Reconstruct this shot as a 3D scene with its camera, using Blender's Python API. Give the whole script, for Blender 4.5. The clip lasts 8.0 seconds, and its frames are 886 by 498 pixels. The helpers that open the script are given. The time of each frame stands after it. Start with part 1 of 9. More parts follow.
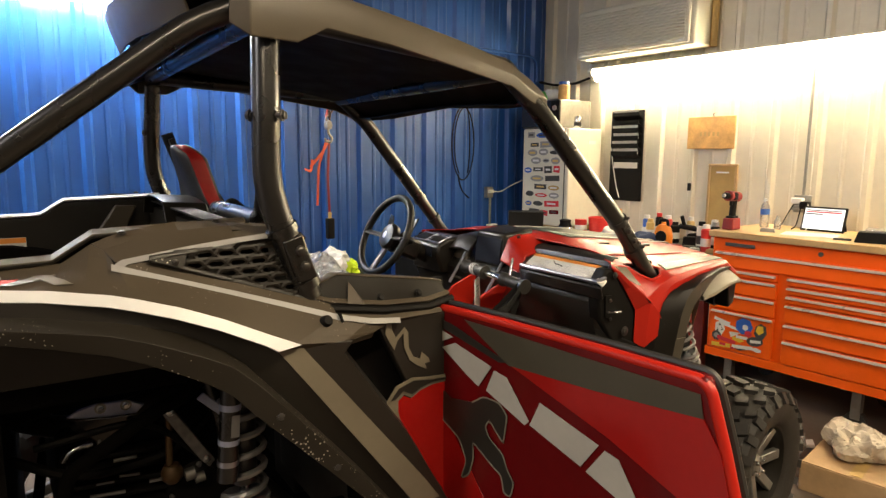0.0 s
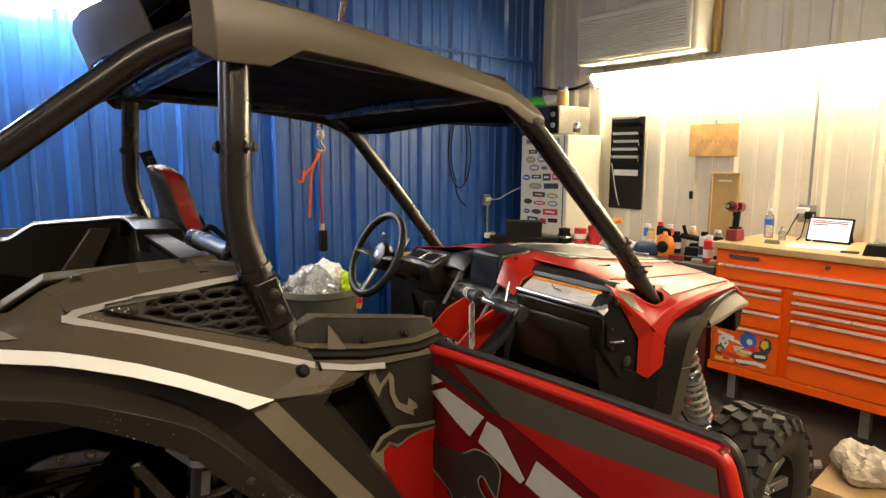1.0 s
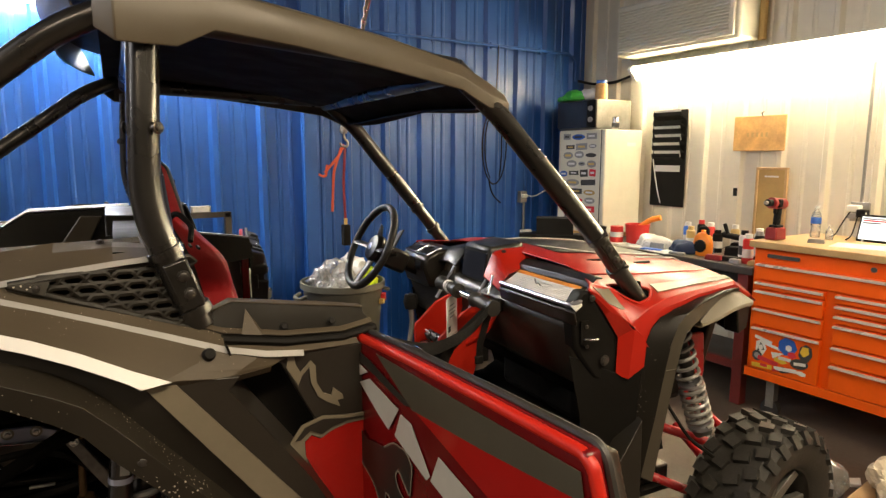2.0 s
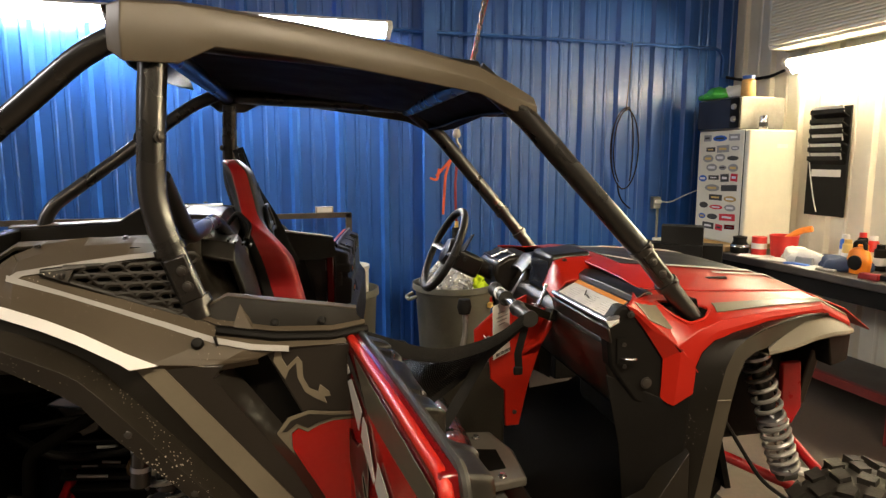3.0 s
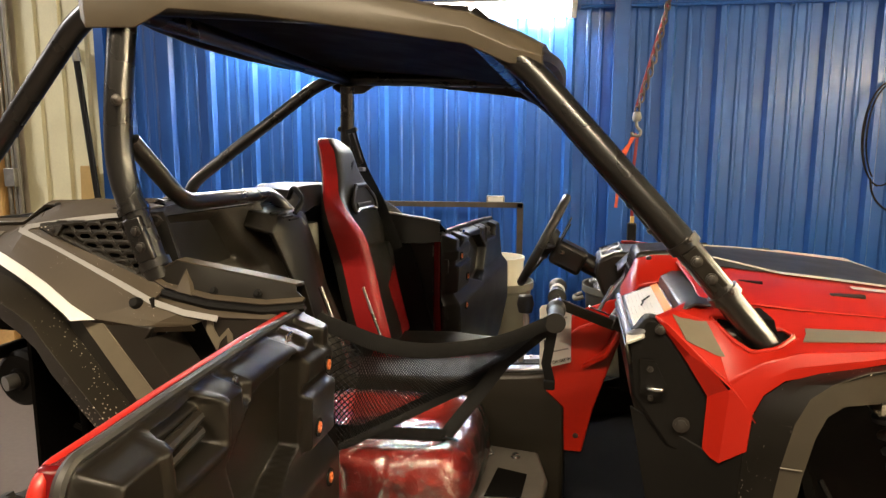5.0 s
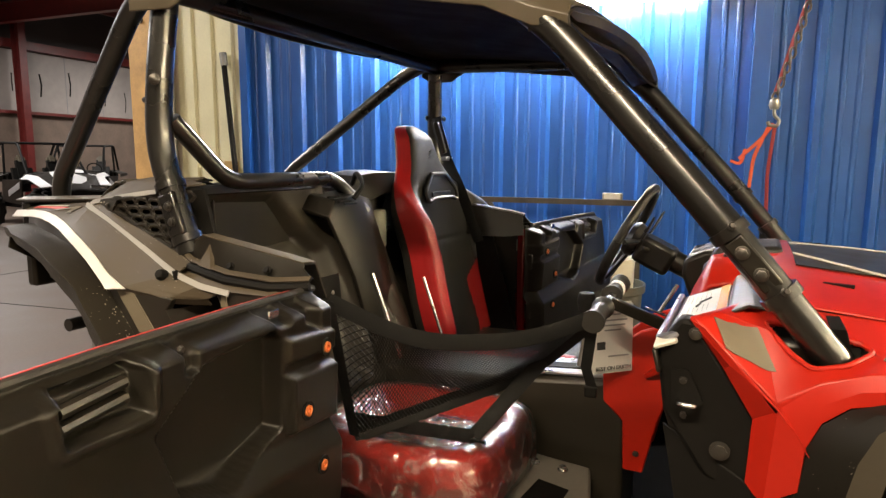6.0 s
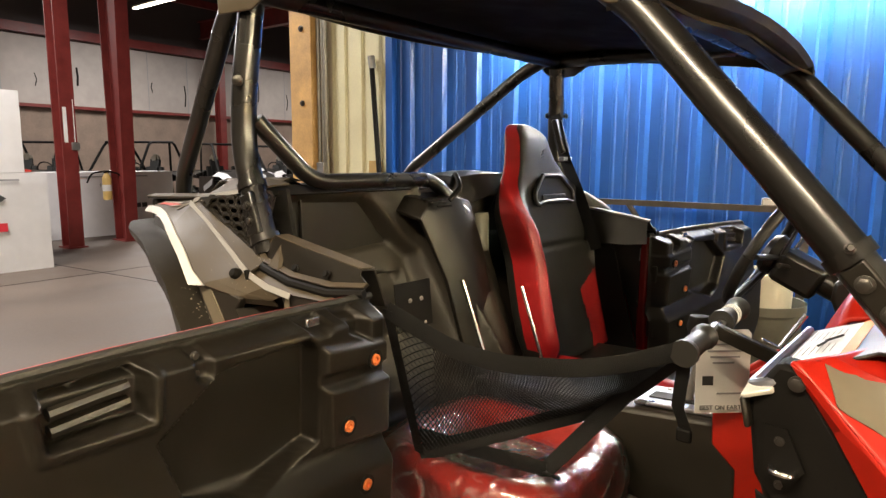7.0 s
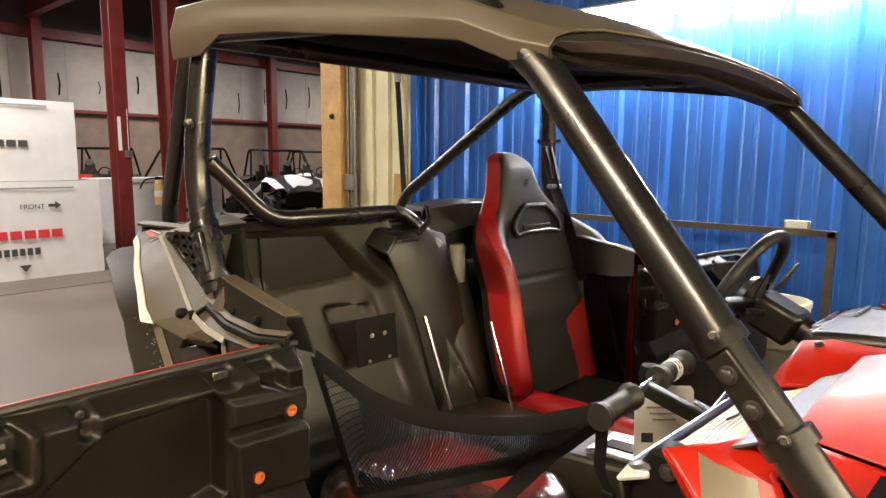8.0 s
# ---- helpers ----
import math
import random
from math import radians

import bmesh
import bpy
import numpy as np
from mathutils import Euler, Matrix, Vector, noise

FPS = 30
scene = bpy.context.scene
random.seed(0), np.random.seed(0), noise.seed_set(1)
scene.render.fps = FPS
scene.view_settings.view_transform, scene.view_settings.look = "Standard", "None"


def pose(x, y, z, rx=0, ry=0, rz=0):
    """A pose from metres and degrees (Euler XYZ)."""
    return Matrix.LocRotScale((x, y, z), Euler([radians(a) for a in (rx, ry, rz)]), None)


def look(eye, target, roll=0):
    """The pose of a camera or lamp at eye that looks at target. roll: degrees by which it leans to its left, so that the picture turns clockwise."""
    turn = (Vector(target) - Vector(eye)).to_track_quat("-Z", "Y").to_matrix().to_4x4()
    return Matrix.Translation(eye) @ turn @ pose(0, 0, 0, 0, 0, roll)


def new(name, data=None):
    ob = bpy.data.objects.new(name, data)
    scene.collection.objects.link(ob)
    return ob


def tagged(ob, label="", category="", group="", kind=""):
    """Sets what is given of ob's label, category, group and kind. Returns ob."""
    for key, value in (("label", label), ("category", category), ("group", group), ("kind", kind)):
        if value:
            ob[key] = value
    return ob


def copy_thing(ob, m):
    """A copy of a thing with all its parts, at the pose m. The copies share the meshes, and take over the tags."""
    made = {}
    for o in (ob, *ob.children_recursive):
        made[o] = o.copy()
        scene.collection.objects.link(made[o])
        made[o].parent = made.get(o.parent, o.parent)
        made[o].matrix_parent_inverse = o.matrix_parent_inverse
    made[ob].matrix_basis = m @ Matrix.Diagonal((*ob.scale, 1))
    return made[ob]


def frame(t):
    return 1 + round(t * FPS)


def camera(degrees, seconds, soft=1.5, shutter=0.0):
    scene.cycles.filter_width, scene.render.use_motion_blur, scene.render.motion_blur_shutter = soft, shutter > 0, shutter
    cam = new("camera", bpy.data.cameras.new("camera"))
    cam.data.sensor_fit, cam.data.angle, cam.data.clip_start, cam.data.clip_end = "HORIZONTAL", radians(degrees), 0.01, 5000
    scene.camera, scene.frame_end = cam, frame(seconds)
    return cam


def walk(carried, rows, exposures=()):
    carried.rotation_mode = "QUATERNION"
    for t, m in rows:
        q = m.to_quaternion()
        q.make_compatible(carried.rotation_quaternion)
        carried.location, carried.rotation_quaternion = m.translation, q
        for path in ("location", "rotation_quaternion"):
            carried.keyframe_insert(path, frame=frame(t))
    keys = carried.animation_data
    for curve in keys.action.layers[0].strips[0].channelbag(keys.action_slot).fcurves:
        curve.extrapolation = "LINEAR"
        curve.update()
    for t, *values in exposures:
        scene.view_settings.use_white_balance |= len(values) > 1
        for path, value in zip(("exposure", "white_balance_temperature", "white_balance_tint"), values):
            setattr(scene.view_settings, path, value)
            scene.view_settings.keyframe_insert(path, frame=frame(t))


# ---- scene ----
cam = camera(70.3, 8.0, soft=1.4)
METRES, EYE, TURN = 2.4, 1.55, -38.0
ROWS = [
    (0.0, 0.0, 0.0, 0.0, 0.06, -8.42, -0.4),
    (0.5, -0.0045, 0.0276, 0.0256, 0.15, -8.48, -0.41),
    (1.0, 0.0095, 0.0508, 0.0264, -0.02, -8.41, -0.24),
    (2.5, 0.21, 0.094, 0.0067, 13.03, -8.37, -0.03),
    (3.0, 0.2845, 0.121, 0.0141, 21.41, -8.17, 0.03),
    (3.5, 0.3681, 0.1532, 0.0088, 29.01, -8.07, 0.06),
    (4.0, 0.4263, 0.203, 0.0003, 34.73, -8.04, -0.02),
    (4.5, 0.4468, 0.273, -0.0069, 39.81, -8.25, -0.14),
    (6.0, 0.5051, 0.4656, -0.0389, 59.7, -8.05, -0.26),
    (6.5, 0.4998, 0.5074, -0.046, 66.79, -8.06, -0.39),
    (7.0, 0.4905, 0.5561, -0.0378, 74.25, -8.15, -0.37),
    (7.5, 0.4876, 0.6046, -0.0213, 77.37, -8.04, -0.42),
    (8.0, 0.5048, 0.6567, -0.0, 79.05, -7.96, -0.49),
]
walk(cam, [(t, pose(0, 0, EYE, 0, 0, TURN) @ pose(METRES * x, METRES * y, METRES * z, 90 + pitch, roll, yaw)) for t, x, y, z, yaw, pitch, roll in ROWS],
     exposures=[(0.0, 0.05), (2.5, 0.05), (4.5, 0.38), (6.5, 0.57), (7.3, 0.66), (8.0, 0.66)])

# ---- world: dim grey daylight that reaches the building from outside ----
world = bpy.data.worlds.new("world")
scene.world = world
world.use_nodes = True
world.node_tree.nodes["Background"].inputs[0].default_value = (0.75, 0.85, 1.0, 1)
world.node_tree.nodes["Background"].inputs[1].default_value = 0.15


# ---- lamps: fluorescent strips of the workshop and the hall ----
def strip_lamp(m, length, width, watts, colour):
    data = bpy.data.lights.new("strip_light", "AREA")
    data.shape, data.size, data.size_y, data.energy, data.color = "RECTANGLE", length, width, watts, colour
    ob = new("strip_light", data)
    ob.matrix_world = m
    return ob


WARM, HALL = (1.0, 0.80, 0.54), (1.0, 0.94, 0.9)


# ---- materials ----
def mat(name, colour, rough=0.5, metal=0.0, vary=0.12, scale=9.0, bump=0.0, bump_scale=60.0, coat=0.0, specks=0.0, speck_colour=(0.55, 0.5, 0.42), spec=0.5):
    """A surface with two scales of variation in colour and gloss, fine relief and, if asked, dried splashes."""
    m = bpy.data.materials.new(name)
    m.use_nodes = True
    nt = m.node_tree
    b = nt.nodes["Principled BSDF"]
    link = nt.links.new
    tc = nt.nodes.new("ShaderNodeTexCoord")
    big = nt.nodes.new("ShaderNodeTexNoise")
    big.inputs["Scale"].default_value, big.inputs["Detail"].default_value = scale, 6
    fine = nt.nodes.new("ShaderNodeTexNoise")
    fine.inputs["Scale"].default_value, fine.inputs["Detail"].default_value = bump_scale, 4
    link(tc.outputs["Object"], big.inputs["Vector"])
    link(tc.outputs["Object"], fine.inputs["Vector"])
    add = nt.nodes.new("ShaderNodeMath")
    add.operation = "MULTIPLY_ADD"
    link(fine.outputs["Fac"], add.inputs[0])
    add.inputs[1].default_value = 0.4
    link(big.outputs["Fac"], add.inputs[2])
    ramp = nt.nodes.new("ShaderNodeMapRange")
    ramp.inputs["From Min"].default_value, ramp.inputs["From Max"].default_value = 0.45, 0.95
    ramp.inputs["To Min"].default_value, ramp.inputs["To Max"].default_value = 1 - vary, 1 + vary
    link(add.outputs[0], ramp.inputs["Value"])
    mix = nt.nodes.new("ShaderNodeVectorMath")
    mix.operation = "SCALE"
    mix.inputs[0].default_value = colour
    link(ramp.outputs[0], mix.inputs["Scale"])
    out = mix.outputs[0]
    if specks:
        dots = nt.nodes.new("ShaderNodeTexVoronoi")
        dots.inputs["Scale"].default_value = 125
        dots.inputs["Randomness"].default_value = 1
        link(tc.outputs["Object"], dots.inputs["Vector"])
        patch = nt.nodes.new("ShaderNodeTexNoise")
        patch.inputs["Scale"].default_value = 7
        link(tc.outputs["Object"], patch.inputs["Vector"])
        size = nt.nodes.new("ShaderNodeMapRange")
        size.inputs["From Min"].default_value, size.inputs["From Max"].default_value = 0.42, 0.85
        size.inputs["To Min"].default_value, size.inputs["To Max"].default_value = 0.0, specks
        link(patch.outputs["Fac"], size.inputs["Value"])
        less = nt.nodes.new("ShaderNodeMath")
        less.operation = "LESS_THAN"
        link(dots.outputs["Distance"], less.inputs[0])
        link(size.outputs[0], less.inputs[1])
        blend = nt.nodes.new("ShaderNodeMix")
        blend.data_type = "RGBA"
        link(less.outputs[0], blend.inputs["Factor"])
        link(out, blend.inputs["A"])
        blend.inputs["B"].default_value = (*speck_colour, 1)
        out = blend.outputs["Result"]
    link(out, b.inputs["Base Color"])
    rr = nt.nodes.new("ShaderNodeMapRange")
    rr.inputs["From Min"].default_value, rr.inputs["From Max"].default_value = 0.3, 0.7
    rr.inputs["To Min"].default_value, rr.inputs["To Max"].default_value = max(0.02, rough * 0.85), min(1, rough * 1.15)
    link(big.outputs["Fac"], rr.inputs["Value"])
    link(rr.outputs[0], b.inputs["Roughness"])
    b.inputs["Metallic"].default_value = metal
    b.inputs["Coat Weight"].default_value = coat
    b.inputs["Coat Roughness"].default_value = 0.08
    b.inputs["Specular IOR Level"].default_value = spec
    if bump:
        bp = nt.nodes.new("ShaderNodeBump")
        bp.inputs["Strength"].default_value, bp.inputs["Distance"].default_value = bump, 0.004
        link(fine.outputs["Fac"], bp.inputs["Height"])
        link(bp.outputs[0], b.inputs["Normal"])
    return m


def glow(name, colour, strength):
    m = bpy.data.materials.new(name)
    m.use_nodes = True
    b = m.node_tree.nodes["Principled BSDF"]
    b.inputs["Base Color"].default_value = (*colour, 1)
    b.inputs["Emission Color"].default_value = (*colour, 1)
    b.inputs["Emission Strength"].default_value = strength
    return m


def film(name, rough=0.08, haze=0.06, gloss=0.10):
    """Clear plastic wrap: see-through, a little milky, glossy, with crease highlights painted in white."""
    m = bpy.data.materials.new(name)
    m.use_nodes = True
    nt = m.node_tree
    link = nt.links.new
    out = nt.nodes["Material Output"]
    nt.nodes.remove(nt.nodes["Principled BSDF"])
    tc = nt.nodes.new("ShaderNodeTexCoord")
    n = nt.nodes.new("ShaderNodeTexNoise")
    n.inputs["Scale"].default_value, n.inputs["Detail"].default_value, n.inputs["Distortion"].default_value = 16, 3, 1.8
    bp = nt.nodes.new("ShaderNodeBump")
    bp.inputs["Strength"].default_value, bp.inputs["Distance"].default_value = 1.0, 0.007
    link(tc.outputs["Object"], n.inputs["Vector"])
    link(n.outputs["Fac"], bp.inputs["Height"])
    clear, milk, shine, fres = (nt.nodes.new(k) for k in ("ShaderNodeBsdfTransparent", "ShaderNodeBsdfDiffuse", "ShaderNodeBsdfGlossy", "ShaderNodeFresnel"))
    milk.inputs["Color"].default_value = (0.85, 0.85, 0.85, 1)
    shine.inputs["Roughness"].default_value = rough
    link(bp.outputs[0], shine.inputs["Normal"])
    link(bp.outputs[0], fres.inputs["Normal"])
    add = nt.nodes.new("ShaderNodeMath")
    add.operation = "ADD"
    link(fres.outputs[0], add.inputs[0])
    add.inputs[1].default_value = gloss
    a, b = nt.nodes.new("ShaderNodeMixShader"), nt.nodes.new("ShaderNodeMixShader")
    # painted crease highlights: more white diffuse where the noise peaks
    ridge = nt.nodes.new("ShaderNodeMapRange")
    ridge.inputs["From Min"].default_value, ridge.inputs["From Max"].default_value = 0.6, 0.74
    ridge.inputs["To Min"].default_value, ridge.inputs["To Max"].default_value = haze * 0.5, min(1.0, haze * 7)
    link(n.outputs["Fac"], ridge.inputs["Value"])
    link(ridge.outputs[0], a.inputs[0])
    link(clear.outputs[0], a.inputs[1])
    link(milk.outputs[0], a.inputs[2])
    link(add.outputs[0], b.inputs[0])
    link(a.outputs[0], b.inputs[1])
    link(shine.outputs[0], b.inputs[2])
    link(b.outputs[0], out.inputs[0])
    return m


M_BODY = mat("satin_bronze_black_plastic", (0.068, 0.053, 0.035), 0.58, vary=0.12, specks=0.2, bump=0.03, bump_scale=400, spec=0.35)
M_FLARE = mat("textured_dark_plastic", (0.020, 0.0165, 0.0115), 0.5, vary=0.2, specks=0.4, bump=0.10, bump_scale=400, spec=0.35)
M_ROOF = mat("moulded_roof_plastic", (0.075, 0.06, 0.04), 0.4, vary=0.1, bump=0.04, bump_scale=450)
# near black without gloss: deep shade inside and underneath put into the colour
M_VOID = mat("deep_shade_black", (0.005, 0.0045, 0.004), 0.9, vary=0.3, spec=0.04)
# darker, duller copy of the roof plastic for its shaded underside
M_ROOFUNDER = mat("shaded_roof_plastic", (0.016, 0.0135, 0.010), 0.75, vary=0.15, bump=0.1, bump_scale=400, spec=0.08)
M_SATIN = mat("black_satin_moulding", (0.0105, 0.009, 0.0068), 0.36, vary=0.15, bump=0.05, bump_scale=500, spec=0.3)
M_BLACK = mat("black_moulded_plastic", (0.0125, 0.0107, 0.008), 0.34, vary=0.15, bump=0.04, bump_scale=500, spec=0.45)
M_DEEP = mat("matt_black_plastic", (0.0075, 0.0068, 0.006), 0.6, vary=0.2, spec=0.15)
M_TUBE = mat("powder_coated_steel_tube", (0.008, 0.0073, 0.0064), 0.29, vary=0.08, spec=0.8, coat=0.25)
M_RED = mat("glossy_red_plastic", (0.44, 0.015, 0.006), 0.36, vary=0.05, coat=0.1, spec=0.4)
M_DOORRED = mat("glossy_red_vinyl_print", (0.34, 0.008, 0.006), 0.2, vary=0.08, coat=0.3)
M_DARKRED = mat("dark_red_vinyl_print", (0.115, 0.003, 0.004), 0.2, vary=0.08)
M_SILVER = mat("silver_vinyl_print", (0.62, 0.6, 0.55), 0.36, vary=0.06)
M_DOORGREY = mat("olive_grey_vinyl_print", (0.062, 0.055, 0.038), 0.3, vary=0.1)
M_CAP = mat("light_bronze_plastic", (0.16, 0.142, 0.108), 0.45, vary=0.1, bump=0.05, bump_scale=400)
M_TRAY = mat("grey_pressed_steel", (0.12, 0.11, 0.095), 0.45, metal=0.2, vary=0.15)
M_DECAL = mat("pale_grey_vinyl_print", (0.42, 0.40, 0.35), 0.35, vary=0.08)
M_GREY = mat("grey_vinyl_print", (0.17, 0.148, 0.108), 0.34, vary=0.08)
M_DARKGREY = mat("dark_grey_vinyl_print", (0.021, 0.018, 0.0145), 0.36, vary=0.08)
M_WHITE = mat("white_vinyl_print", (0.75, 0.75, 0.75), 0.35, vary=0.04)
M_LEATHER = mat("black_grained_vinyl", (0.014, 0.0135, 0.012), 0.46, vary=0.15, bump=0.25, bump_scale=450, spec=0.35)
M_REDVINYL = mat("red_grained_vinyl", (0.3, 0.010, 0.012), 0.36, vary=0.1, bump=0.25, bump_scale=450)
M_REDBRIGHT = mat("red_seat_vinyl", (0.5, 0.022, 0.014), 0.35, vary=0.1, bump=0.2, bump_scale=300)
M_CHROME = mat("bright_steel", (0.6, 0.6, 0.6), 0.25, metal=1.0, vary=0.1)
M_STEEL = mat("dull_steel", (0.3, 0.29, 0.27), 0.42, metal=0.8, vary=0.2)
M_BOLT = mat("black_zinc_bolt", (0.09, 0.085, 0.08), 0.35, metal=0.8, vary=0.15)
M_ORANGEBOLT = mat("orange_anodised_bolt", (0.75, 0.2, 0.06), 0.4, metal=0.3, vary=0.1)
M_RUBBER = mat("tyre_rubber", (0.019, 0.017, 0.0145), 0.62, vary=0.45, bump=0.3, bump_scale=120, specks=0.15, speck_colour=(0.12, 0.10, 0.07))
M_GRIP = mat("rubber_grip", (0.022, 0.021, 0.019), 0.5, vary=0.1)
M_STRAP = mat("black_webbing", (0.009, 0.009, 0.009), 0.6, vary=0.2, bump=0.4, bump_scale=500, spec=0.3)
M_REDSTEEL = mat("red_painted_steel", (0.15, 0.02, 0.017), 0.45, vary=0.25, scale=5)
M_REDARM = mat("red_suspension_paint", (0.4, 0.012, 0.015), 0.3, vary=0.1)
M_SPRING = mat("grey_coil_spring_paint", (0.28, 0.275, 0.27), 0.33, metal=0.5, vary=0.1)
M_ALU = mat("anodised_aluminium", (0.45, 0.46, 0.52), 0.32, metal=0.9, vary=0.1)
M_FENDER = mat("speckled_black_plastic", (0.0095, 0.008, 0.006), 0.48, vary=0.2, specks=0.35, bump=0.08, bump_scale=400, spec=0.25)
M_EDGE = mat("bronze_trim_plastic", (0.055, 0.047, 0.034), 0.45, vary=0.12, bump=0.04, bump_scale=450)
# pale metal whose bluish light is part of the base colour
M_BLUELIT = mat("blue_lit_metal", (0.50, 0.55, 0.75), 0.35, metal=0.3, vary=0.15)
M_STAY = mat("scuffed_grey_steel", (0.16, 0.15, 0.14), 0.45, metal=0.3, vary=0.3, scale=30)
M_BRASS = mat("brown_oily_steel", (0.16, 0.10, 0.05), 0.35, metal=0.6, vary=0.3)
M_YELLOWINK = mat("yellow_ink", (0.75, 0.5, 0.04), 0.5)
M_TOOLRED = mat("scuffed_red_tool_plastic", (0.24, 0.014, 0.014), 0.4, vary=0.2)
M_LABEL = mat("white_paper_label", (0.74, 0.73, 0.7), 0.55, vary=0.05)
M_ORANGELBL = mat("orange_warning_print", (0.8, 0.3, 0.05), 0.5, vary=0.05)
M_INK = mat("dark_ink", (0.05, 0.05, 0.05), 0.6)
M_GREYINK = mat("grey_ink", (0.3, 0.3, 0.3), 0.6)
M_REDINK = mat("red_ink", (0.65, 0.03, 0.05), 0.6)
M_FILM = film("clear_plastic_wrap", 0.14, 0.04, 0.24)
M_TRIM = mat("dark_bronze_trim_plastic", (0.021, 0.0175, 0.0125), 0.46, vary=0.12, bump=0.04, bump_scale=450)
M_PULL = mat("bright_drawer_pull", (0.8, 0.79, 0.75), 0.3, metal=0.35, vary=0.05)
M_LINE = mat("grey_trim_paint", (0.3, 0.295, 0.29), 0.5, vary=0.06)
M_SCREEN = mat("dark_display_glass", (0.03, 0.035, 0.05), 0.08, vary=0.05)

M_FLOOR = mat("worn_concrete", (0.112, 0.086, 0.068), 0.55, vary=0.25, scale=1.4, bump=0.15, bump_scale=40)
M_BLUE = mat("blue_painted_sheet_metal", (0.014, 0.088, 0.36), 0.4, vary=0.13, scale=2.0, bump=0.02, bump_scale=9, coat=0.05)
M_CREAM = mat("off_white_painted_sheet_metal", (0.72, 0.67, 0.55), 0.45, vary=0.08, scale=2.0, bump=0.03, bump_scale=20)
M_PANEL = mat("yellowed_white_sheet_metal", (0.74, 0.7, 0.47), 0.5, vary=0.1, scale=2.5)
M_INSUL = mat("insulation_facing", (0.40, 0.36, 0.33), 0.65, vary=0.14, scale=1.2, bump=0.4, bump_scale=5)
M_CEIL = mat("dark_roof_decking", (0.06, 0.045, 0.042), 0.7, vary=0.2, scale=1.0)
M_SHED = mat("unseen_dull_wall", (0.30, 0.265, 0.22), 0.7, vary=0.3, scale=1.5)
M_WOOD = mat("raw_pine", (0.55, 0.33, 0.12), 0.6, vary=0.25, scale=6, bump=0.2, bump_scale=80)
M_PLY = mat("varnished_plywood", (0.62, 0.36, 0.12), 0.5, vary=0.25, scale=12)
M_BUTCHER = mat("wooden_worktop", (0.5, 0.33, 0.15), 0.42, vary=0.15, scale=10)
M_ORANGE = mat("orange_powder_coat", (0.88, 0.118, 0.004), 0.4, vary=0.05, spec=0.3)
M_ORANGEPL = mat("orange_plastic", (0.85, 0.25, 0.02), 0.4, vary=0.08)
M_APPL = mat("cream_appliance_enamel", (0.72, 0.69, 0.58), 0.35, vary=0.05)
M_BENCH = mat("dark_bench_laminate", (0.05, 0.042, 0.035), 0.45, vary=0.25, scale=7)
M_CARTON = mat("white_printed_carton", (0.72, 0.71, 0.71), 0.6, vary=0.06, scale=3, bump=0.25, bump_scale=9)
M_KRAFT = mat("brown_cardboard", (0.45, 0.3, 0.16), 0.7, vary=0.12)
M_CAN = mat("grey_bin_plastic", (0.13, 0.125, 0.1), 0.5, vary=0.12)
M_BAGS = film("milky_plastic_bag", 0.15, 0.5, 0.12)
M_POLY = mat("milky_packing_plastic", (0.6, 0.53, 0.43), 0.35, vary=0.15, bump=0.3, bump_scale=30)
M_HIVIS = mat("fluorescent_yellow_cloth", (0.6, 0.8, 0.02), 0.7)
M_ORANGESTRAP = mat("orange_webbing", (0.6, 0.09, 0.03), 0.7, vary=0.1)
M_REDSTRAP = mat("red_webbing", (0.24, 0.02, 0.025), 0.7, vary=0.1)
M_CHAIN = mat("oily_chain_steel", (0.12, 0.1, 0.09), 0.4, metal=0.9, vary=0.2)
M_GREEN = mat("green_plastic_bag", (0.06, 0.42, 0.06), 0.35, vary=0.15)
M_TAN = mat("tan_board", (0.46, 0.31, 0.11), 0.6, vary=0.1)
M_WPLAST = mat("white_plastic", (0.75, 0.74, 0.7), 0.4, vary=0.04)
M_BLUEPL = mat("blue_plastic", (0.03, 0.12, 0.5), 0.4, vary=0.08)
M_REDPL = mat("red_plastic", (0.6, 0.03, 0.025), 0.4, vary=0.08)
M_YELLOW = mat("yellow_gas_bottle_paint", (0.65, 0.45, 0.15), 0.4, vary=0.1)
M_GLOWEAST = glow("warm_tube_glow", (1.0, 0.84, 0.56), 72.0)
M_GLOWNORTH = glow("white_tube_glow", (1.0, 0.95, 0.86), 125.0)
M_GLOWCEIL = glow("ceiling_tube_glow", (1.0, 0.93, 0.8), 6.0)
M_GLOWSCREEN = glow("lit_tablet_screen", (0.8, 0.85, 0.9), 0.9)


# ---- mesh helpers ----
def part(name, bm, material, parent=None, label="", bevel=0.0, smooth=40):
    bmesh.ops.recalc_face_normals(bm, faces=bm.faces)
    data = bpy.data.meshes.new(name)
    bm.to_mesh(data)
    bm.free()
    for m in material if isinstance(material, (list, tuple)) else [material]:
        data.materials.append(m)
    if smooth:
        data.polygons.foreach_set("use_smooth", [True] * len(data.polygons))
        data.set_sharp_from_angle(angle=radians(smooth))
    ob = new(name, data)
    if parent is not None:
        ob.parent = parent
    if label:
        tagged(ob, label)
    if bevel:
        mod = ob.modifiers.new("edge", "BEVEL")
        mod.width, mod.segments, mod.limit_method, mod.angle_limit = bevel, 2, "ANGLE", radians(35)
        mod.harden_normals = False
    return ob


def empty(name, m, label, category, group=""):
    ob = new(name)
    ob.matrix_world = m
    ob.empty_display_size = 0.1
    return tagged(ob, label, category, group)


def solid(*adders):
    bm = bmesh.new()
    for f in adders:
        f(bm)
    return bm


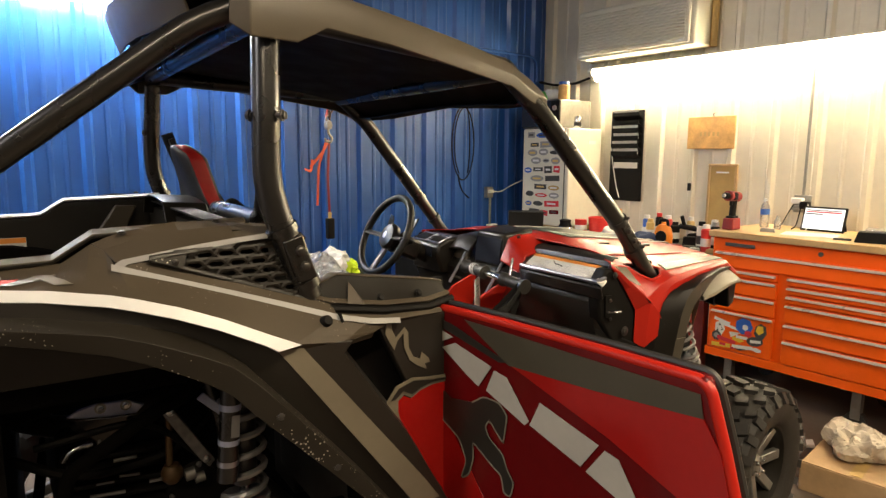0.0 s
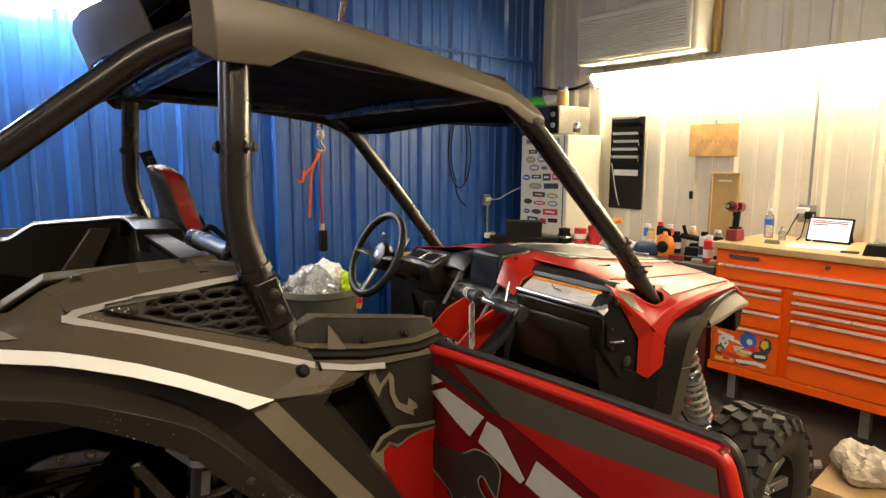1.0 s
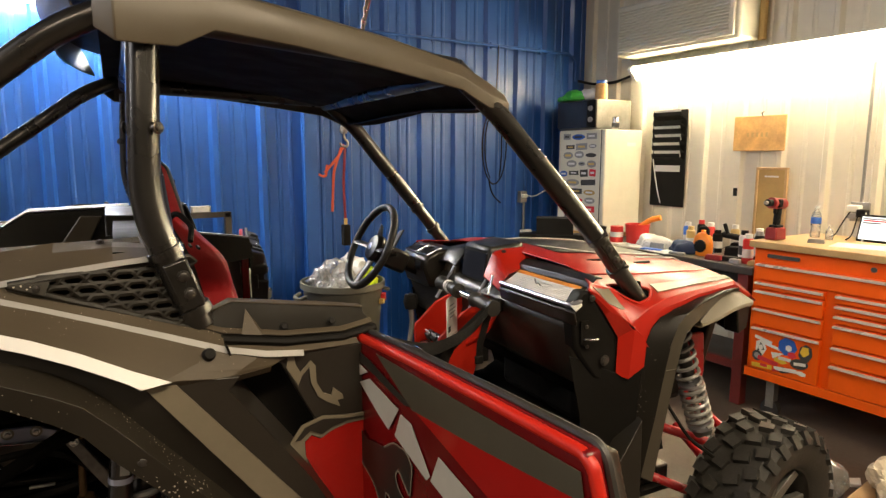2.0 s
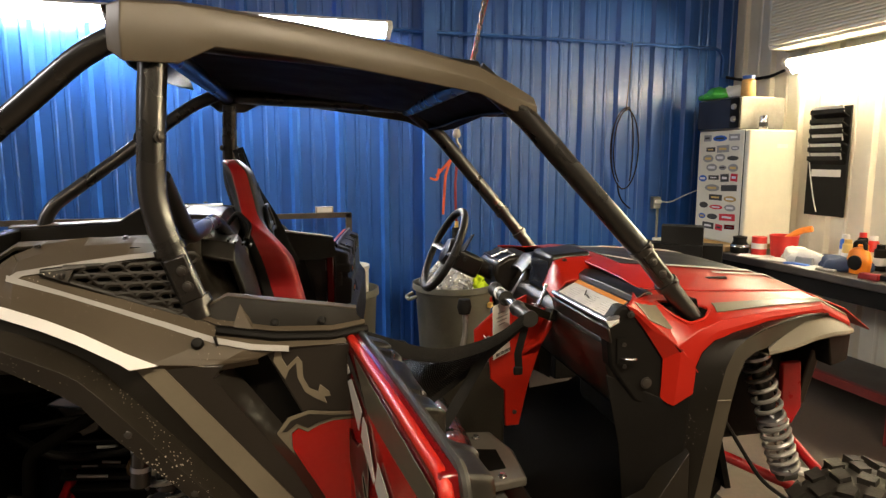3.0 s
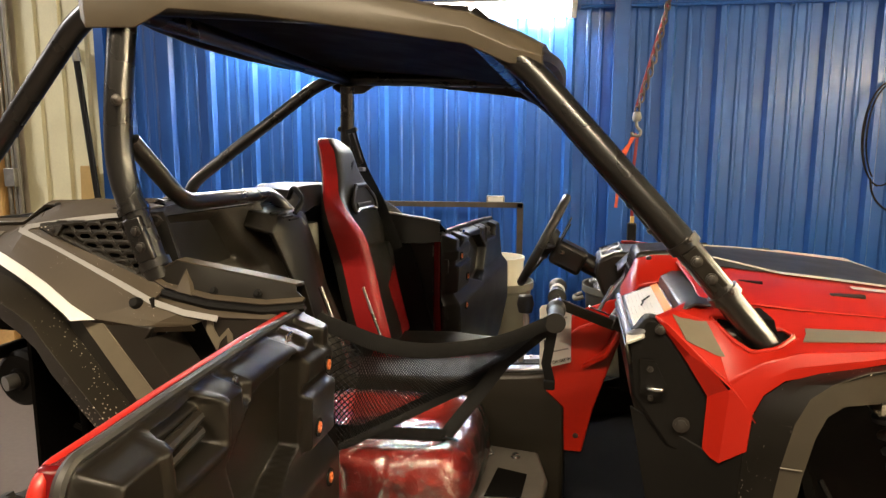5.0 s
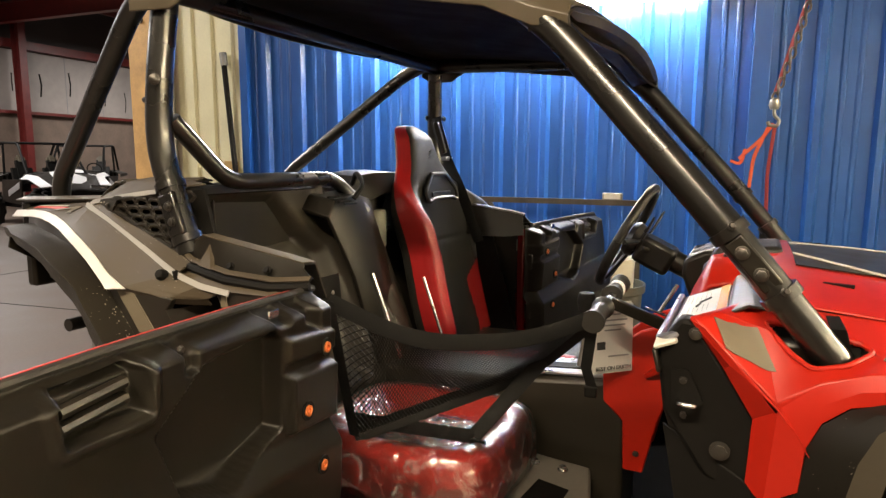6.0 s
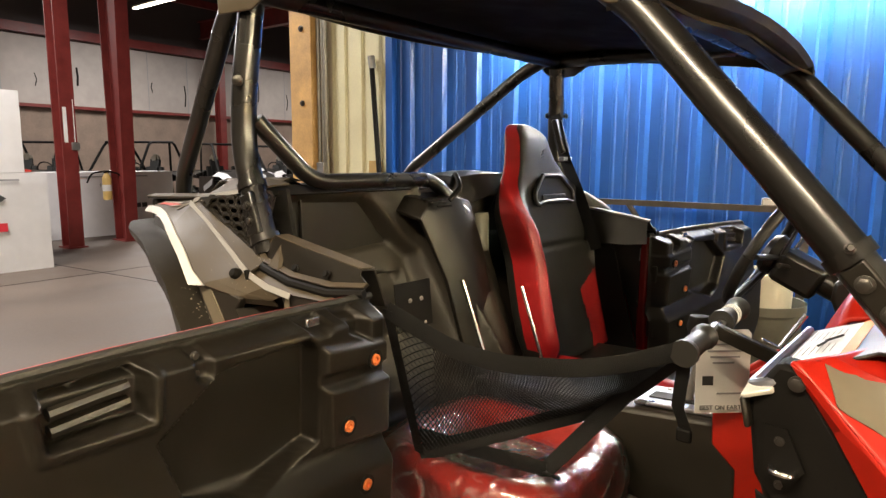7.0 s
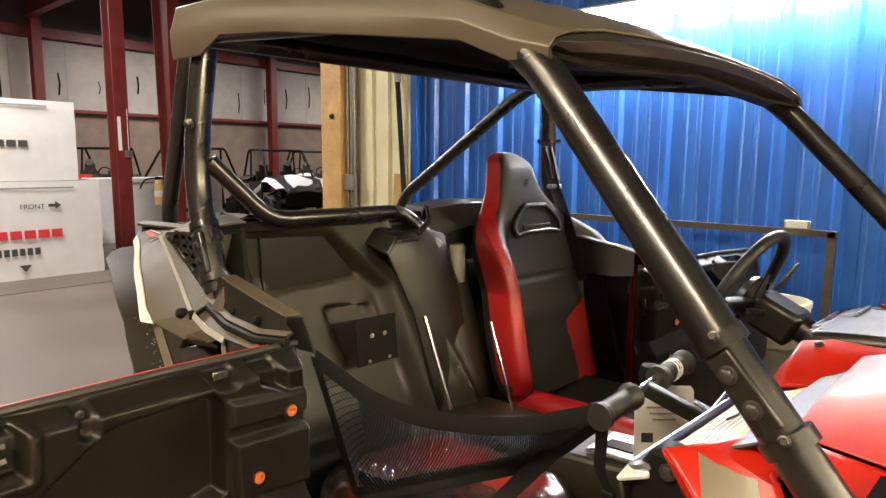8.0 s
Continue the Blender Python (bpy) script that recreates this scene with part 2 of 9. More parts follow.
def add_box(bm, c, s, m=None, taper=1.0):
    vs = []
    for dz in (-0.5, 0.5):
        k = taper if dz > 0 else 1.0
        for dx, dy in ((-0.5, -0.5), (0.5, -0.5), (0.5, 0.5), (-0.5, 0.5)):
            p = Vector((dx * s[0] * k, dy * s[1] * k, dz * s[2]))
            if m is not None:
                p = m @ p
            vs.append(bm.verts.new(p + Vector(c)))
    for q in ((0, 1, 2, 3), (7, 6, 5, 4), (0, 4, 5, 1), (1, 5, 6, 2), (2, 6, 7, 3), (3, 7, 4, 0)):
        bm.faces.new([vs[i] for i in q])
    return vs


def box(c, s, m=None, taper=1.0):
    bm = bmesh.new()
    add_box(bm, c, s, m, taper)
    return bm


def rot(rx=0, ry=0, rz=0):
    return Euler([radians(a) for a in (rx, ry, rz)]).to_matrix()


def rounded(pts, radius, steps=5):
    """The polyline with its inner corners rounded."""
    pts = [Vector(p) for p in pts]
    out = [pts[0]]
    for a, b, c in zip(pts, pts[1:], pts[2:]):
        r = min(radius, (a - b).length * 0.48, (c - b).length * 0.48)
        p, q = b + (a - b).normalized() * r, b + (c - b).normalized() * r
        for i in range(steps + 1):
            t = i / steps
            out.append(p.lerp(b, t).lerp(b.lerp(q, t), t))
    return out + [pts[-1]]


def add_tube(bm, pts, r, seg=10, caps=True, flat=1.0, radii=None, up=None):
    """A tube along pts; flat squeezes it in one direction for straps; radii: one radius a point."""
    pts = [Vector(p) for p in pts]
    rings, side = [], None
    for i, p in enumerate(pts):
        d = (pts[min(i + 1, len(pts) - 1)] - pts[max(i - 1, 0)]).normalized()
        if side is None:
            ref = Vector(up) if up else (Vector((0, 0, 1)) if abs(d.z) < 0.9 else Vector((1, 0, 0)))
            side = d.cross(ref).normalized()
        side = (side - d * side.dot(d)).normalized()
        upv = side.cross(d)
        k = radii[i] if radii else r
        rings.append([bm.verts.new(p + side * (k * math.cos(a)) + upv * (k * flat * math.sin(a))) for a in (2 * math.pi * j / seg for j in range(seg))])
    for a, b in zip(rings, rings[1:]):
        for j in range(seg):
            bm.faces.new((a[j], a[(j + 1) % seg], b[(j + 1) % seg], b[j]))
    if caps:
        bm.faces.new(rings[0][::-1])
        bm.faces.new(rings[-1])


def tube(pts, r, seg=12, bend=0.0, flat=1.0, up=None):
    bm = bmesh.new()
    add_tube(bm, rounded(pts, bend) if bend else pts, r, seg, True, flat, None, up)
    return bm


def add_lathe(bm, profile, m=None, seg=24, closed=False):
    """Turns (radius, height) pairs round z, then places them by m."""
    m = m or Matrix.Identity(4)
    rings = []
    for r, z in profile:
        if r < 1e-6:
            rings.append([bm.verts.new(m @ Vector((0, 0, z)))])
        else:
            rings.append([bm.verts.new(m @ Vector((r * math.cos(a), r * math.sin(a), z))) for a in (2 * math.pi * j / seg for j in range(seg))])
    for a, b in zip(rings, rings[1:] + ([rings[0]] if closed else [])):
        for j in range(seg):
            p, q = a[j % len(a)], a[(j + 1) % len(a)]
            s, t = b[(j + 1) % len(b)], b[j % len(b)]
            vs = [v for n, v in enumerate((p, q, s, t)) if v not in (p, q, s, t)[:n]]
            if len(vs) > 2:
                bm.faces.new(vs)


def lathe(profile, m=None, seg=24):
    bm = bmesh.new()
    add_lathe(bm, profile, m, seg)
    return bm


def add_prism(bm, poly, a, b):
    """A polygon of 3D points, given thickness from offset vector a to offset vector b."""
    a, b = Vector(a), Vector(b)
    lo, hi = [bm.verts.new(Vector(p) + a) for p in poly], [bm.verts.new(Vector(p) + b) for p in poly]
    bm.faces.new(lo[::-1])
    bm.faces.new(hi)
    n = len(poly)
    for i in range(n):
        bm.faces.new((lo[i], lo[(i + 1) % n], hi[(i + 1) % n], hi[i]))


def prism(poly, a, b):
    bm = bmesh.new()
    add_prism(bm, poly, a, b)
    return bm


def add_sheet(bm, rows, thick=0.004, flip=False):
    """A skin over rows of points, all rows of one length, given thickness inwards."""
    rows = [[Vector(p) for p in r] for r in rows]
    nr, nc = len(rows), len(rows[0])
    nor = []
    for i in range(nr):
        line = []
        for j in range(nc):
            du = rows[i][min(j + 1, nc - 1)] - rows[i][max(j - 1, 0)]
            dv = rows[min(i + 1, nr - 1)][j] - rows[max(i - 1, 0)][j]
            n = du.cross(dv)
            line.append(n.normalized() * (-1 if flip else 1) if n.length > 1e-9 else Vector((0, 0, 1)))
        nor.append(line)
    top = [[bm.verts.new(p) for p in r] for r in rows]
    low = [[bm.verts.new(p - n * thick) for p, n in zip(r, k)] for r, k in zip(rows, nor)]
    for i in range(nr - 1):
        for j in range(nc - 1):
            bm.faces.new((top[i][j], top[i][j + 1], top[i + 1][j + 1], top[i + 1][j]))
            bm.faces.new((low[i + 1][j], low[i + 1][j + 1], low[i][j + 1], low[i][j]))
    edge = [(0, j) for j in range(nc)] + [(i, nc - 1) for i in range(1, nr)] + [(nr - 1, j) for j in range(nc - 2, -1, -1)] + [(i, 0) for i in range(nr - 2, 0, -1)]
    for (i, j), (k, l) in zip(edge, edge[1:] + edge[:1]):
        bm.faces.new((top[i][j], low[i][j], low[k][l], top[k][l]))


def sheet(rows, thick=0.004, flip=False):
    bm = bmesh.new()
    add_sheet(bm, rows, thick, flip)
    return bm


def facing(p, d):
    """A frame at p whose z points along d."""
    return Matrix.Translation(p) @ Vector(d).to_track_quat("Z", "Y").to_matrix().to_4x4()


def add_bolt(bm, p, d, r=0.012, h=0.008):
    """A washer with a hexagon head on it."""
    add_lathe(bm, [(r * 1.35, 0), (r * 1.35, h * 0.3), (r * 1.25, h * 0.35), (0, h * 0.35)], facing(p, d), 16)
    add_lathe(bm, [(r, h * 0.3), (r, h), (r * 0.8, h * 1.15), (0, h * 1.15)], facing(p, d), 6)


def bolt(p, d, r=0.012, h=0.008):
    bm = bmesh.new()
    add_bolt(bm, p, d, r, h)
    return bm


def words(name, body, size, m, material, parent, align="CENTER"):
    """Lettering as thin solid glyphs, turned into a plain mesh."""
    cu = bpy.data.curves.new(name, "FONT")
    cu.body, cu.size, cu.extrude, cu.align_x = body, size, 0.0008, align
    tmp = bpy.data.objects.new(name, cu)
    data = bpy.data.meshes.new_from_object(tmp)
    bpy.data.objects.remove(tmp)
    data.materials.append(material)
    ob = new(name, data)
    ob.parent = parent
    ob.matrix_local = m
    return ob


def lerp(a, b, t):
    return tuple(x + (y - x) * t for x, y in zip(a, b))


# ---- the building ----
WALL_Y, WALL_X, HALL_X, HALL_Y, SOUTH_Y, TOP = 4.4, 4.68, -17.0, 21.0, -7.0, 5.6


def ribbed(x0, x1, z0, z1, pitch, first, depth=0.035, foot=0.075, crest=0.035, minor=2, thick=0.012):
    """A sheet of trapezoid-ribbed steel in the plane y = 0; the ribs stand out towards -y."""
    xs = [(x0, 0.0)]
    k = math.floor((x0 - first) / pitch)
    while first + k * pitch < x1 + pitch:
        c = first + k * pitch
        xs += [(c - foot / 2, 0.0), (c - crest / 2, -depth), (c + crest / 2, -depth), (c + foot / 2, 0.0)]
        for i in range(minor):
            d = c + foot / 2 + (pitch - foot) * (i + 1) / (minor + 1)
            xs += [(d - 0.018, 0.0), (d - 0.008, -0.007), (d + 0.008, -0.007), (d + 0.018, 0.0)]
        k += 1
    xs = [p for p in xs if x0 <= p[0] <= x1] + [(x1, 0.0)]
    bm = bmesh.new()
    add_sheet(bm, [[(x, y, z0) for x, y in xs], [(x, y, z1) for x, y in xs]], thick)
    return bm


def structure(name, bm, material, label, m=None, smooth=30):
    ob = part(name, bm, material, None, label, 0, smooth)
    if m is not None:
        ob.matrix_world = m
    return tagged(ob, label, "", "", "structure")


floor = structure("floor", box(((HALL_X + WALL_X) / 2, (HALL_Y + SOUTH_Y) / 2, -0.06), (WALL_X - HALL_X + 0.4, HALL_Y - SOUTH_Y + 0.4, 0.12)), M_FLOOR, "worn warm grey concrete floor of the workshop and hall")
for n, (a, b) in enumerate((((-16.5, 3.2), (4.2, 5.1)), ((-6.4, -6.5), (-6.4, 20.5)), ((-11.5, -6.5), (-11.5, 20.5)))):
    L = math.hypot(b[0] - a[0], b[1] - a[1])
    part("floor_joint", box(((a[0] + b[0]) / 2, (a[1] + b[1]) / 2, 0.001), (L, 0.012, 0.004), rot(0, 0, math.degrees(math.atan2(b[1] - a[1], b[0] - a[0])))), M_DEEP, floor)

wall_north = structure("wall_north", ribbed(-1.75, WALL_X, 0, TOP, 0.32, 1.96), M_BLUE, "blue painted ribbed steel wall", pose(0, WALL_Y, 0))
structure("wall_north_backing", box(((-2.9 + WALL_X) / 2, WALL_Y + 0.12, TOP / 2), (WALL_X + 2.9, 0.16, TOP)), M_CREAM, "plain back of the partition wall")
wall_pier = structure("wall_pier", ribbed(-2.46, -1.76, 0, TOP, 0.2, -2.3, 0.02, 0.06, 0.03, 0), M_PANEL, "yellowed white ribbed steel at the end of the blue wall", pose(0, WALL_Y - 0.01, 0))
trim = structure("trim", box((-1.75, WALL_Y - 0.03, TOP / 2), (0.07, 0.06, TOP)), M_BLUE, "blue steel corner trim")
wall_east = structure("wall_east", ribbed(0, WALL_Y - SOUTH_Y, 0, TOP, 0.305, 0.42, 0.03, 0.07, 0.03, 1), M_CREAM, "off-white ribbed steel wall above the benches", pose(WALL_X, WALL_Y, 0, 0, 0, -90))
structure("wall_east_backing", box((WALL_X + 0.1, (WALL_Y + SOUTH_Y) / 2, TOP / 2), (0.16, WALL_Y - SOUTH_Y, TOP)), M_CREAM, "plain outer side of the east wall")
# unseen closing wall, its colour lowered to weaken reflections in the vehicle
structure("wall_south", box(((HALL_X + WALL_X) / 2, SOUTH_Y - 0.1, TOP / 2), (WALL_X - HALL_X, 0.2, TOP)), M_SHED, "plain unseen wall that closes the workshop, dulled to reflect little")
wall_west = structure("wall_west", box((HALL_X - 0.1, (HALL_Y + SOUTH_Y) / 2, TOP / 2 + 0.4), (0.2, HALL_Y - SOUTH_Y, TOP + 0.8)), M_INSUL, "far hall wall with pale insulation facing")
structure("wall_hall_north", box(((HALL_X + WALL_X) / 2, HALL_Y + 0.1, TOP / 2 + 0.4), (WALL_X - HALL_X, 0.2, TOP + 0.8)), M_INSUL, "far hall end wall with pale insulation facing")
structure("wall_hall_east", box((WALL_X + 0.1, (WALL_Y + 0.3 + HALL_Y) / 2, TOP / 2), (0.2, HALL_Y - WALL_Y - 0.3, TOP)), M_INSUL, "plain hall wall behind the workshop")
structure("ceiling", box(((HALL_X + WALL_X) / 2, (HALL_Y + SOUTH_Y) / 2, TOP + 0.86), (WALL_X - HALL_X + 0.4, HALL_Y - SOUTH_Y + 0.4, 0.12)), M_CEIL, "dark steel roof decking")
# white boards and brick dado of the far wall
for z0, z1, m in ((0.0, 2.84, mat("dusty_block_wall", (0.21, 0.155, 0.12), 0.8, vary=0.2, scale=3, bump=0.3, bump_scale=20)),):
    structure("wall_west_lower", box((HALL_X + 0.03, (HALL_Y + SOUTH_Y) / 2, (z0 + z1) / 2), (0.06, HALL_Y - SOUTH_Y, z1 - z0)), m, "dusty block lower part of the far hall wall")


def i_beam(a, b, w, h, name, parent, label="", material=M_REDSTEEL):
    """A steel I-section from a to b."""
    a, b = Vector(a), Vector(b)
    d = b - a
    q = d.to_track_quat("Z", "Y").to_matrix()
    bm = bmesh.new()
    for c, s in (((0, h / 2, 0), (w, 0.025, d.length)), ((0, -h / 2, 0), (w, 0.025, d.length)), ((0, 0, 0), (0.02, h - 0.025, d.length))):
        add_box(bm, (a + b) / 2 + q @ Vector(c), s, q)
    return part(name, bm, material, parent, label)


# steel columns with tapered rafters, one thing each
def steel_column(x, y, w0, w1, label):
    e = empty("steel_column", pose(x, y, 0), label, "steel column", "columns of the hall")
    bm = bmesh.new()
    for s in (-1, 1):
        add_prism(bm, [(s * w0 / 2, -0.11, 0), (s * w1 / 2, -0.11, TOP), (s * w1 / 2, 0.11, TOP), (s * w0 / 2, 0.11, 0)], (-0.012, 0, 0), (0.012, 0, 0))
    add_prism(bm, [(-w0 / 2, 0, 0), (w0 / 2, 0, 0), (w1 / 2, 0, TOP), (-w1 / 2, 0, TOP)], (0, -0.008, 0), (0, 0.008, 0))
    part("post", bm, M_REDSTEEL, e)
    part("base_plate", box((0, 0, 0.012), (w0 + 0.1, 0.3, 0.024)), M_REDSTEEL, e)
    for dx in (-0.1, 0.1):
        part("anchor_bolt", bolt((dx, 0.11, 0.024), (0, 0, 1), 0.014, 0.02), M_BOLT, e)
    return e


steel_column(-9.07, 4.95, 0.26, 0.3, "red painted steel hall column with a paper label")
steel_column(-9.3, 5.95, 0.34, 0.62, "red painted tapered steel hall column")
for y in (13.0, 18.6):
    steel_column(-16.6, y, 0.24, 0.3, "red painted steel column against the far wall")
steel_column(-16.6, 6.1, 0.24, 0.3, "red painted steel column against the far wall")
girts = empty("wall_girt", pose(HALL_X, 0, 0), "red painted steel girts along the far wall", "girt")
tagged(girts, "", "", "", "structure")
for z, h in ((2.78, 0.08), (4.72, 0.24)):
    part("girt", box((0.14, (HALL_Y + SOUTH_Y) / 2, z), (0.2, HALL_Y - SOUTH_Y - 0.5, h)), M_REDSTEEL, girts)
structure("wall_west_upper", box((HALL_X + 0.03, (HALL_Y + SOUTH_Y) / 2, 5.45), (0.06, HALL_Y - SOUTH_Y, 1.75)), M_CEIL, "dark steel sheeting under the hall's eaves")
rafters = empty("roof_beam", pose(0, 0, 0), "red painted steel roof beams of the hall", "roof beam")
tagged(rafters, "", "", "", "structure")
for x0, y0, x1, y1, z in ((-9.2, -6.5, -9.2, 20.5, TOP - 0.2), (-16.6, 5.95, -2.6, 5.95, TOP - 0.35), (-16.6, 12.4, 4, 12.4, TOP - 0.2), (-16.6, 0.5, -4.0, 0.5, TOP - 0.1)):
    i_beam((x0, y0, z), (x1, y1, z), 0.2, 0.5, "beam", rafters)
for x in (-15, -13, -11, -7, -5, -3):
    part("purlin", box((x, 7.0, TOP + 0.2), (0.08, 26, 0.2)), M_REDSTEEL, rafters)

# the end of the blue wall: timber post and conduits
post = empty("timber_post", pose(-2.75, WALL_Y - 0.05, 0), "raw pine post at the end of the blue wall", "timber post")
part("timber", box((0, 0, TOP / 2), (0.28, 0.14, TOP)), M_WOOD, post, "", 0.006)
for z in (1.0, 1.95, 2.6, 3.1):
    part("bolt_head", bolt((0.02, -0.07, z), (0, -1, 0), 0.02, 0.02), M_BOLT, post)
pipe = empty("conduit_riser", pose(-2.53, WALL_Y - 0.06, 0), "grey steel conduits beside the timber post", "conduit")
for dx, r in ((-0.05, 0.018), (0.0, 0.014), (0.04, 0.02)):
    part("conduit", tube([(dx, 0, 0), (dx, 0, TOP)], r), M_STEEL, pipe)
part("conduit_box", box((0, -0.02, 1.35), (0.09, 0.07, 0.14)), M_STEEL, pipe, "", 0.004)
lean = empty("long_pry_bar", pose(-1.8, WALL_Y - 0.09, 0), "black steel bar leaning on the wall end", "bar")
part("shaft", tube([(0.12, -0.05, 0.0), (-0.13, 0.02, 2.25)], 0.022), M_DEEP, lean)
part("collar", tube([(-0.12, 0.02, 2.2), (-0.135, 0.02, 2.3)], 0.03), M_STEEL, lean)
stub = empty("wood_offcut", pose(-1.9, WALL_Y - 0.1, 0), "short weathered board leaning on the wall end", "board")
part("board", box((0, 0, 0.72), (0.11, 0.05, 1.44), rot(-2, 1, 0)), M_TAN, stub, "", 0.004)


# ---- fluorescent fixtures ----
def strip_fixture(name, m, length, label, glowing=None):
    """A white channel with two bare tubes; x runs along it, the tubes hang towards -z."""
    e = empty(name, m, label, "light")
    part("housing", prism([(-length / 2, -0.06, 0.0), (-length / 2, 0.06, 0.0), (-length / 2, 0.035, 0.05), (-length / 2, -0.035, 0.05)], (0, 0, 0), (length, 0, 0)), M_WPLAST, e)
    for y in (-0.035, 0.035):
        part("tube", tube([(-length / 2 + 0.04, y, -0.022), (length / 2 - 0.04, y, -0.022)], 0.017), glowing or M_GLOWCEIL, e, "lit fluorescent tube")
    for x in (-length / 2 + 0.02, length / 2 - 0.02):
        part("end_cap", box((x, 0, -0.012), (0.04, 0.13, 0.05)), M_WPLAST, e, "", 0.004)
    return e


strip_fixture("wall_strip_light", pose(WALL_X - 0.1, 2.51, 2.27, 45, 0, 90), 2.44, "white fluorescent strip light on the off-white wall", M_GLOWEAST)
strip_fixture("wall_strip_light", pose(WALL_X - 0.1, 0.0, 2.27, 45, 0, 90), 2.44, "white fluorescent strip light on the off-white wall", M_GLOWEAST)
strip_fixture("wall_strip_light", pose(0.45, WALL_Y - 0.12, 2.475, -35, 0, 0), 2.44, "white fluorescent strip light on the blue wall", M_GLOWNORTH)
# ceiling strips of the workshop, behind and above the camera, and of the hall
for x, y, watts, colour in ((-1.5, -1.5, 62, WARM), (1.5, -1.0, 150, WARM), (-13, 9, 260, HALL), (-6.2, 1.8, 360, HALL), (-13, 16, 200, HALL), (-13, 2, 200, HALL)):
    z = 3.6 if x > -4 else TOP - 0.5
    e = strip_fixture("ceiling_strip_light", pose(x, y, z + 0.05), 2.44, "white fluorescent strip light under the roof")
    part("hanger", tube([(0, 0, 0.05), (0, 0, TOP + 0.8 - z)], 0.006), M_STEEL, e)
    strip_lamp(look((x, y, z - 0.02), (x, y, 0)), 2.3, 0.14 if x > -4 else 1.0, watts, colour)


# ---- the side-by-side vehicle: x ahead, y to its left, z up ----
car = empty("side_by_side_vehicle", pose(1.1, 1.86, 0, 0, 0, -4.5), "black and red two-seat off-road side-by-side with an open door", "utility vehicle")


def both(make):
    """Builds a piece for the right side (s = -1) and the left (s = 1)."""
    for s in (-1, 1):
        make(s)


# roll cage; the left side stands a little further from the middle than the right
def spread(x, v):
    """The half width v at x, with the left side's extra reach."""
    return v if v <= 0 else v + (0.045 + 0.078 * max(0.0, min(1.0, (x + 0.57) / 0.9))) * min(1.0, v / 0.5)


def cage_side(s):
    part_tube = lambda pts, *a: tube([(x, spread(x, v), z) for x, v, z in pts], *a)
    part("rear_post", part_tube([(-0.525, s * 0.64, 1.80), (-0.535, s * 0.66, 1.62), (-0.54, s * 0.665, 1.48), (-0.455, s * 0.665, 1.245)], 0.029, 16, 0.12), M_TUBE, car)
    part("front_pillar", part_tube([(0.20, s * 0.5, 1.80), (0.335, s * 0.5, 1.69), (0.652, s * 0.556, 1.336)], 0.029, 20, 0.04), M_TUBE, car, "black steel front pillar")
    part("pillar_foot", part_tube([(0.645, s * 0.556, 1.344), (0.84, s * 0.563, 1.11)], 0.0265, 16), M_TUBE, car)
    part("rear_stay", part_tube([(-0.56, s * 0.64, 1.845), (-0.66, s * 0.62, 1.80), (-1.17, s * 0.49, 1.40), (-1.20, s * 0.48, 1.30)], 0.025, 14, 0.07), M_TUBE, car)
    part("roof_rail", part_tube([(-0.52, s * 0.655, 1.835), (0.20, s * 0.5, 1.80)], 0.027, 12), M_TUBE, car)
    clamp = part("post_joint", box((-0.482, spread(-0.48, s * 0.688), 1.333), (0.046, 0.016, 0.10), rot(0, -19, 0)), M_TUBE, car, "bolted joint plate", 0.005)
    for z, x in ((1.352, -0.483), (1.318, -0.473)):
        part("bolt", bolt((x, spread(x, s * 0.696), z), (0, s, 0), 0.0085, 0.007), M_BOLT, clamp)
    collar = part("joint_collar", part_tube([(-0.513, s * 0.665, 1.402), (-0.507, s * 0.665, 1.388)], 0.034, 16), M_TUBE, car)
    collar2 = part("joint_collar", part_tube([(-0.468, s * 0.665, 1.285), (-0.46, s * 0.665, 1.268)], 0.034, 16), M_TUBE, car)
    pj = part("pillar_joint", box((0.684, spread(0.68, s * 0.578), 1.296), (0.034, 0.012, 0.10), rot(0, -41, 0)), M_BLACK, car, "bolted joint plate", 0.004)
    for z, x in ((1.313, 0.668), (1.280, 0.697)):
        part("bolt", bolt((x, spread(x, s * 0.584), z), (0, s, 0), 0.0085, 0.008), M_BOLT, pj)
    for x0, z0 in ((0.640, 1.350), (0.722, 1.252)):
        ring = part("joint_collar", part_tube([(x0, s * 0.556, z0), (x0 + 0.012, s * 0.556, z0 - 0.0143)], 0.0325, 20), M_TUBE, car)
        part("collar_screw", bolt((x0 + 0.01, spread(x0, s * 0.588), z0 + 0.005), (0.2, s, 0.3), 0.005, 0.008), M_BOLT, ring)
    cross = part("clamp_bolt", part_tube([(-0.561, s * 0.643, 1.628), (-0.512, s * 0.69, 1.628)], 0.006, 8), M_BOLT, car)
    for x, v, d in ((-0.561, 0.643, -1), (-0.512, 0.69, 1)):
        part("nut", bolt((x, spread(x, s * v), 1.628), (0.72 * d, 0.69 * s * d, 0), 0.009, 0.008), M_BOLT, cross)


both(cage_side)
part("cross_bar", tube([(-0.53, -0.65, 1.83), (-0.53, 0.69, 1.83)], 0.025, 12), M_TUBE, car)
part("cross_bar", tube([(0.20, -0.5, 1.785), (0.20, 0.61, 1.785)], 0.025, 12), M_TUBE, car)
# shoulder bar behind the passenger
part("shoulder_bar", tube([(-0.525, -0.64, 1.545), (-0.50, -0.50, 1.40), (-0.50, -0.06, 1.40), (-0.44, 0.03, 1.29)], 0.021, 14, 0.05), M_TUBE, car)

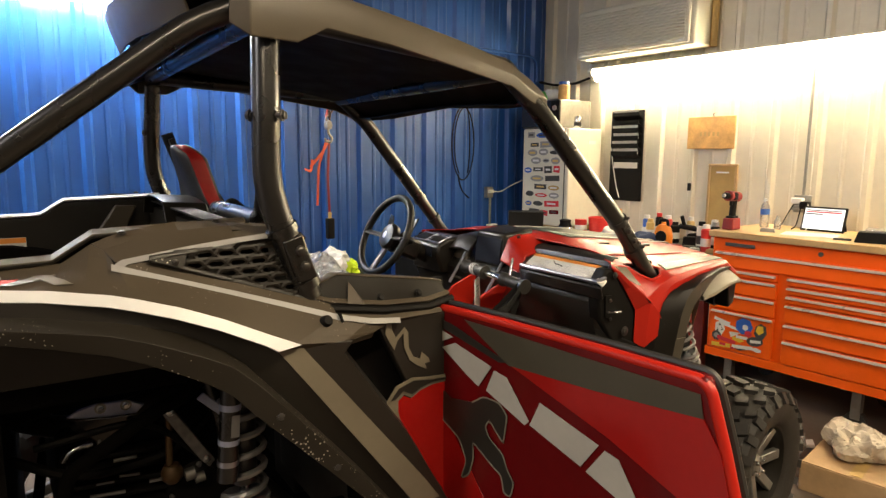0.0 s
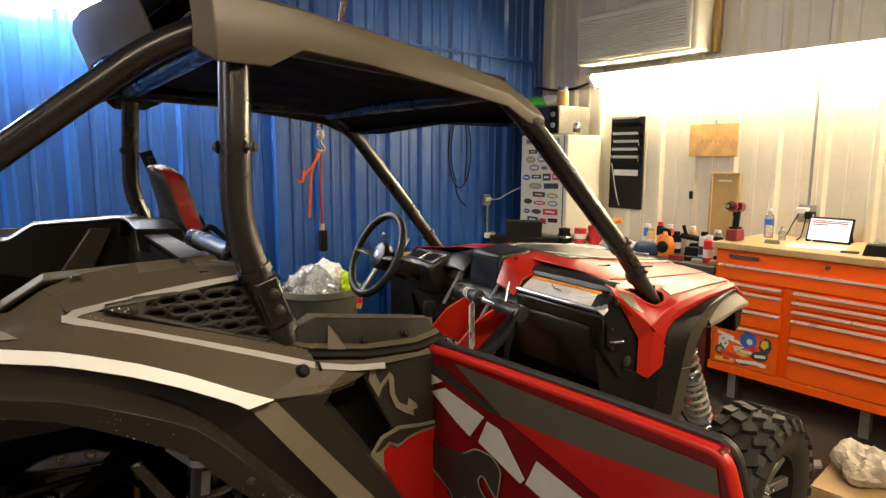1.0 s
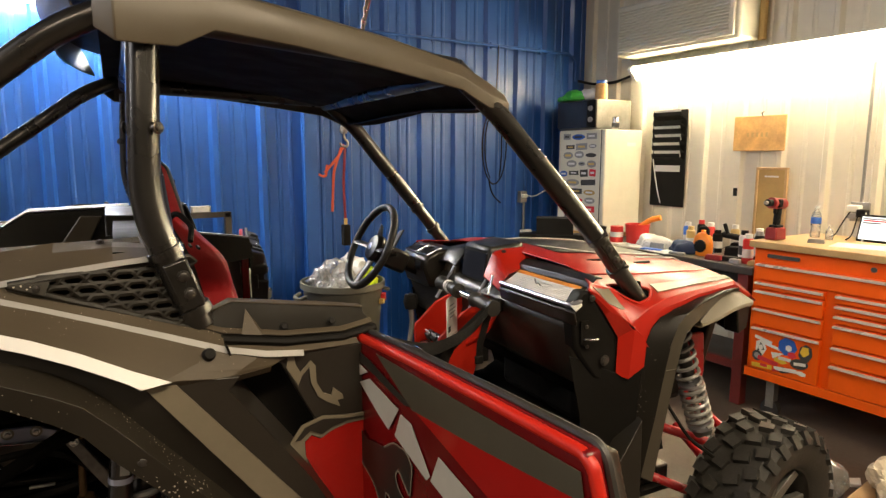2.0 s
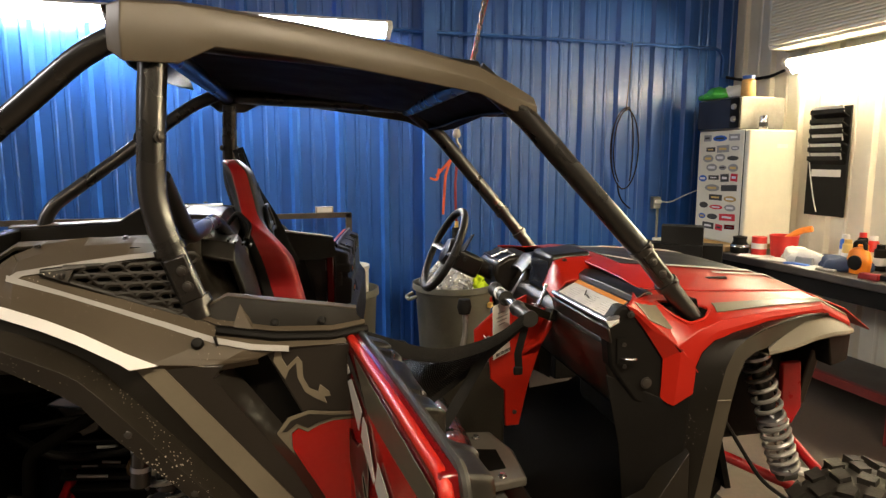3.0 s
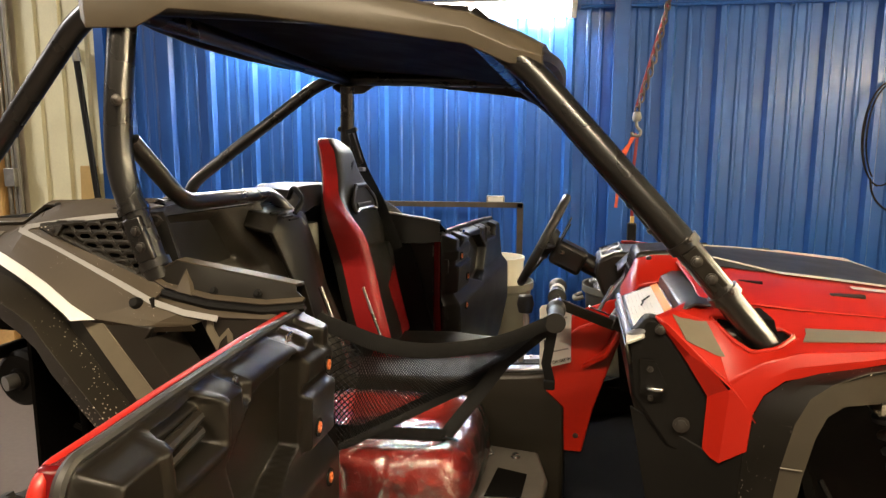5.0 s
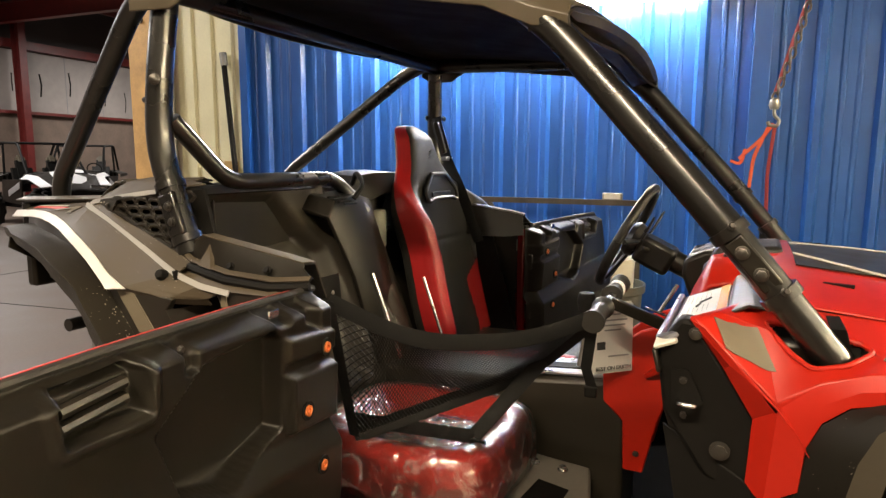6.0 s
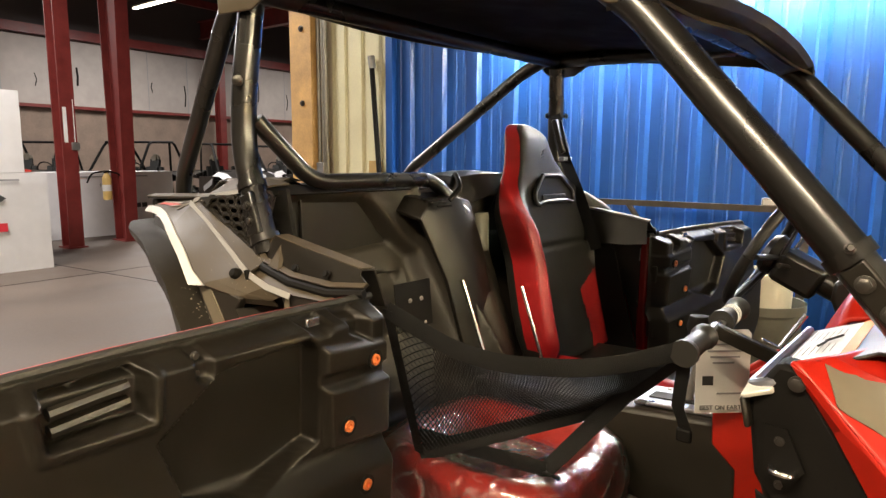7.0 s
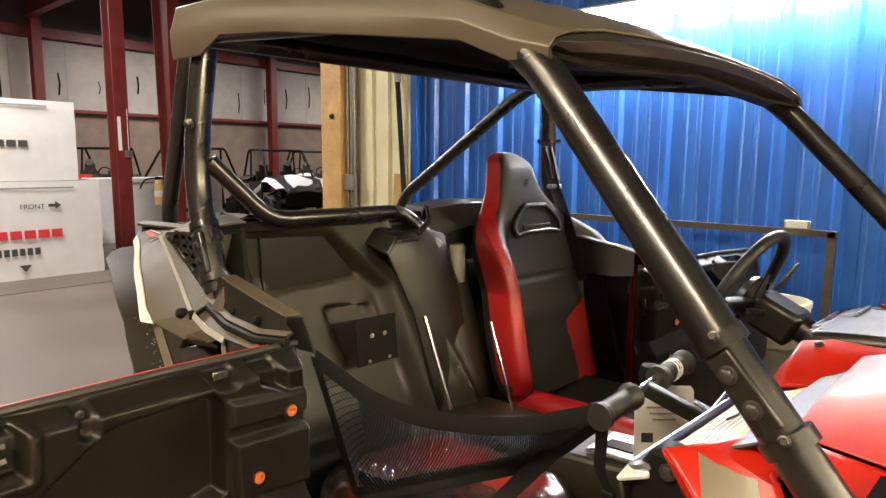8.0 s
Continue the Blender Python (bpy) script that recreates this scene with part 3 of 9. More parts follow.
# roof: a moulded shell with deep side valances
ROOF_SIDE = [  # x, half width, upper z, lower z of the valance
    (-0.60, 0.665, 1.885, 1.80), (-0.57, 0.69, 1.888, 1.775), (-0.47, 0.672, 1.89, 1.775), (-0.40, 0.658, 1.885, 1.812), (-0.23, 0.625, 1.868, 1.80),
    (0.0, 0.58, 1.838, 1.77), (0.20, 0.542, 1.802, 1.742), (0.29, 0.525, 1.765, 1.702), (0.355, 0.51, 1.732, 1.70)]
rows = []
for x, w, z1, z0 in ROOF_SIDE:
    crown = 0.026
    line = [(x, -w, z0), (x, -w - 0.004, (z0 + z1) / 2), (x, -w + 0.012, z1), (x + 0.0, -w + 0.05, z1 + 0.012)]
    line += [(x, -w * k, z1 + 0.014 + crown * (1 - k * k)) for k in (0.72, 0.5, 0.48, 0.25)]
    line += [(x, 0, z1 + 0.014 + crown)]
    line += [(p[0], spread(p[0], -p[1]), p[2]) for p in line[-2::-1]]
    rows.append(line)
rows_top = rows[-1]
roof = part("roof", sheet(rows, 0.006), M_ROOF, car, "moulded dark bronze plastic roof", 0.004)
# underside of the roof, its shade put into a darker colour, and the front visor lip
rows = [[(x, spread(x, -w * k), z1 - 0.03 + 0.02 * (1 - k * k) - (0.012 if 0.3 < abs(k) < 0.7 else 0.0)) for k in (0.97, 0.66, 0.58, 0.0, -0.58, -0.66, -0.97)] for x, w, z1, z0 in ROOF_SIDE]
part("roof_underside", sheet(rows, 0.006), M_ROOFUNDER, roof, "roof underside, shade put into its dark colour")
edge = [Vector(p) for p in rows_top]
round_off = [max(0.0, 1 - (p.y / (0.516 if p.y < 0 else 0.635)) ** 2) for p in edge]
fwd = [p + Vector((0.004 + 0.032 * k, 0, -0.016 * min(1.0, 4 * k))) for p, k in zip(edge, round_off)]
part("front_lip", sheet([edge, fwd, [p + Vector((-0.008, 0, -0.018 * min(1.0, 4 * k))) for p, k in zip(fwd, round_off)], [p + Vector((-0.08, 0, -0.038 * min(1.0, 4 * k))) for p, k in zip(fwd, round_off)]], 0.005, True), M_TRIM, roof, "down-turned dark front lip", 0.003)

part("rear_spoiler", sheet([[(-0.56, v, 1.915 + 0.02 * (1 - (v / 0.6) ** 2)) for v in (-0.6, -0.45, -0.2, 0, 0.2, 0.45, 0.6)], [(-0.735 + 0.05 * (v / 0.5) ** 2, v * 0.8, 1.925 + 0.015 * (1 - (v / 0.6) ** 2)) for v in (-0.6, -0.45, -0.2, 0, 0.2, 0.45, 0.6)], [(-0.70 + 0.05 * (v / 0.5) ** 2, v * 0.78, 1.835) for v in (-0.6, -0.45, -0.2, 0, 0.2, 0.45, 0.6)]], 0.006), M_ROOF, roof, "down-turned rear edge of the roof", 0.004)


# rear body side
def rear_side(s):
    S = lambda pts: [(x, s * v, z) for x, v, z in pts]
    flip = s > 0
    global QUARTER_TOP, QUARTER_CREASE
    upper = QUARTER_TOP = [(-1.32, 0.50, 1.318), (-1.10, 0.53, 1.330), (-1.0, 0.54, 1.336), (-0.905, 0.545, 1.342), (-0.855, 0.55, 1.376), (-0.832, 0.585, 1.364), (-0.822, 0.643, 1.343), (-0.72, 0.667, 1.310), (-0.62, 0.690, 1.279), (-0.52, 0.712, 1.247), (-0.42, 0.735, 1.214), (-0.345, 0.739, 1.196), (-0.28, 0.736, 1.187)]
    crease = QUARTER_CREASE = [(-1.32, 0.535, 1.298), (-1.10, 0.615, 1.312), (-1.0, 0.646, 1.314), (-0.93, 0.668, 1.309), (-0.88, 0.685, 1.302), (-0.84, 0.700, 1.297), (-0.80, 0.715, 1.288), (-0.73, 0.738, 1.268), (-0.66, 0.757, 1.241), (-0.58, 0.781, 1.204), (-0.535, 0.788, 1.182), (-0.42, 0.768, 1.164), (-0.335, 0.738, 1.164)]
    side = part("rear_side_panel", sheet([S([lerp(a, b, k / 8) for a, b in zip(upper, crease)]) for k in range(9)], 0.005, not flip), M_BODY, car, "satin bronze-black side panel with dried splashes", 0.002, 9)
    part("panel_return", sheet([S(crease[9:]), S([(x, v - 0.012, z - 0.014) for x, v, z in crease[9:]])], 0.004, not flip), M_BODY, car)
    # deck between the cargo bed and the grille, folded along a line
    rim_ = [(-0.855, 0.55, 1.376), (-0.80, 0.55, 1.398), (-0.70, 0.55, 1.412), (-0.60, 0.55, 1.408), (-0.515, 0.555, 1.398)]
    fold = [(-0.838, 0.575, 1.366), (-0.78, 0.582, 1.384), (-0.70, 0.588, 1.397), (-0.60, 0.592, 1.402), (-0.515, 0.60, 1.396)]
    edge_ = [(-0.822, 0.640, 1.351), (-0.76, 0.642, 1.361), (-0.69, 0.645, 1.371), (-0.60, 0.650, 1.382), (-0.525, 0.652, 1.388)]
    deck = part("rear_deck", sheet([S(rim_), S(fold), S(edge_)], 0.005, not flip), M_BODY, car, "satin bronze-black deck", 0.002, 8)
    for x, v, z in ((-0.80, 0.566, 1.395), (-0.62, 0.57, 1.41)):
        part("deck_screw", bolt(S([(x, v, z)])[0], (0, s * 0.3, 1), 0.006, 0.004), M_BOLT, deck)
    # grille triangle set back behind the silver line
    part("grille_backing", prism(S([(-0.78, 0.60, 1.355), (-0.50, 0.58, 1.385), (-0.44, 0.60, 1.24), (-0.50, 0.63, 1.235)]), (0, 0, 0), (0, -s * 0.01, 0)), M_DEEP, car)
    grille = bmesh.new()
    for r in range(7):
        for c in range(9):
            x0 = -0.75 + c * 0.042 + (0.021 if r % 2 else 0)
            z0 = 1.372 - r * 0.0195
            lo = 1.352 - (x0 + 0.02 + 0.76) * 0.355
            hi = 1.357 + (x0 + 0.76) * 0.08
            if lo - 0.004 < z0 < hi + 0.004 and x0 < -0.49:
                k = (1.36 - z0) * 0.32
                pts = [(x0, 0.65 + k, z0), (x0 + 0.010, 0.65 + k, z0 + 0.0095), (x0 + 0.032, 0.65 + k, z0 + 0.0095), (x0 + 0.042, 0.65 + k, z0), (x0 + 0.032, 0.65 + k, z0 - 0.0095), (x0 + 0.010, 0.65 + k, z0 - 0.0095), (x0, 0.65 + k, z0)]
                add_tube(grille, S(pts), 0.0026, 5, False, 2.0)
    part("grille", grille, M_BLACK, car, "black honeycomb intake grille")
    part("grille_rim", tube(S([(-0.765, 0.652, 1.352), (-0.50, 0.64, 1.378)]), 0.007, 8), M_BLACK, car)
    part("grille_rim", tube(S([(-0.765, 0.652, 1.350), (-0.485, 0.68, 1.252), (-0.42, 0.69, 1.232)]), 0.007, 8), M_BLACK, car)
    part("grille_bezel", sheet([S([(-0.795, 0.642, 1.354), (-0.64, 0.664, 1.307), (-0.485, 0.682, 1.254), (-0.42, 0.698, 1.233)]), S([(-0.822, 0.646, 1.343), (-0.62, 0.691, 1.280), (-0.52, 0.713, 1.248), (-0.42, 0.736, 1.215)])], 0.004, not flip), M_BODY, car)
    tab = part("grille_corner", prism(S([(-0.765, 0.657, 1.351), (-0.70, 0.656, 1.357), (-0.71, 0.664, 1.332)]), (0, 0, 0), (0, s * 0.006, 0)), M_FLARE, car)
    part("screw", bolt(S([(-0.722, 0.668, 1.345)])[0], (0, s, 0), 0.005, 0.004), M_BOLT, tab)
    # silver boomerang line
    w = 0.014
    up = [(-0.826, 0.645, 1.345), (-0.812, 0.645, 1.354), (-0.69, 0.6465, 1.372), (-0.60, 0.6515, 1.383), (-0.53, 0.6535, 1.389)]
    part("silver_line", sheet([S(up), S([(x + 0.010, v + 0.004, z - 0.009) for x, v, z in up])], 0.003, not flip), M_LINE, car, "grey painted trim line")
    lo = [(-0.830, 0.648, 1.348), (-0.72, 0.6705, 1.3135), (-0.62, 0.6935, 1.2825), (-0.52, 0.7155, 1.2505), (-0.42, 0.7385, 1.2175), (-0.345, 0.7425, 1.1995), (-0.27, 0.739, 1.190)]
    part("silver_line", sheet([S(lo), S([(x - 0.001, v + 0.006, z - 0.011) for x, v, z in lo])], 0.003, not flip), M_LINE, car, "grey painted trim line")
    part("line_seam", box(S([(-0.416, 0.744, 1.211)])[0], (0.004, 0.012, 0.02), rot(0, -18, 0)), M_DEEP, car)
    # white stripe along the crease
    st = S([(x, v + 0.004, z + 0.004) for x, v, z in crease[:10]] + [(-0.52, 0.790, 1.180)])
    lower = [(x - (0.05 if i == 10 else 0.010), v + s * 0.010, z - (0.003 if i == 10 else 0.018)) for i, (x, v, z) in enumerate(st)]
    part("white_stripe", sheet([st, lower], 0.004, not flip), M_WHITE, car, "white vinyl stripe")
    # recessed band and the wheel-arch flare
    fx = [(-1.25, 1.262, 1.262, 1.232), (-1.10, 1.274, 1.273, 1.246), (-1.0, 1.271, 1.268, 1.241), (-0.93, 1.262, 1.258, 1.226), (-0.85, 1.249, 1.244, 1.206), (-0.80, 1.239, 1.229, 1.187), (-0.74, 1.219, 1.205, 1.158), (-0.70, 1.200, 1.187, 1.135), (-0.66, 1.176, 1.166, 1.108), (-0.62, 1.142, 1.130, 1.062), (-0.55, 1.062, 1.052, 0.990), (-0.46, 0.958, 0.948, 0.895), (-0.40, 0.887, 0.878, 0.830), (-0.27, 0.722, 0.713, 0.665)]
    band_top = [(-1.25, 1.288), (-1.10, 1.296), (-1.0, 1.298), (-0.93, 1.293), (-0.85, 1.284), (-0.80, 1.272), (-0.74, 1.256), (-0.69, 1.237), (-0.64, 1.214), (-0.575, 1.178), (-0.50, 1.09), (-0.41, 0.98), (-0.35, 0.90), (-0.22, 0.72)]
    reach = [(-1.32, 0.575), (-1.25, 0.615), (-1.0, 0.735), (-0.87, 0.760), (-0.764, 0.790), (-0.68, 0.797), (-0.60, 0.815), (0.0, 0.815)]

    def out(x, v):
        """The body narrows towards the tail."""
        for (x0, r0), (x1, r1) in zip(reach, reach[1:]):
            if x0 <= x <= x1:
                return v - 0.815 + r0 + (r1 - r0) * (x - x0) / (x1 - x0)

    part("arch_band", sheet([S([(a, out(a, 0.748 if b > 1.18 else 0.772), b) for a, b in band_top]), S([(x, out(x, 0.750), zt) for x, zt, zc, zl in fx])], 0.005, not flip), M_DARKGREY, car)
    part("wheel_arch_flare", sheet([S([(x, out(x, 0.750), zt + 0.004) for x, zt, zc, zl in fx]), S([(x, out(x, 0.785), (zt + zc) / 2 + 0.003) for x, zt, zc, zl in fx]), S([(x, out(x, 0.822), zc) for x, zt, zc, zl in fx]), S([(x, out(x, 0.818), (zc + zl) / 2) for x, zt, zc, zl in fx]), S([(x, out(x, 0.812), zl) for x, zt, zc, zl in fx]), S([(x, out(x, 0.790), zl + 0.004) for x, zt, zc, zl in fx])], 0.004, not flip), M_FLARE, car, "textured dark wheel-arch flare", 0.002, 26)
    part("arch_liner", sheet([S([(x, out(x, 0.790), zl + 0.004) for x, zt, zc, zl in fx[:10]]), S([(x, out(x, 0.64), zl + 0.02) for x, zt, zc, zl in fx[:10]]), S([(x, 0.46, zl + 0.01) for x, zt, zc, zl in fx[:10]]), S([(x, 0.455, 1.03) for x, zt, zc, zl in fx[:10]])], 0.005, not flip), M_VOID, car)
    part("flare_end", prism(S([(-1.25, 0.60, 1.25), (-1.25, 0.61, 1.20), (-1.25, 0.5, 1.13), (-1.25, 0.48, 1.28)]), (0, 0, 0), (-0.006, 0, 0)), M_FLARE, car)
    for x, z in ((-0.575, 1.055), (-0.46, 0.92), (-0.34, 0.775)):
        part("flare_screw", bolt(S([(x, 0.815, z)])[0], (0, s, 0.2), 0.007, 0.004), M_BOLT, car)
    # lower side panel with the grey stripe and the intake
    P = 0.772
    part("lower_side_panel", prism(S([(-0.575, P, 1.178), (-0.40, P, 1.165), (-0.42, P, 1.14), (-0.27, P, 0.93), (-0.15, P, 0.72), (-0.24, P, 0.72), (-0.34, P, 0.88)]), (0, 0, 0), (0, -s * 0.02, 0)), M_DARKGREY, car, "dark lower side panel", 0.003)
    part("grey_stripe", prism(S([(-0.565, P + 0.002, 1.172), (-0.515, P + 0.002, 1.172), (-0.22, P + 0.002, 0.80), (-0.185, P + 0.002, 0.75), (-0.25, P + 0.002, 0.75)]), (0, 0, 0), (0, s * 0.003, 0)), M_GREY, car, "grey painted stripe")
    part("intake", sheet([S([(-0.42, P, 1.14), (-0.27, P, 0.93), (-0.2, P, 0.80)]), S([(-0.395, 0.69, 1.14), (-0.245, 0.69, 0.93), (-0.17, 0.69, 0.80)])], 0.005, flip), M_DARKGREY, car, "recessed side intake")
    part("intake_back", prism(S([(-0.45, 0.66, 1.17), (-0.25, 0.66, 1.17), (-0.12, 0.66, 0.70), (-0.25, 0.66, 0.70)]), (0, 0, 0), (0, -s * 0.01, 0)), M_DEEP, car)
    # jamb panel with the claw print
    Q = 0.728
    jamb = part("door_jamb_panel", prism(S([(-0.325, Q, 1.185), (-0.12, Q, 1.185), (-0.10, Q, 0.70), (-0.14, Q, 0.70), (-0.205, Q, 0.95)]), (0, 0, 0), (0, -s * 0.03, 0)), M_DARKGREY, car, "dark jamb panel with printed claw marks", 0.004)
    flat = lambda pts, k: S([(x, Q + 0.0015 * k, z) for x, z in pts])
    part("claw_print", prism(flat([(-0.272, 1.186), (-0.299, 1.186), (-0.304, 1.154), (-0.281, 1.113), (-0.273, 1.133), (-0.257, 1.149), (-0.255, 1.115), (-0.240, 1.082), (-0.220, 1.067), (-0.194, 1.053), (-0.199, 1.068), (-0.186, 1.069), (-0.188, 1.079), (-0.208, 1.097), (-0.212, 1.081), (-0.230, 1.089), (-0.243, 1.114), (-0.244, 1.150), (-0.254, 1.163), (-0.276, 1.141), (-0.286, 1.160), (-0.288, 1.178)], 1), (0, 0, 0), (0, s * 0.002, 0)), M_GREY, jamb, "grey printed zigzag claw")
    part("red_print", prism(flat([(-0.115, 1.012), (-0.181, 1.012), (-0.212, 1.003), (-0.237, 0.989), (-0.257, 1.0), (-0.271, 0.988), (-0.27, 0.955), (-0.205, 0.83), (-0.13, 0.71), (-0.11, 0.71)], 1), (0, 0, 0), (0, s * 0.002, 0)), M_DOORRED, jamb)
    part("claw_print", prism(flat([(-0.115, 1.030), (-0.181, 1.033), (-0.235, 1.040), (-0.278, 1.027), (-0.302, 0.994), (-0.296, 0.961), (-0.260, 0.916), (-0.272, 0.965), (-0.272, 0.991), (-0.257, 1.003), (-0.237, 0.992), (-0.212, 1.005), (-0.181, 1.013), (-0.115, 1.015)], 2.5), (0, 0, 0), (0, s * 0.002, 0)), M_GREY, jamb, "grey printed hooked claw")
    part("claw_shade", prism(flat([(-0.115, 1.024), (-0.181, 1.026), (-0.233, 1.033), (-0.272, 1.021), (-0.292, 0.996), (-0.281, 0.996), (-0.260, 1.013), (-0.236, 1.001), (-0.212, 1.013), (-0.181, 1.020), (-0.115, 1.020)], 4.5), (0, 0, 0), (0, s * 0.0015, 0)), M_DARKGREY, jamb)
    # bumper plug
    part("bumper_plug", lathe([(0.0, 0.018), (0.009, 0.017), (0.012, 0.012), (0.013, 0.0)], facing(S([(-0.452, 0.745, 1.207)])[0], (0.1, s, 0.45)), 14), M_DEEP, car, "black rubber plug")
    # raised handhold at the top of the jamb
    base = [(-0.47, 0.678, 1.245), (-0.42, 0.700, 1.230), (-0.30, 0.716, 1.213), (-0.18, 0.713, 1.207), (-0.105, 0.690, 1.212)]
    crest = [(-0.445, 0.668, 1.264), (-0.397, 0.681, 1.287), (-0.30, 0.685, 1.273), (-0.18, 0.685, 1.256), (-0.123, 0.680, 1.246)]
    inner = [(-0.445, 0.650, 1.262), (-0.40, 0.648, 1.285), (-0.30, 0.650, 1.271), (-0.18, 0.652, 1.254), (-0.12, 0.650, 1.243)]
    low = [(-0.46, 0.625, 1.18), (-0.41, 0.62, 1.17), (-0.30, 0.62, 1.16), (-0.18, 0.62, 1.16), (-0.11, 0.63, 1.17)]
    dish0 = [(x, v - 0.014, z + 0.006) for x, v, z in base]
    dish1 = [(x, v + 0.001, z - 0.008) for x, v, z in crest]
    scoop = part("handhold", sheet([S(base), S([(x, v - 0.012, z + 0.008) for x, v, z in base]), S(dish0), S(dish1), S(crest), S(inner), S(low)], 0.004, not flip), M_BLACK, car, "dark moulded handhold over the jamb", 0.002)
    part("handhold_rim", sheet([S([(x, v + 0.003, z + 0.004) for x, v, z in base]), S([(x, v - 0.010, z + 0.011) for x, v, z in base])], 0.003, not flip), M_BODY, scoop, "bronze-brown edge", 0.001)
    part("handhold_rim", sheet([S([(x, v + 0.004, z + 0.003) for x, v, z in crest]), S([(x, v - 0.002, z + 0.004) for x, v, z in inner])], 0.003, not flip), M_BODY, scoop, "bronze-brown edge", 0.001)
    part("rib", prism(S([(-0.385, 0.712, 1.230), (-0.345, 0.716, 1.224), (-0.372, 0.688, 1.274)]), (0, 0, 0), (0.004, -s * 0.008, 0.0)), M_BODY, scoop)
    for x in (-0.30, -0.20):
        part("screw", bolt(S([(x, 0.702, 1.232)])[0], (0, s, 0.5), 0.007, 0.007), M_DEEP, scoop)
    part("sill_trim", tube(S([(-0.52, 0.672, 1.238), (-0.42, 0.703, 1.222), (-0.30, 0.72, 1.206), (-0.18, 0.718, 1.20), (-0.10, 0.695, 1.206)]), 0.009, 8), M_DEEP, car)
    part("trim_pad", sheet([S([(-0.52, 0.675, 1.23), (-0.42, 0.708, 1.213), (-0.30, 0.724, 1.197), (-0.15, 0.72, 1.195)]), S([(-0.52, 0.69, 1.222), (-0.42, 0.735, 1.2), (-0.30, 0.737, 1.186), (-0.15, 0.73, 1.186)])], 0.004, not flip), M_BODY, car)


both(rear_side)

# cargo bed between the two sides
part("bed_floor", box((-0.92, 0, 1.08), (0.70, 0.90, 0.03)), M_BLACK, car)
part("bed_front", box((-0.575, 0, 1.22), (0.03, 1.1, 0.30)), M_BLACK, car)
part("bed_tailgate", box((-1.28, 0, 1.2), (0.04, 1.08, 0.26)), M_BLACK, car, "", 0.01)


def bed_wall(s):
    pts = [(-1.30, 1.33), (-0.92, 1.345), (-0.85, 1.39), (-0.55, 1.40)]
    part("bed_wall", sheet([[(x, s * 0.55, z) for x, z in pts], [(x, s * 0.525, z + 0.006) for x, z in pts], [(x, s * 0.50, z - 0.004) for x, z in pts], [(x, s * 0.49, 1.09) for x, z in pts]], 0.005, s > 0), M_BLACK, car, "moulded black cargo bed wall", 0.002)
    # paler strip along the bed wall: light on its top edge, as colour
    part("bed_rim", sheet([[(x, s * 0.553, z + 0.004) for x, z in pts], [(x, s * 0.527, z + 0.012) for x, z in pts], [(x, s * 0.498, z + 0.004) for x, z in pts]], 0.004, s > 0), M_ROOF, car, "rim of the cargo bed, paler for the light on its top", 0.002, 20)
    # rib in the same pale plastic, which stands for its lit face
    part("bed_gusset", prism([(-0.70, s * 0.49, 1.375), (-0.635, s * 0.49, 1.372), (-0.70, s * 0.49, 1.24), (-0.79, s * 0.49, 1.24)], (0, 0, 0), (0, -s * 0.03, 0.0)), M_ROOF, car, "slanted rib of the cargo bed wall", 0.004, 20)


both(bed_wall)
part("bed_label", box((-1.0, 0.4885, 1.235), (0.075, 0.003, 0.09)), M_LABEL, car, "white warning label with an orange header")
part("bed_label_header", box((-1.0, 0.4865, 1.271), (0.073, 0.002, 0.016)), M_ORANGELBL, car)
for k in range(4):
    part("bed_label_line", box((-1.0, 0.4865, 1.252 - 0.013 * k), (0.06, 0.002, 0.003)), M_GREYINK, car)
# slanted shapes printed on the rear quarter
def quarter_prints(s):
    def on_panel(x, k):
        """A point of the rear quarter's skin: x along it, k from its upper border (0) to the crease (1)."""
        line = [lerp(a, b, k) for a, b in zip(QUARTER_TOP, QUARTER_CREASE)]
        for p, q in zip(line, line[1:]):
            if p[0] <= x <= q[0]:
                w = lerp(p, q, (x - p[0]) / (q[0] - p[0]))
                return Vector((w[0], s * (w[1] + 0.0015), w[2] + 0.0025))

    for pts, m, lab in (([(-1.20, 0.50), (-0.975, 0.54), (-0.99, 0.72), (-1.20, 0.70)], M_REDPL, "red printed wedge"), ([(-1.20, 0.36), (-1.0, 0.40), (-0.90, 0.42), (-1.0, 0.47), (-1.20, 0.45)], M_SILVER, "silver printed line"), ([(-0.945, 0.46), (-0.918, 0.46), (-0.985, 0.80), (-1.015, 0.80)], M_GREY, "grey printed stroke"), ([(-0.955, 0.44), (-0.928, 0.44), (-0.893, 0.80), (-0.922, 0.80)], M_GREY, "grey printed stroke")):
        a, b, c, d = [p for p in pts][:2] + [pts[-2], pts[-1]]
        rows = [[on_panel(*lerp(lerp(a, b, u / 6), lerp(d, c, u / 6), w / 3)) for u in range(7)] for w in range(4)]
        part("quarter_print", sheet(rows, 0.001, s < 0), m, car, lab)


both(quarter_prints)


# ---- relief helper: a moulded panel whose surface follows a height function ----
def inside(poly, x, y):
    """Distance to the polygon's edge, positive inside."""
    best, hit = 9.0, False
    n = len(poly)
    for i in range(n):
        (x0, y0), (x1, y1) = poly[i], poly[(i + 1) % n]
        dx, dy = x1 - x0, y1 - y0
        t = max(0.0, min(1.0, ((x - x0) * dx + (y - y0) * dy) / (dx * dx + dy * dy)))
        best = min(best, math.hypot(x - x0 - t * dx, y - y0 - t * dy))
        if (y0 > y) != (y1 > y) and x < dx * (y - y0) / (dy or 1e-9) + x0:
            hit = not hit
    return best if hit else -best


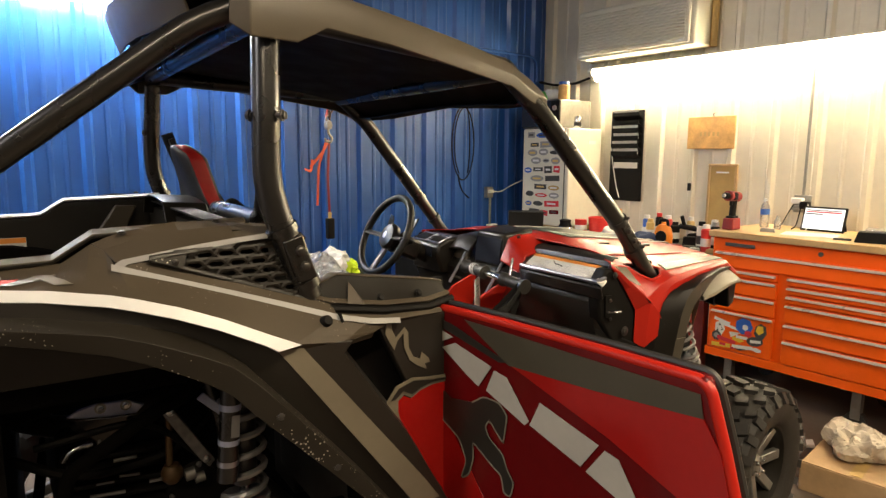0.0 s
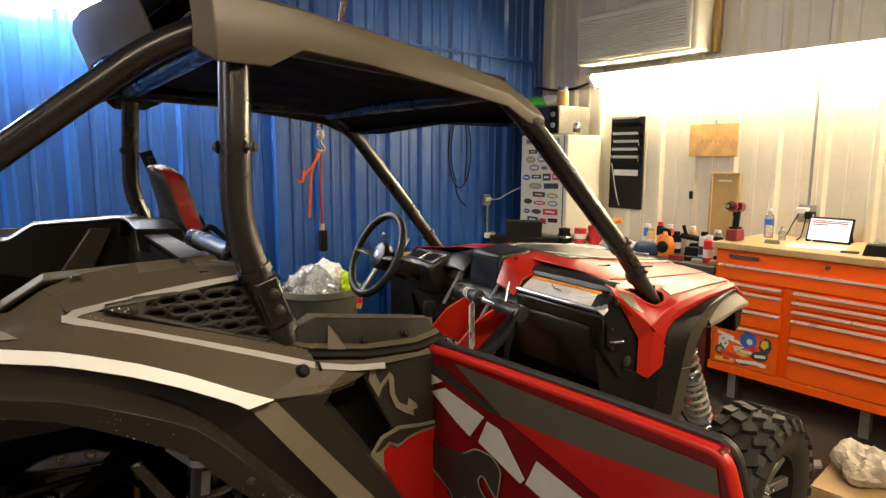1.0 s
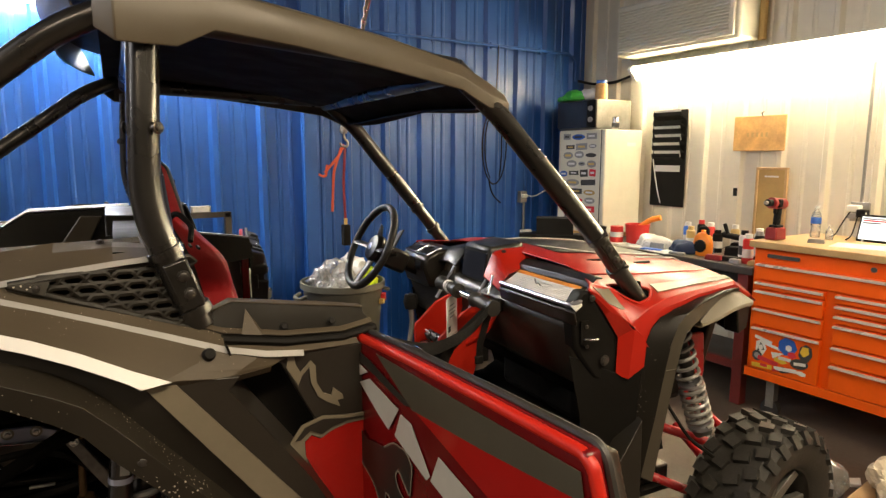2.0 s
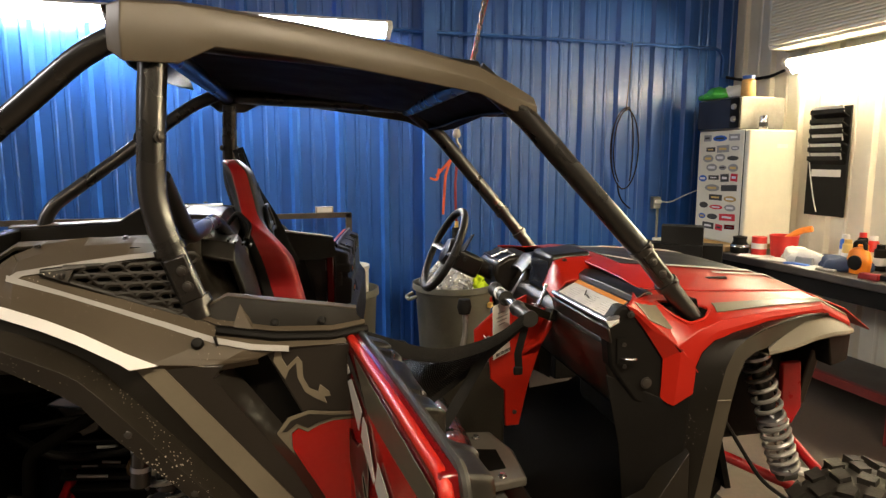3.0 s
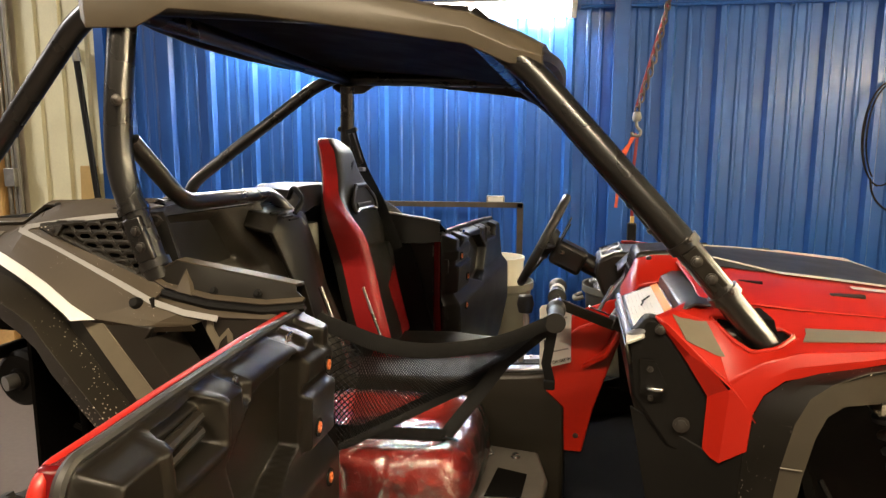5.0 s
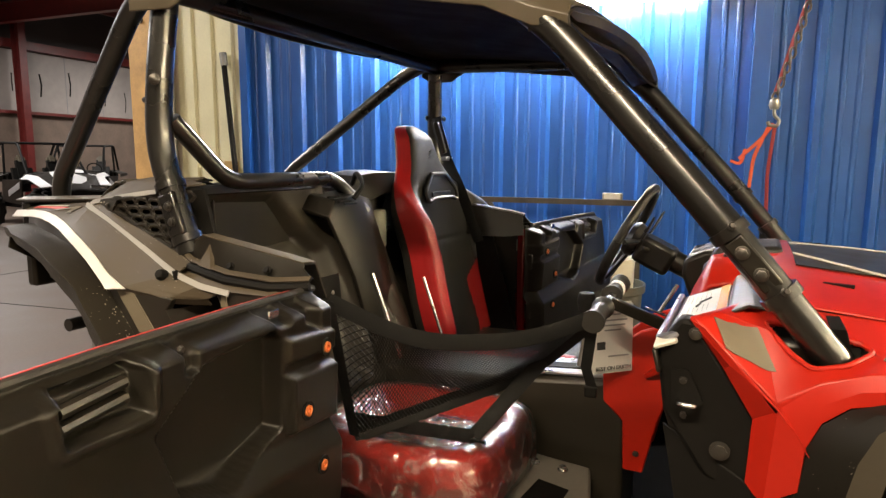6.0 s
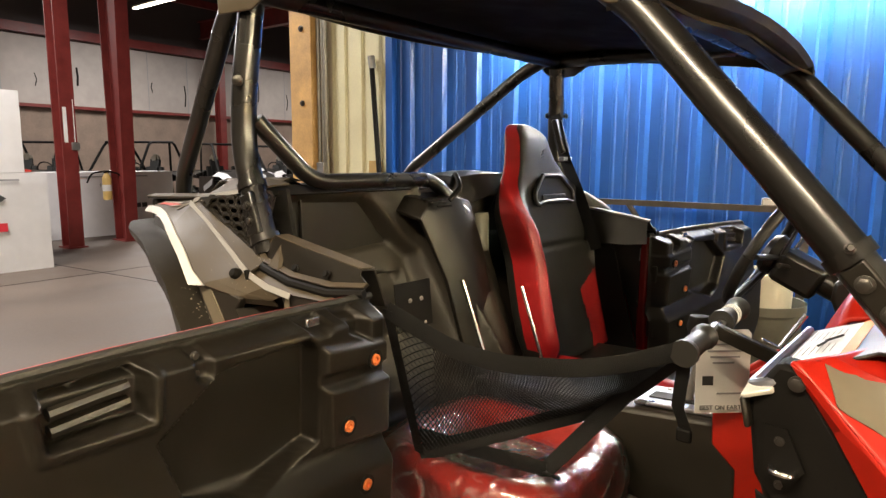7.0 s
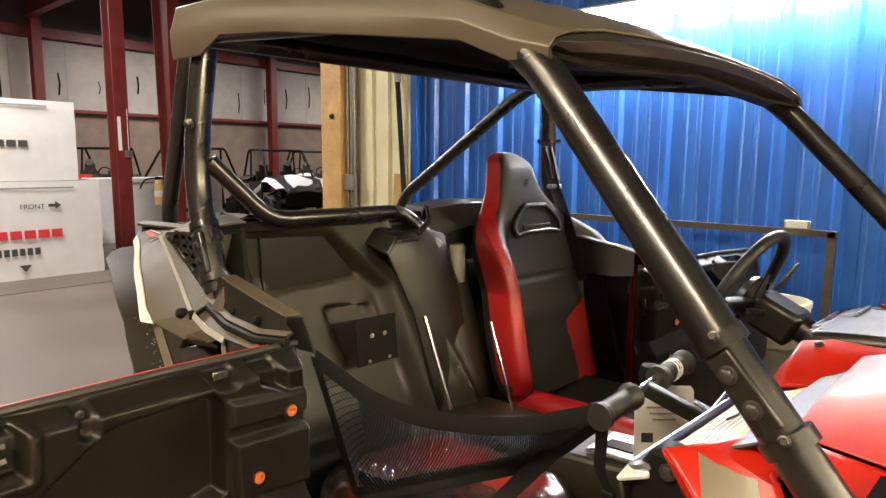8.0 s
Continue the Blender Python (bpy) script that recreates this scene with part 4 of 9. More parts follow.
def step(a, b, x):
    t = max(0.0, min(1.0, (x - a) / (b - a)))
    return t * t * (3 - 2 * t)


def relief(outline, height, x0, x1, y0, y1, nx, ny, place):
    """A grid over the rectangle, cut to the outline, lifted by height(x, y) and put into space by place(x, y, h)."""
    bm = bmesh.new()
    grid = {}
    for i in range(nx + 1):
        for j in range(ny + 1):
            x, y = x0 + (x1 - x0) * i / nx, y0 + (y1 - y0) * j / ny
            grid[i, j] = (x, y)
    made = {}

    def vert(i, j):
        if (i, j) not in made:
            x, y = grid[i, j]
            made[i, j] = bm.verts.new(place(x, y, height(x, y)))
        return made[i, j]

    for i in range(nx):
        for j in range(ny):
            cx, cy = (grid[i, j][0] + grid[i + 1, j + 1][0]) / 2, (grid[i, j][1] + grid[i + 1, j + 1][1]) / 2
            if inside(outline, cx, cy) > 0:
                bm.faces.new((vert(i, j), vert(i + 1, j), vert(i + 1, j + 1), vert(i, j + 1)))
    return bm


# ---- doors, hinged at the rear and swung open square to the body ----
def vehicle_door(s):
    H = Vector((-0.1445, s * 0.7136, 0))
    ang = math.atan2(s * 0.995, 0.101) if s < 0 else math.atan2(0.985, 0.16)
    D = Vector((math.cos(ang), math.sin(ang), 0))
    N = Vector((-0.995, s * 0.101, 0)) if s < 0 else Vector((-D.y, D.x, 0))
    P = lambda d, n, z: H + D * d + N * n + Vector((0, 0, z))
    label = "red, grey and black plastic door, swung fully open"
    out = [(-0.04, 1.195), (0.20, 1.203), (0.45, 1.206), (0.666, 1.205), (0.70, 1.10), (0.735, 0.98), (0.745, 0.80), (0.70, 0.62), (0.55, 0.52), (0.15, 0.52), (-0.02, 0.62), (-0.045, 0.90)]
    skin = bmesh.new()
    add_prism(skin, [P(d, 0, z) for d, z in out], (0, 0, 0), -N * 0.03)
    door = part("door", skin, M_DARKRED, car, label, 0.006)

    def decal(name, pts, level, material, lab=""):
        bm = bmesh.new()
        add_prism(bm, [P(d, 0.0012 * level, z) for d, z in pts], (0, 0, 0), N * 0.0015)
        return part(name, bm, material, door, lab)

    decal("bright_red_field", [(0.236, 1.112), (0.45, 1.126), (0.667, 1.14), (0.70, 1.09), (0.73, 0.98), (0.72, 0.955), (0.49, 1.042)], 1, M_DOORRED)
    decal("bright_red_field", [(-0.04, 0.93), (0.05, 0.90), (0.16, 0.78), (0.30, 0.64), (0.15, 0.54), (-0.02, 0.63)], 1, M_DOORRED)
    decal("grey_band", [(0.09, 1.181), (0.233, 1.111), (0.452, 1.122), (0.668, 1.139), (0.660, 1.178)], 2, M_DOORGREY, "grey vinyl band")
    decal("thin_band", [(-0.034, 1.172), (0.06, 1.158), (0.231, 1.116), (0.205, 1.110), (-0.034, 1.152)], 2, M_DARKGREY)
    # rolled top edge and free edge in bright red, with a black rubber seal
    top = [P(d, -0.008, z) for d, z in ((-0.045, 1.188), (0.20, 1.196), (0.45, 1.199), (0.655, 1.198), (0.672, 1.185), (0.70, 1.10), (0.735, 0.98), (0.745, 0.80))]
    bm = bmesh.new()
    add_tube(bm, rounded(top, 0.010), 0.0098, 10)
    part("red_edge", bm, M_RED, door, "rolled bright red door edge")
    bm = bmesh.new()
    add_tube(bm, rounded([p - N * 0.024 + Vector((0, 0, 0.009)) for p in top], 0.02), 0.0075, 8)
    part("edge_seal", bm, M_GRIP, door, "black rubber edge seal")
    # slanted white shapes across the skin
    for pts in ([(-0.034, 1.146), (0.052, 1.131), (-0.010, 1.102), (-0.036, 1.10)], [(0.014, 1.098), (0.060, 1.119), (0.183, 1.094), (0.142, 1.038), (0.10, 1.055)],
                [(0.192, 1.088), (0.230, 1.083), (0.297, 1.008), (0.286, 0.996), (0.168, 1.036)], [(0.326, 1.057), (0.472, 1.021), (0.433, 0.964), (0.300, 1.001)],
                [(0.486, 1.016), (0.516, 1.010), (0.566, 0.938), (0.540, 0.928), (0.446, 0.959)]):
        decal("pale_shape", pts, 3, M_DECAL, "slanted pale vinyl shape")
    # dark talon print with a grey rim
    claw = [(-0.042, 1.012), (0.046, 0.98), (0.122, 0.993), (0.159, 1.018), (0.208, 1.02), (0.234, 0.999), (0.224, 0.931), (0.203, 0.949), (0.179, 0.971), (0.165, 0.949), (0.18, 0.928), (0.224, 0.905), (0.238, 0.875), (0.259, 0.854), (0.249, 0.817), (0.228, 0.818), (0.221, 0.855), (0.185, 0.869), (0.147, 0.889), (0.124, 0.9), (0.129, 0.861), (0.114, 0.813), (0.086, 0.794), (0.105, 0.844), (0.078, 0.89), (0.004, 0.922), (-0.042, 0.955)]
    decal("claw_print", claw, 2, M_DARKGREY, "dark printed talon")
    rim_line = rounded([P(d, 0.0042, z) for d, z in claw[2:]], 0.012, 3)
    bm = bmesh.new()
    add_tube(bm, rim_line, 0.002, 6, True, 0.3, None, tuple(N))
    part("claw_rim", bm, M_GREY, door, "thin grey outline of the talon")
    # moulded inner panel
    pocket = [(0.425, 1.085), (0.327, 1.155), (0.163, 1.166), (0.146, 1.148), (0.146, 0.985), (0.298, 0.945), (0.385, 0.975)]
    grip = [(0.562, 1.172), (0.552, 1.190), (0.443, 1.193), (0.43, 1.182), (0.434, 1.125), (0.556, 1.128)]
    slot = [(0.364, 1.196), (0.352, 1.202), (0.340, 1.196), (0.340, 1.155), (0.352, 1.149), (0.364, 1.155)]
    latch = [(0.165, 1.208), (0.118, 1.208), (0.105, 1.185), (0.125, 1.168), (0.158, 1.172)]
    notch = [(0.073, 1.198), (0.024, 1.194), (0.022, 1.136), (0.074, 1.160)]
    lowpad = [(0.138, 1.076), (-0.035, 1.060), (-0.035, 0.945), (0.13, 0.965)]
    upad = [(0.138, 1.145), (-0.035, 1.125), (-0.035, 1.085), (0.138, 1.10)]

    def height(d, z):
        h = 0.082
        h -= 0.038 * step(-0.002, 0.005, inside(pocket, d, z))
        h -= 0.032 * step(-0.003, 0.004, inside(grip, d, z)) - 0.006 * step(0.012, 0.006, abs(inside(grip, d, z) + 0.008))
        h -= 0.012 * step(-0.003, 0.004, inside(slot, d, z))
        h -= 0.022 * step(-0.003, 0.004, inside(latch, d, z))
        h -= 0.032 * step(-0.003, 0.004, inside(notch, d, z))
        h += 0.018 * step(-0.004, 0.005, inside(lowpad, d, z)) + 0.010 * step(-0.004, 0.005, inside(upad, d, z))
        h += 0.02 * step(0.30, 0.10, d) * step(0.9, 1.19, z) * 0.6
        h += 0.03 * step(0.99, 0.93, z + 0.10 * (0.4 - d)) - 0.02 * step(0.80, 0.62, z)
        edge = inside(out, d, z)
        return max(0.036, h - 0.06 * (1 - step(0.0, 0.028, edge)))

    panel = relief(out, height, -0.05, 0.75, 0.52, 1.21, 200, 170, lambda d, z, h: P(d, -h, z))
    inner = part("inner_panel", panel, M_SATIN, door, "moulded black inner door panel", 0, 80)
    for z in (1.158, 1.137):
        bm = bmesh.new()
        add_tube(bm, [P(0.545, -0.058, z + 0.004), P(0.45, -0.058, z + 0.012)], 0.009, 8)
        part("pull_bar", bm, M_BLACK, door, "black grab bar in the door pull")
    for d, z in ((0.022, 1.10), (0.095, 1.0), (0.06, 0.88)):
        k = facing(P(d, -height(d, z), z), -N)
        part("bolt_well", lathe([(0.018, 0.001), (0.018, 0.004), (0.0125, 0.004), (0.0125, 0.001)], k, 18), M_DEEP, door)
        part("orange_bolt", lathe([(0.0105, 0.0), (0.0105, 0.006), (0.005, 0.0065), (0.004, 0.003), (0.0, 0.003)], k, 14), M_ORANGEBOLT, door, "orange hinge bolt")
    part("latch_plate", box(P(0.138, -0.068, 1.188), (0.03, 0.004, 0.016), rot(0, 0, math.degrees(ang))), M_CHROME, door, "bright latch plate", 0.002)
    for z in (1.187, 1.163):
        part("stud", bolt(P(0.358, -0.066, z), -N, 0.005, 0.005), M_BOLT, door)
    # hinge plates between the body and the door
    for z in (1.06, 0.86):
        bm = bmesh.new()
        add_box(bm, P(-0.01, -0.05, z), (0.05, 0.03, 0.06), rot(0, 0, math.degrees(ang)))
        part("hinge", bm, M_BLACK, door, "", 0.004)


both(vehicle_door)


# ---- front body ----
def front_side(s):
    S = lambda pts: [(x, s * v, z) for x, v, z in pts]
    flip = s > 0
    # red shoulder over the wheel, open round the pillar's foot, with a skirt below its crease
    inner = [(0.675, 0.47, 1.212), (0.735, 0.46, 1.210), (0.80, 0.455, 1.203), (0.90, 0.45, 1.196), (1.05, 0.45, 1.190), (1.25, 0.45, 1.182), (1.40, 0.44, 1.115), (1.45, 0.42, 1.082)]
    ridge = [(0.632, 0.545, 1.208), (0.705, 0.552, 1.188), (0.78, 0.556, 1.176), (0.88, 0.556, 1.172), (1.05, 0.55, 1.174), (1.24, 0.54, 1.172), (1.36, 0.515, 1.115), (1.42, 0.46, 1.080)]
    crease = [(0.60, 0.585, 1.203), (0.733, 0.630, 1.083), (0.785, 0.632, 1.128), (0.845, 0.632, 1.154), (1.0, 0.628, 1.170), (1.18, 0.61, 1.178), (1.32, 0.565, 1.118), (1.39, 0.50, 1.078)]
    hem = [(0.772, 0.640, 1.032), (0.790, 0.641, 1.075), (0.824, 0.641, 1.105), (0.99, 0.637, 1.149), (1.18, 0.615, 1.158), (1.32, 0.568, 1.10), (1.39, 0.503, 1.065)]
    mouth = [(0.705, 0.535), (0.745, 0.577), (0.775, 0.602), (0.82, 0.60), (0.858, 0.565), (0.845, 0.543), (0.79, 0.53), (0.735, 0.525)]
    skin = []
    for a, b in ((inner, ridge), (ridge, crease)):
        for r in range(10 if b is ridge else 11):
            skin.append([lerp(lerp(a[k], a[k + 1], c / 12), lerp(b[k], b[k + 1], c / 12), r / 10) for k in range(7) for c in range(12)] + [lerp(a[7], b[7], r / 10)])

    def on_shoulder(u, v):
        """Height of the shoulder's skin over a point of the plan."""
        near = sorted((math.hypot(p[0] - u, p[1] - v), p[2]) for row in skin for p in row)[:4]
        return sum(z / (d + 1e-4) for d, z in near) / sum(1 / (d + 1e-4) for d, z in near)

    bm = bmesh.new()
    vs = [[bm.verts.new((p[0], s * p[1], p[2])) for p in row] for row in skin]
    for r in range(len(skin) - 1):
        for c in range(84):
            p, q = skin[r][c], skin[r + 1][c + 1]
            if inside(mouth, (p[0] + q[0]) / 2, (p[1] + q[1]) / 2) < 0:
                bm.faces.new((vs[r][c], vs[r][c + 1], vs[r + 1][c + 1], vs[r + 1][c]))
    shoulder = part("front_shoulder", bm, M_RED, car, "glossy red front shoulder panel with a pocket for the pillar", 0, 14)
    mod = shoulder.modifiers.new("skin", "SOLIDIFY")
    mod.thickness = 0.004
    part("shoulder_skirt", sheet([S(crease[1:]), S([(x, v + 0.004, z) for x, v, z in [lerp(a, b, 0.5) for a, b in zip(crease[1:], hem)]]), S(hem)], 0.004, not flip), M_RED, car, "glossy red edge of the shoulder panel", 0, 20)
    rim = [(x, v, on_shoulder(x, v)) for x, v in mouth]
    ring = [tuple(p) for p in rounded([Vector(p) for p in rim + rim[:2]], 0.012)][1:]
    part("pocket_rim", tube(S(ring), 0.0045, 8), M_RED, car)
    bm = bmesh.new()
    mid = (0.79, 0.562)
    rings = [[bm.verts.new((mid[0] + (x - mid[0]) * k, s * (mid[1] + (v - mid[1]) * k), z + dz)) for x, v, z in rim] for k, dz in ((1.0, -0.003), (0.92, -0.03), (0.75, -0.055))]
    for a, b in zip(rings, rings[1:]):
        for k in range(8):
            bm.faces.new((a[k], a[(k + 1) % 8], b[(k + 1) % 8], b[k]))
    bm.faces.new(rings[-1])
    part("pillar_pocket", bm, M_DEEP, car)
    part("grey_panel_stripe", sheet([S([(x, v, z + 0.0035) for x, v, z in [lerp(a, b, 0.80) for a, b in zip(inner[3:8], ridge[3:8])]]), S([(x, v, z + 0.0035) for x, v, z in ridge[3:8]]), S([(x, v, z + 0.0035) for x, v, z in [lerp(a, b, 0.42) for a, b in zip(ridge[3:8], crease[3:8])]])], 0.002, not flip), M_GREY, car, "grey vinyl stripe")
    part("grey_panel_patch", sheet([S([(x, v, on_shoulder(x, v) + 0.0025) for x, v in (lerp(lerp((0.632, 0.563), (0.698, 0.555), i / 6), lerp((0.655, 0.600), (0.728, 0.597), i / 6), j / 4) for i in range(7))]) for j in range(5)], 0.0015, not flip), M_GREY, car, "grey vinyl patch")
    # leg running down behind the wheel
    part("shoulder_leg", sheet([S([(0.60, 0.580, 1.203), (0.655, 0.590, 1.125), (0.702, 0.598, 1.05), (0.698, 0.600, 0.942)]), S([(0.60, 0.586, 1.202), (0.665, 0.604, 1.135), (0.722, 0.617, 1.068), (0.712, 0.614, 0.930)]), S([(0.62, 0.592, 1.184), (0.675, 0.612, 1.135), (0.735, 0.632, 1.082), (0.724, 0.624, 0.926)]), S([(0.735, 0.632, 1.085), (0.755, 0.637, 1.06), (0.773, 0.641, 1.030), (0.768, 0.640, 0.962)])], 0.005, not flip), M_RED, car, "glossy red leg of the shoulder panel", 0.003, 12)
    # black front fender with a bronze-grey flare
    f0 = [(0.745, 0.60, 0.62), (0.755, 0.632, 0.80), (0.762, 0.640, 0.96), (0.772, 0.641, 1.030), (0.790, 0.642, 1.073), (0.824, 0.642, 1.103), (0.88, 0.641, 1.124), (0.99, 0.638, 1.147), (1.10, 0.630, 1.160), (1.20, 0.610, 1.150)]
    f1 = [(0.79, 0.63, 0.60), (0.80, 0.665, 0.80), (0.815, 0.680, 0.95), (0.832, 0.685, 1.04), (0.852, 0.688, 1.090), (0.885, 0.690, 1.120), (0.938, 0.688, 1.143), (1.015, 0.675, 1.158), (1.10, 0.650, 1.163), (1.20, 0.613, 1.152)]
    f2 = [(0.83, 0.64, 0.58), (0.838, 0.672, 0.80), (0.850, 0.688, 0.94), (0.865, 0.692, 1.02), (0.880, 0.695, 1.063), (0.905, 0.697, 1.085), (0.978, 0.655, 1.080), (1.055, 0.635, 1.110), (1.12, 0.622, 1.136), (1.20, 0.612, 1.148)]
    f3 = [(0.85, 0.56, 0.58), (0.858, 0.56, 0.79), (0.870, 0.56, 0.92), (0.885, 0.56, 1.0), (0.90, 0.56, 1.05), (0.925, 0.56, 1.072), (0.985, 0.56, 1.065), (1.06, 0.55, 1.095), (1.12, 0.54, 1.12), (1.20, 0.54, 1.135)]
    part("front_fender", sheet([S(f0), S([lerp(lerp(a, b, 0.5), (a[0], a[1] + 0.05, a[2]), 0.1) for a, b in zip(f0, f1)]), S(f1)], 0.004, not flip), M_FENDER, car, "dark front fender with dried splashes", 0.002)
    part("front_flare", sheet([S(f1), S(f2), S(f3)], 0.004, not flip), M_EDGE, car, "bronze front wheel-arch flare", 0.002)
    part("flare_crack", tube(S([(0.814, 0.684, 0.955), (0.848, 0.692, 0.957)]), 0.0015, 6), M_CAP, car)
    # cap with a rounded lip
    c0 = [(0.978, 0.655, 1.079), (1.055, 0.630, 1.112), (1.12, 0.612, 1.138), (1.185, 0.585, 1.152), (1.25, 0.575, 1.136), (1.325, 0.56, 1.096)]
    c1 = [(0.974, 0.668, 1.074), (1.055, 0.660, 1.083), (1.14, 0.652, 1.102), (1.20, 0.645, 1.108), (1.26, 0.625, 1.102), (1.332, 0.575, 1.090)]
    part("flare_cap", sheet([S(c0), S([lerp(a, b, 0.5) for a, b in zip(c0, c1)]), S(c1), S([(x, v + 0.002, z - 0.010) for x, v, z in c1]), S([(x, v - 0.006, z - 0.016) for x, v, z in c1]), S([(x, v - 0.08, z - 0.014) for x, v, z in c1])], 0.004, not flip), M_CAP, car, "light bronze flare cap", 0.001, 50)
    part("flare_seam", tube(S([(x, v + 0.002, z + 0.001) for x, v, z in c0[:4]]), 0.0028, 6), M_FLARE, car)
    part("fender_flap", prism(S([(1.22, 0.60, 1.09), (1.34, 0.56, 1.085), (1.345, 0.55, 0.985), (1.25, 0.59, 0.985)]), (0, 0, 0), (0, -s * 0.06, 0)), M_DEEP, car, "black splash flap under the fender", 0.006)
    part("fender_skirt", sheet([S([(0.56, 0.55, 1.0), (0.60, 0.56, 0.80), (0.62, 0.56, 0.62)]), S([(0.715, 0.606, 0.935), (0.70, 0.60, 0.78), (0.72, 0.59, 0.60)]), S([(0.764, 0.636, 0.97), (0.757, 0.632, 0.80), (0.745, 0.60, 0.62)])], 0.005, not flip), M_DEEP, car, "black front wheel skirt", 0.003)
    # dash end panel with the door striker
    pan = part("dash_end_panel", prism(S([(0.545, 0.575, 1.14), (0.58, 0.58, 1.195), (0.605, 0.583, 1.195), (0.705, 0.597, 1.05), (0.712, 0.597, 0.93), (0.70, 0.595, 0.90), (0.63, 0.585, 0.93), (0.56, 0.575, 1.03)]), (0, 0, 0), (0, -s * 0.05, 0)), M_DEEP, car, "black dash end panel", 0.008)
    part("striker_recess", prism(S([(0.572, 0.582, 1.11), (0.60, 0.584, 1.11), (0.625, 0.588, 1.06), (0.605, 0.586, 1.025), (0.575, 0.582, 1.04)]), (0, 0, 0), (0, s * 0.004, 0)), M_DEEP, pan)
    bm = bmesh.new()
    add_tube(bm, rounded(S([(0.585, 0.585, 1.055), (0.59, 0.615, 1.06), (0.615, 0.617, 1.06), (0.612, 0.587, 1.055)]), 0.01), 0.0042, 8)
    part("striker", bm, M_CHROME, pan, "bright steel door striker")
    for p in ((0.592, 0.588, 1.092), (0.596, 0.588, 1.032)):
        part("striker_bolt", bolt(S([p])[0], (0, s, 0), 0.005, 0.003), M_BOLT, pan)
    part("panel_bolt", bolt(S([(0.655, 0.598, 0.985)])[0], (0, s, 0), 0.012, 0.006), M_BOLT, pan)
    part("panel_screw", bolt(S([(0.607, 0.59, 1.175)])[0], (0, s, 0), 0.008, 0.005), M_BOLT, pan)
    # headlamp pod under the hood's nose
    part("headlamp", prism(S([(1.40, 0.46, 1.02), (1.47, 0.28, 1.02), (1.49, 0.28, 0.95), (1.41, 0.46, 0.95)]), (0, 0, 0), (-0.05, 0, 0)), M_SCREEN, car, "dark headlamp", 0.006)


both(front_side)
hood_rows = []
for x, z in ((0.70, 1.220), (0.76, 1.236), (0.90, 1.224), (1.05, 1.210), (1.25, 1.186), (1.42, 1.118), (1.52, 1.04)):
    edge = {0.70: 1.210, 0.76: 1.206, 0.90: 1.194, 1.05: 1.188, 1.25: 1.180, 1.42: 1.113, 1.52: 1.04}[x]
    hood_rows.append([(x, v, edge + (z + 0.012 - edge) * math.cos(v / 0.47 * 1.57) ** 0.6 if abs(v) < 0.44 else edge) for v in (-0.45, -0.36, -0.27, -0.26, -0.12, 0, 0.12, 0.26, 0.27, 0.36, 0.45)])
part("hood", sheet(hood_rows, 0.005), M_RED, car, "glossy red hood", 0.003)


def hood_z(x, v):
    for a, b in zip(hood_rows, hood_rows[1:]):
        if a[0][0] <= x <= b[0][0]:
            t = (x - a[0][0]) / (b[0][0] - a[0][0])
            for j in range(10):
                if a[j][1] <= v <= a[j + 1][1]:
                    k = (v - a[j][1]) / (a[j + 1][1] - a[j][1])
                    za, zb = a[j][2] + (a[j + 1][2] - a[j][2]) * k, b[j][2] + (b[j + 1][2] - b[j][2]) * k
                    return za + (zb - za) * t
    return 1.2


def hood_strip(name, line, width, material, lift=0.003, label=""):
    pts = [lerp(a, b, k / 5) for a, b in zip(line, line[1:]) for k in range(5)] + [line[-1]]
    rows = [[(x, v + w * width, hood_z(x, v + w * width) + lift) for x, v in pts] for w in (-0.5, -0.25, 0.0, 0.25, 0.5)]
    part(name, sheet(rows, 0.002), material, car, label)


hood_strip("hood_print", [(0.765, 0.0), (0.95, 0.0), (1.20, 0.0), (1.40, 0.0)], 0.44, M_DARKGREY, 0.009, "dark grey hood print")
for s in (-1, 1):
    hood_strip("hood_line", [(0.765, s * 0.10), (0.92, s * 0.225), (1.20, s * 0.235), (1.40, s * 0.16)], 0.02, M_SILVER, 0.012, "white vinyl line")
    hood_strip("hood_line", [(1.05, s * 0.30), (1.25, s * 0.29), (1.41, s * 0.26)], 0.018, M_SILVER, 0.012, "white vinyl line")
    part("hood_latch", box((1.02, s * 0.36, hood_z(1.02, s * 0.36) + 0.004), (0.07, 0.014, 0.012)), M_BLACK, car, "black hood latch", 0.003)
    part("hood_latch_slot", box((0.83, s * 0.33, hood_z(0.83, s * 0.33) + 0.004), (0.05, 0.012, 0.008), rot(0, 0, s * 12)), M_DEEP, car)
part("nose_grille", prism([(1.48, -0.34, 1.03), (1.51, 0, 1.05), (1.48, 0.34, 1.03), (1.44, 0.30, 0.74), (1.46, 0, 0.72), (1.44, -0.30, 0.74)], (0, 0, 0), (-0.04, 0, 0)), M_BLACK, car, "black front grille", 0.008)
part("front_bulkhead", box((1.12, 0, 0.86), (0.55, 0.5, 0.5)), M_DEEP, car, "", 0.03)


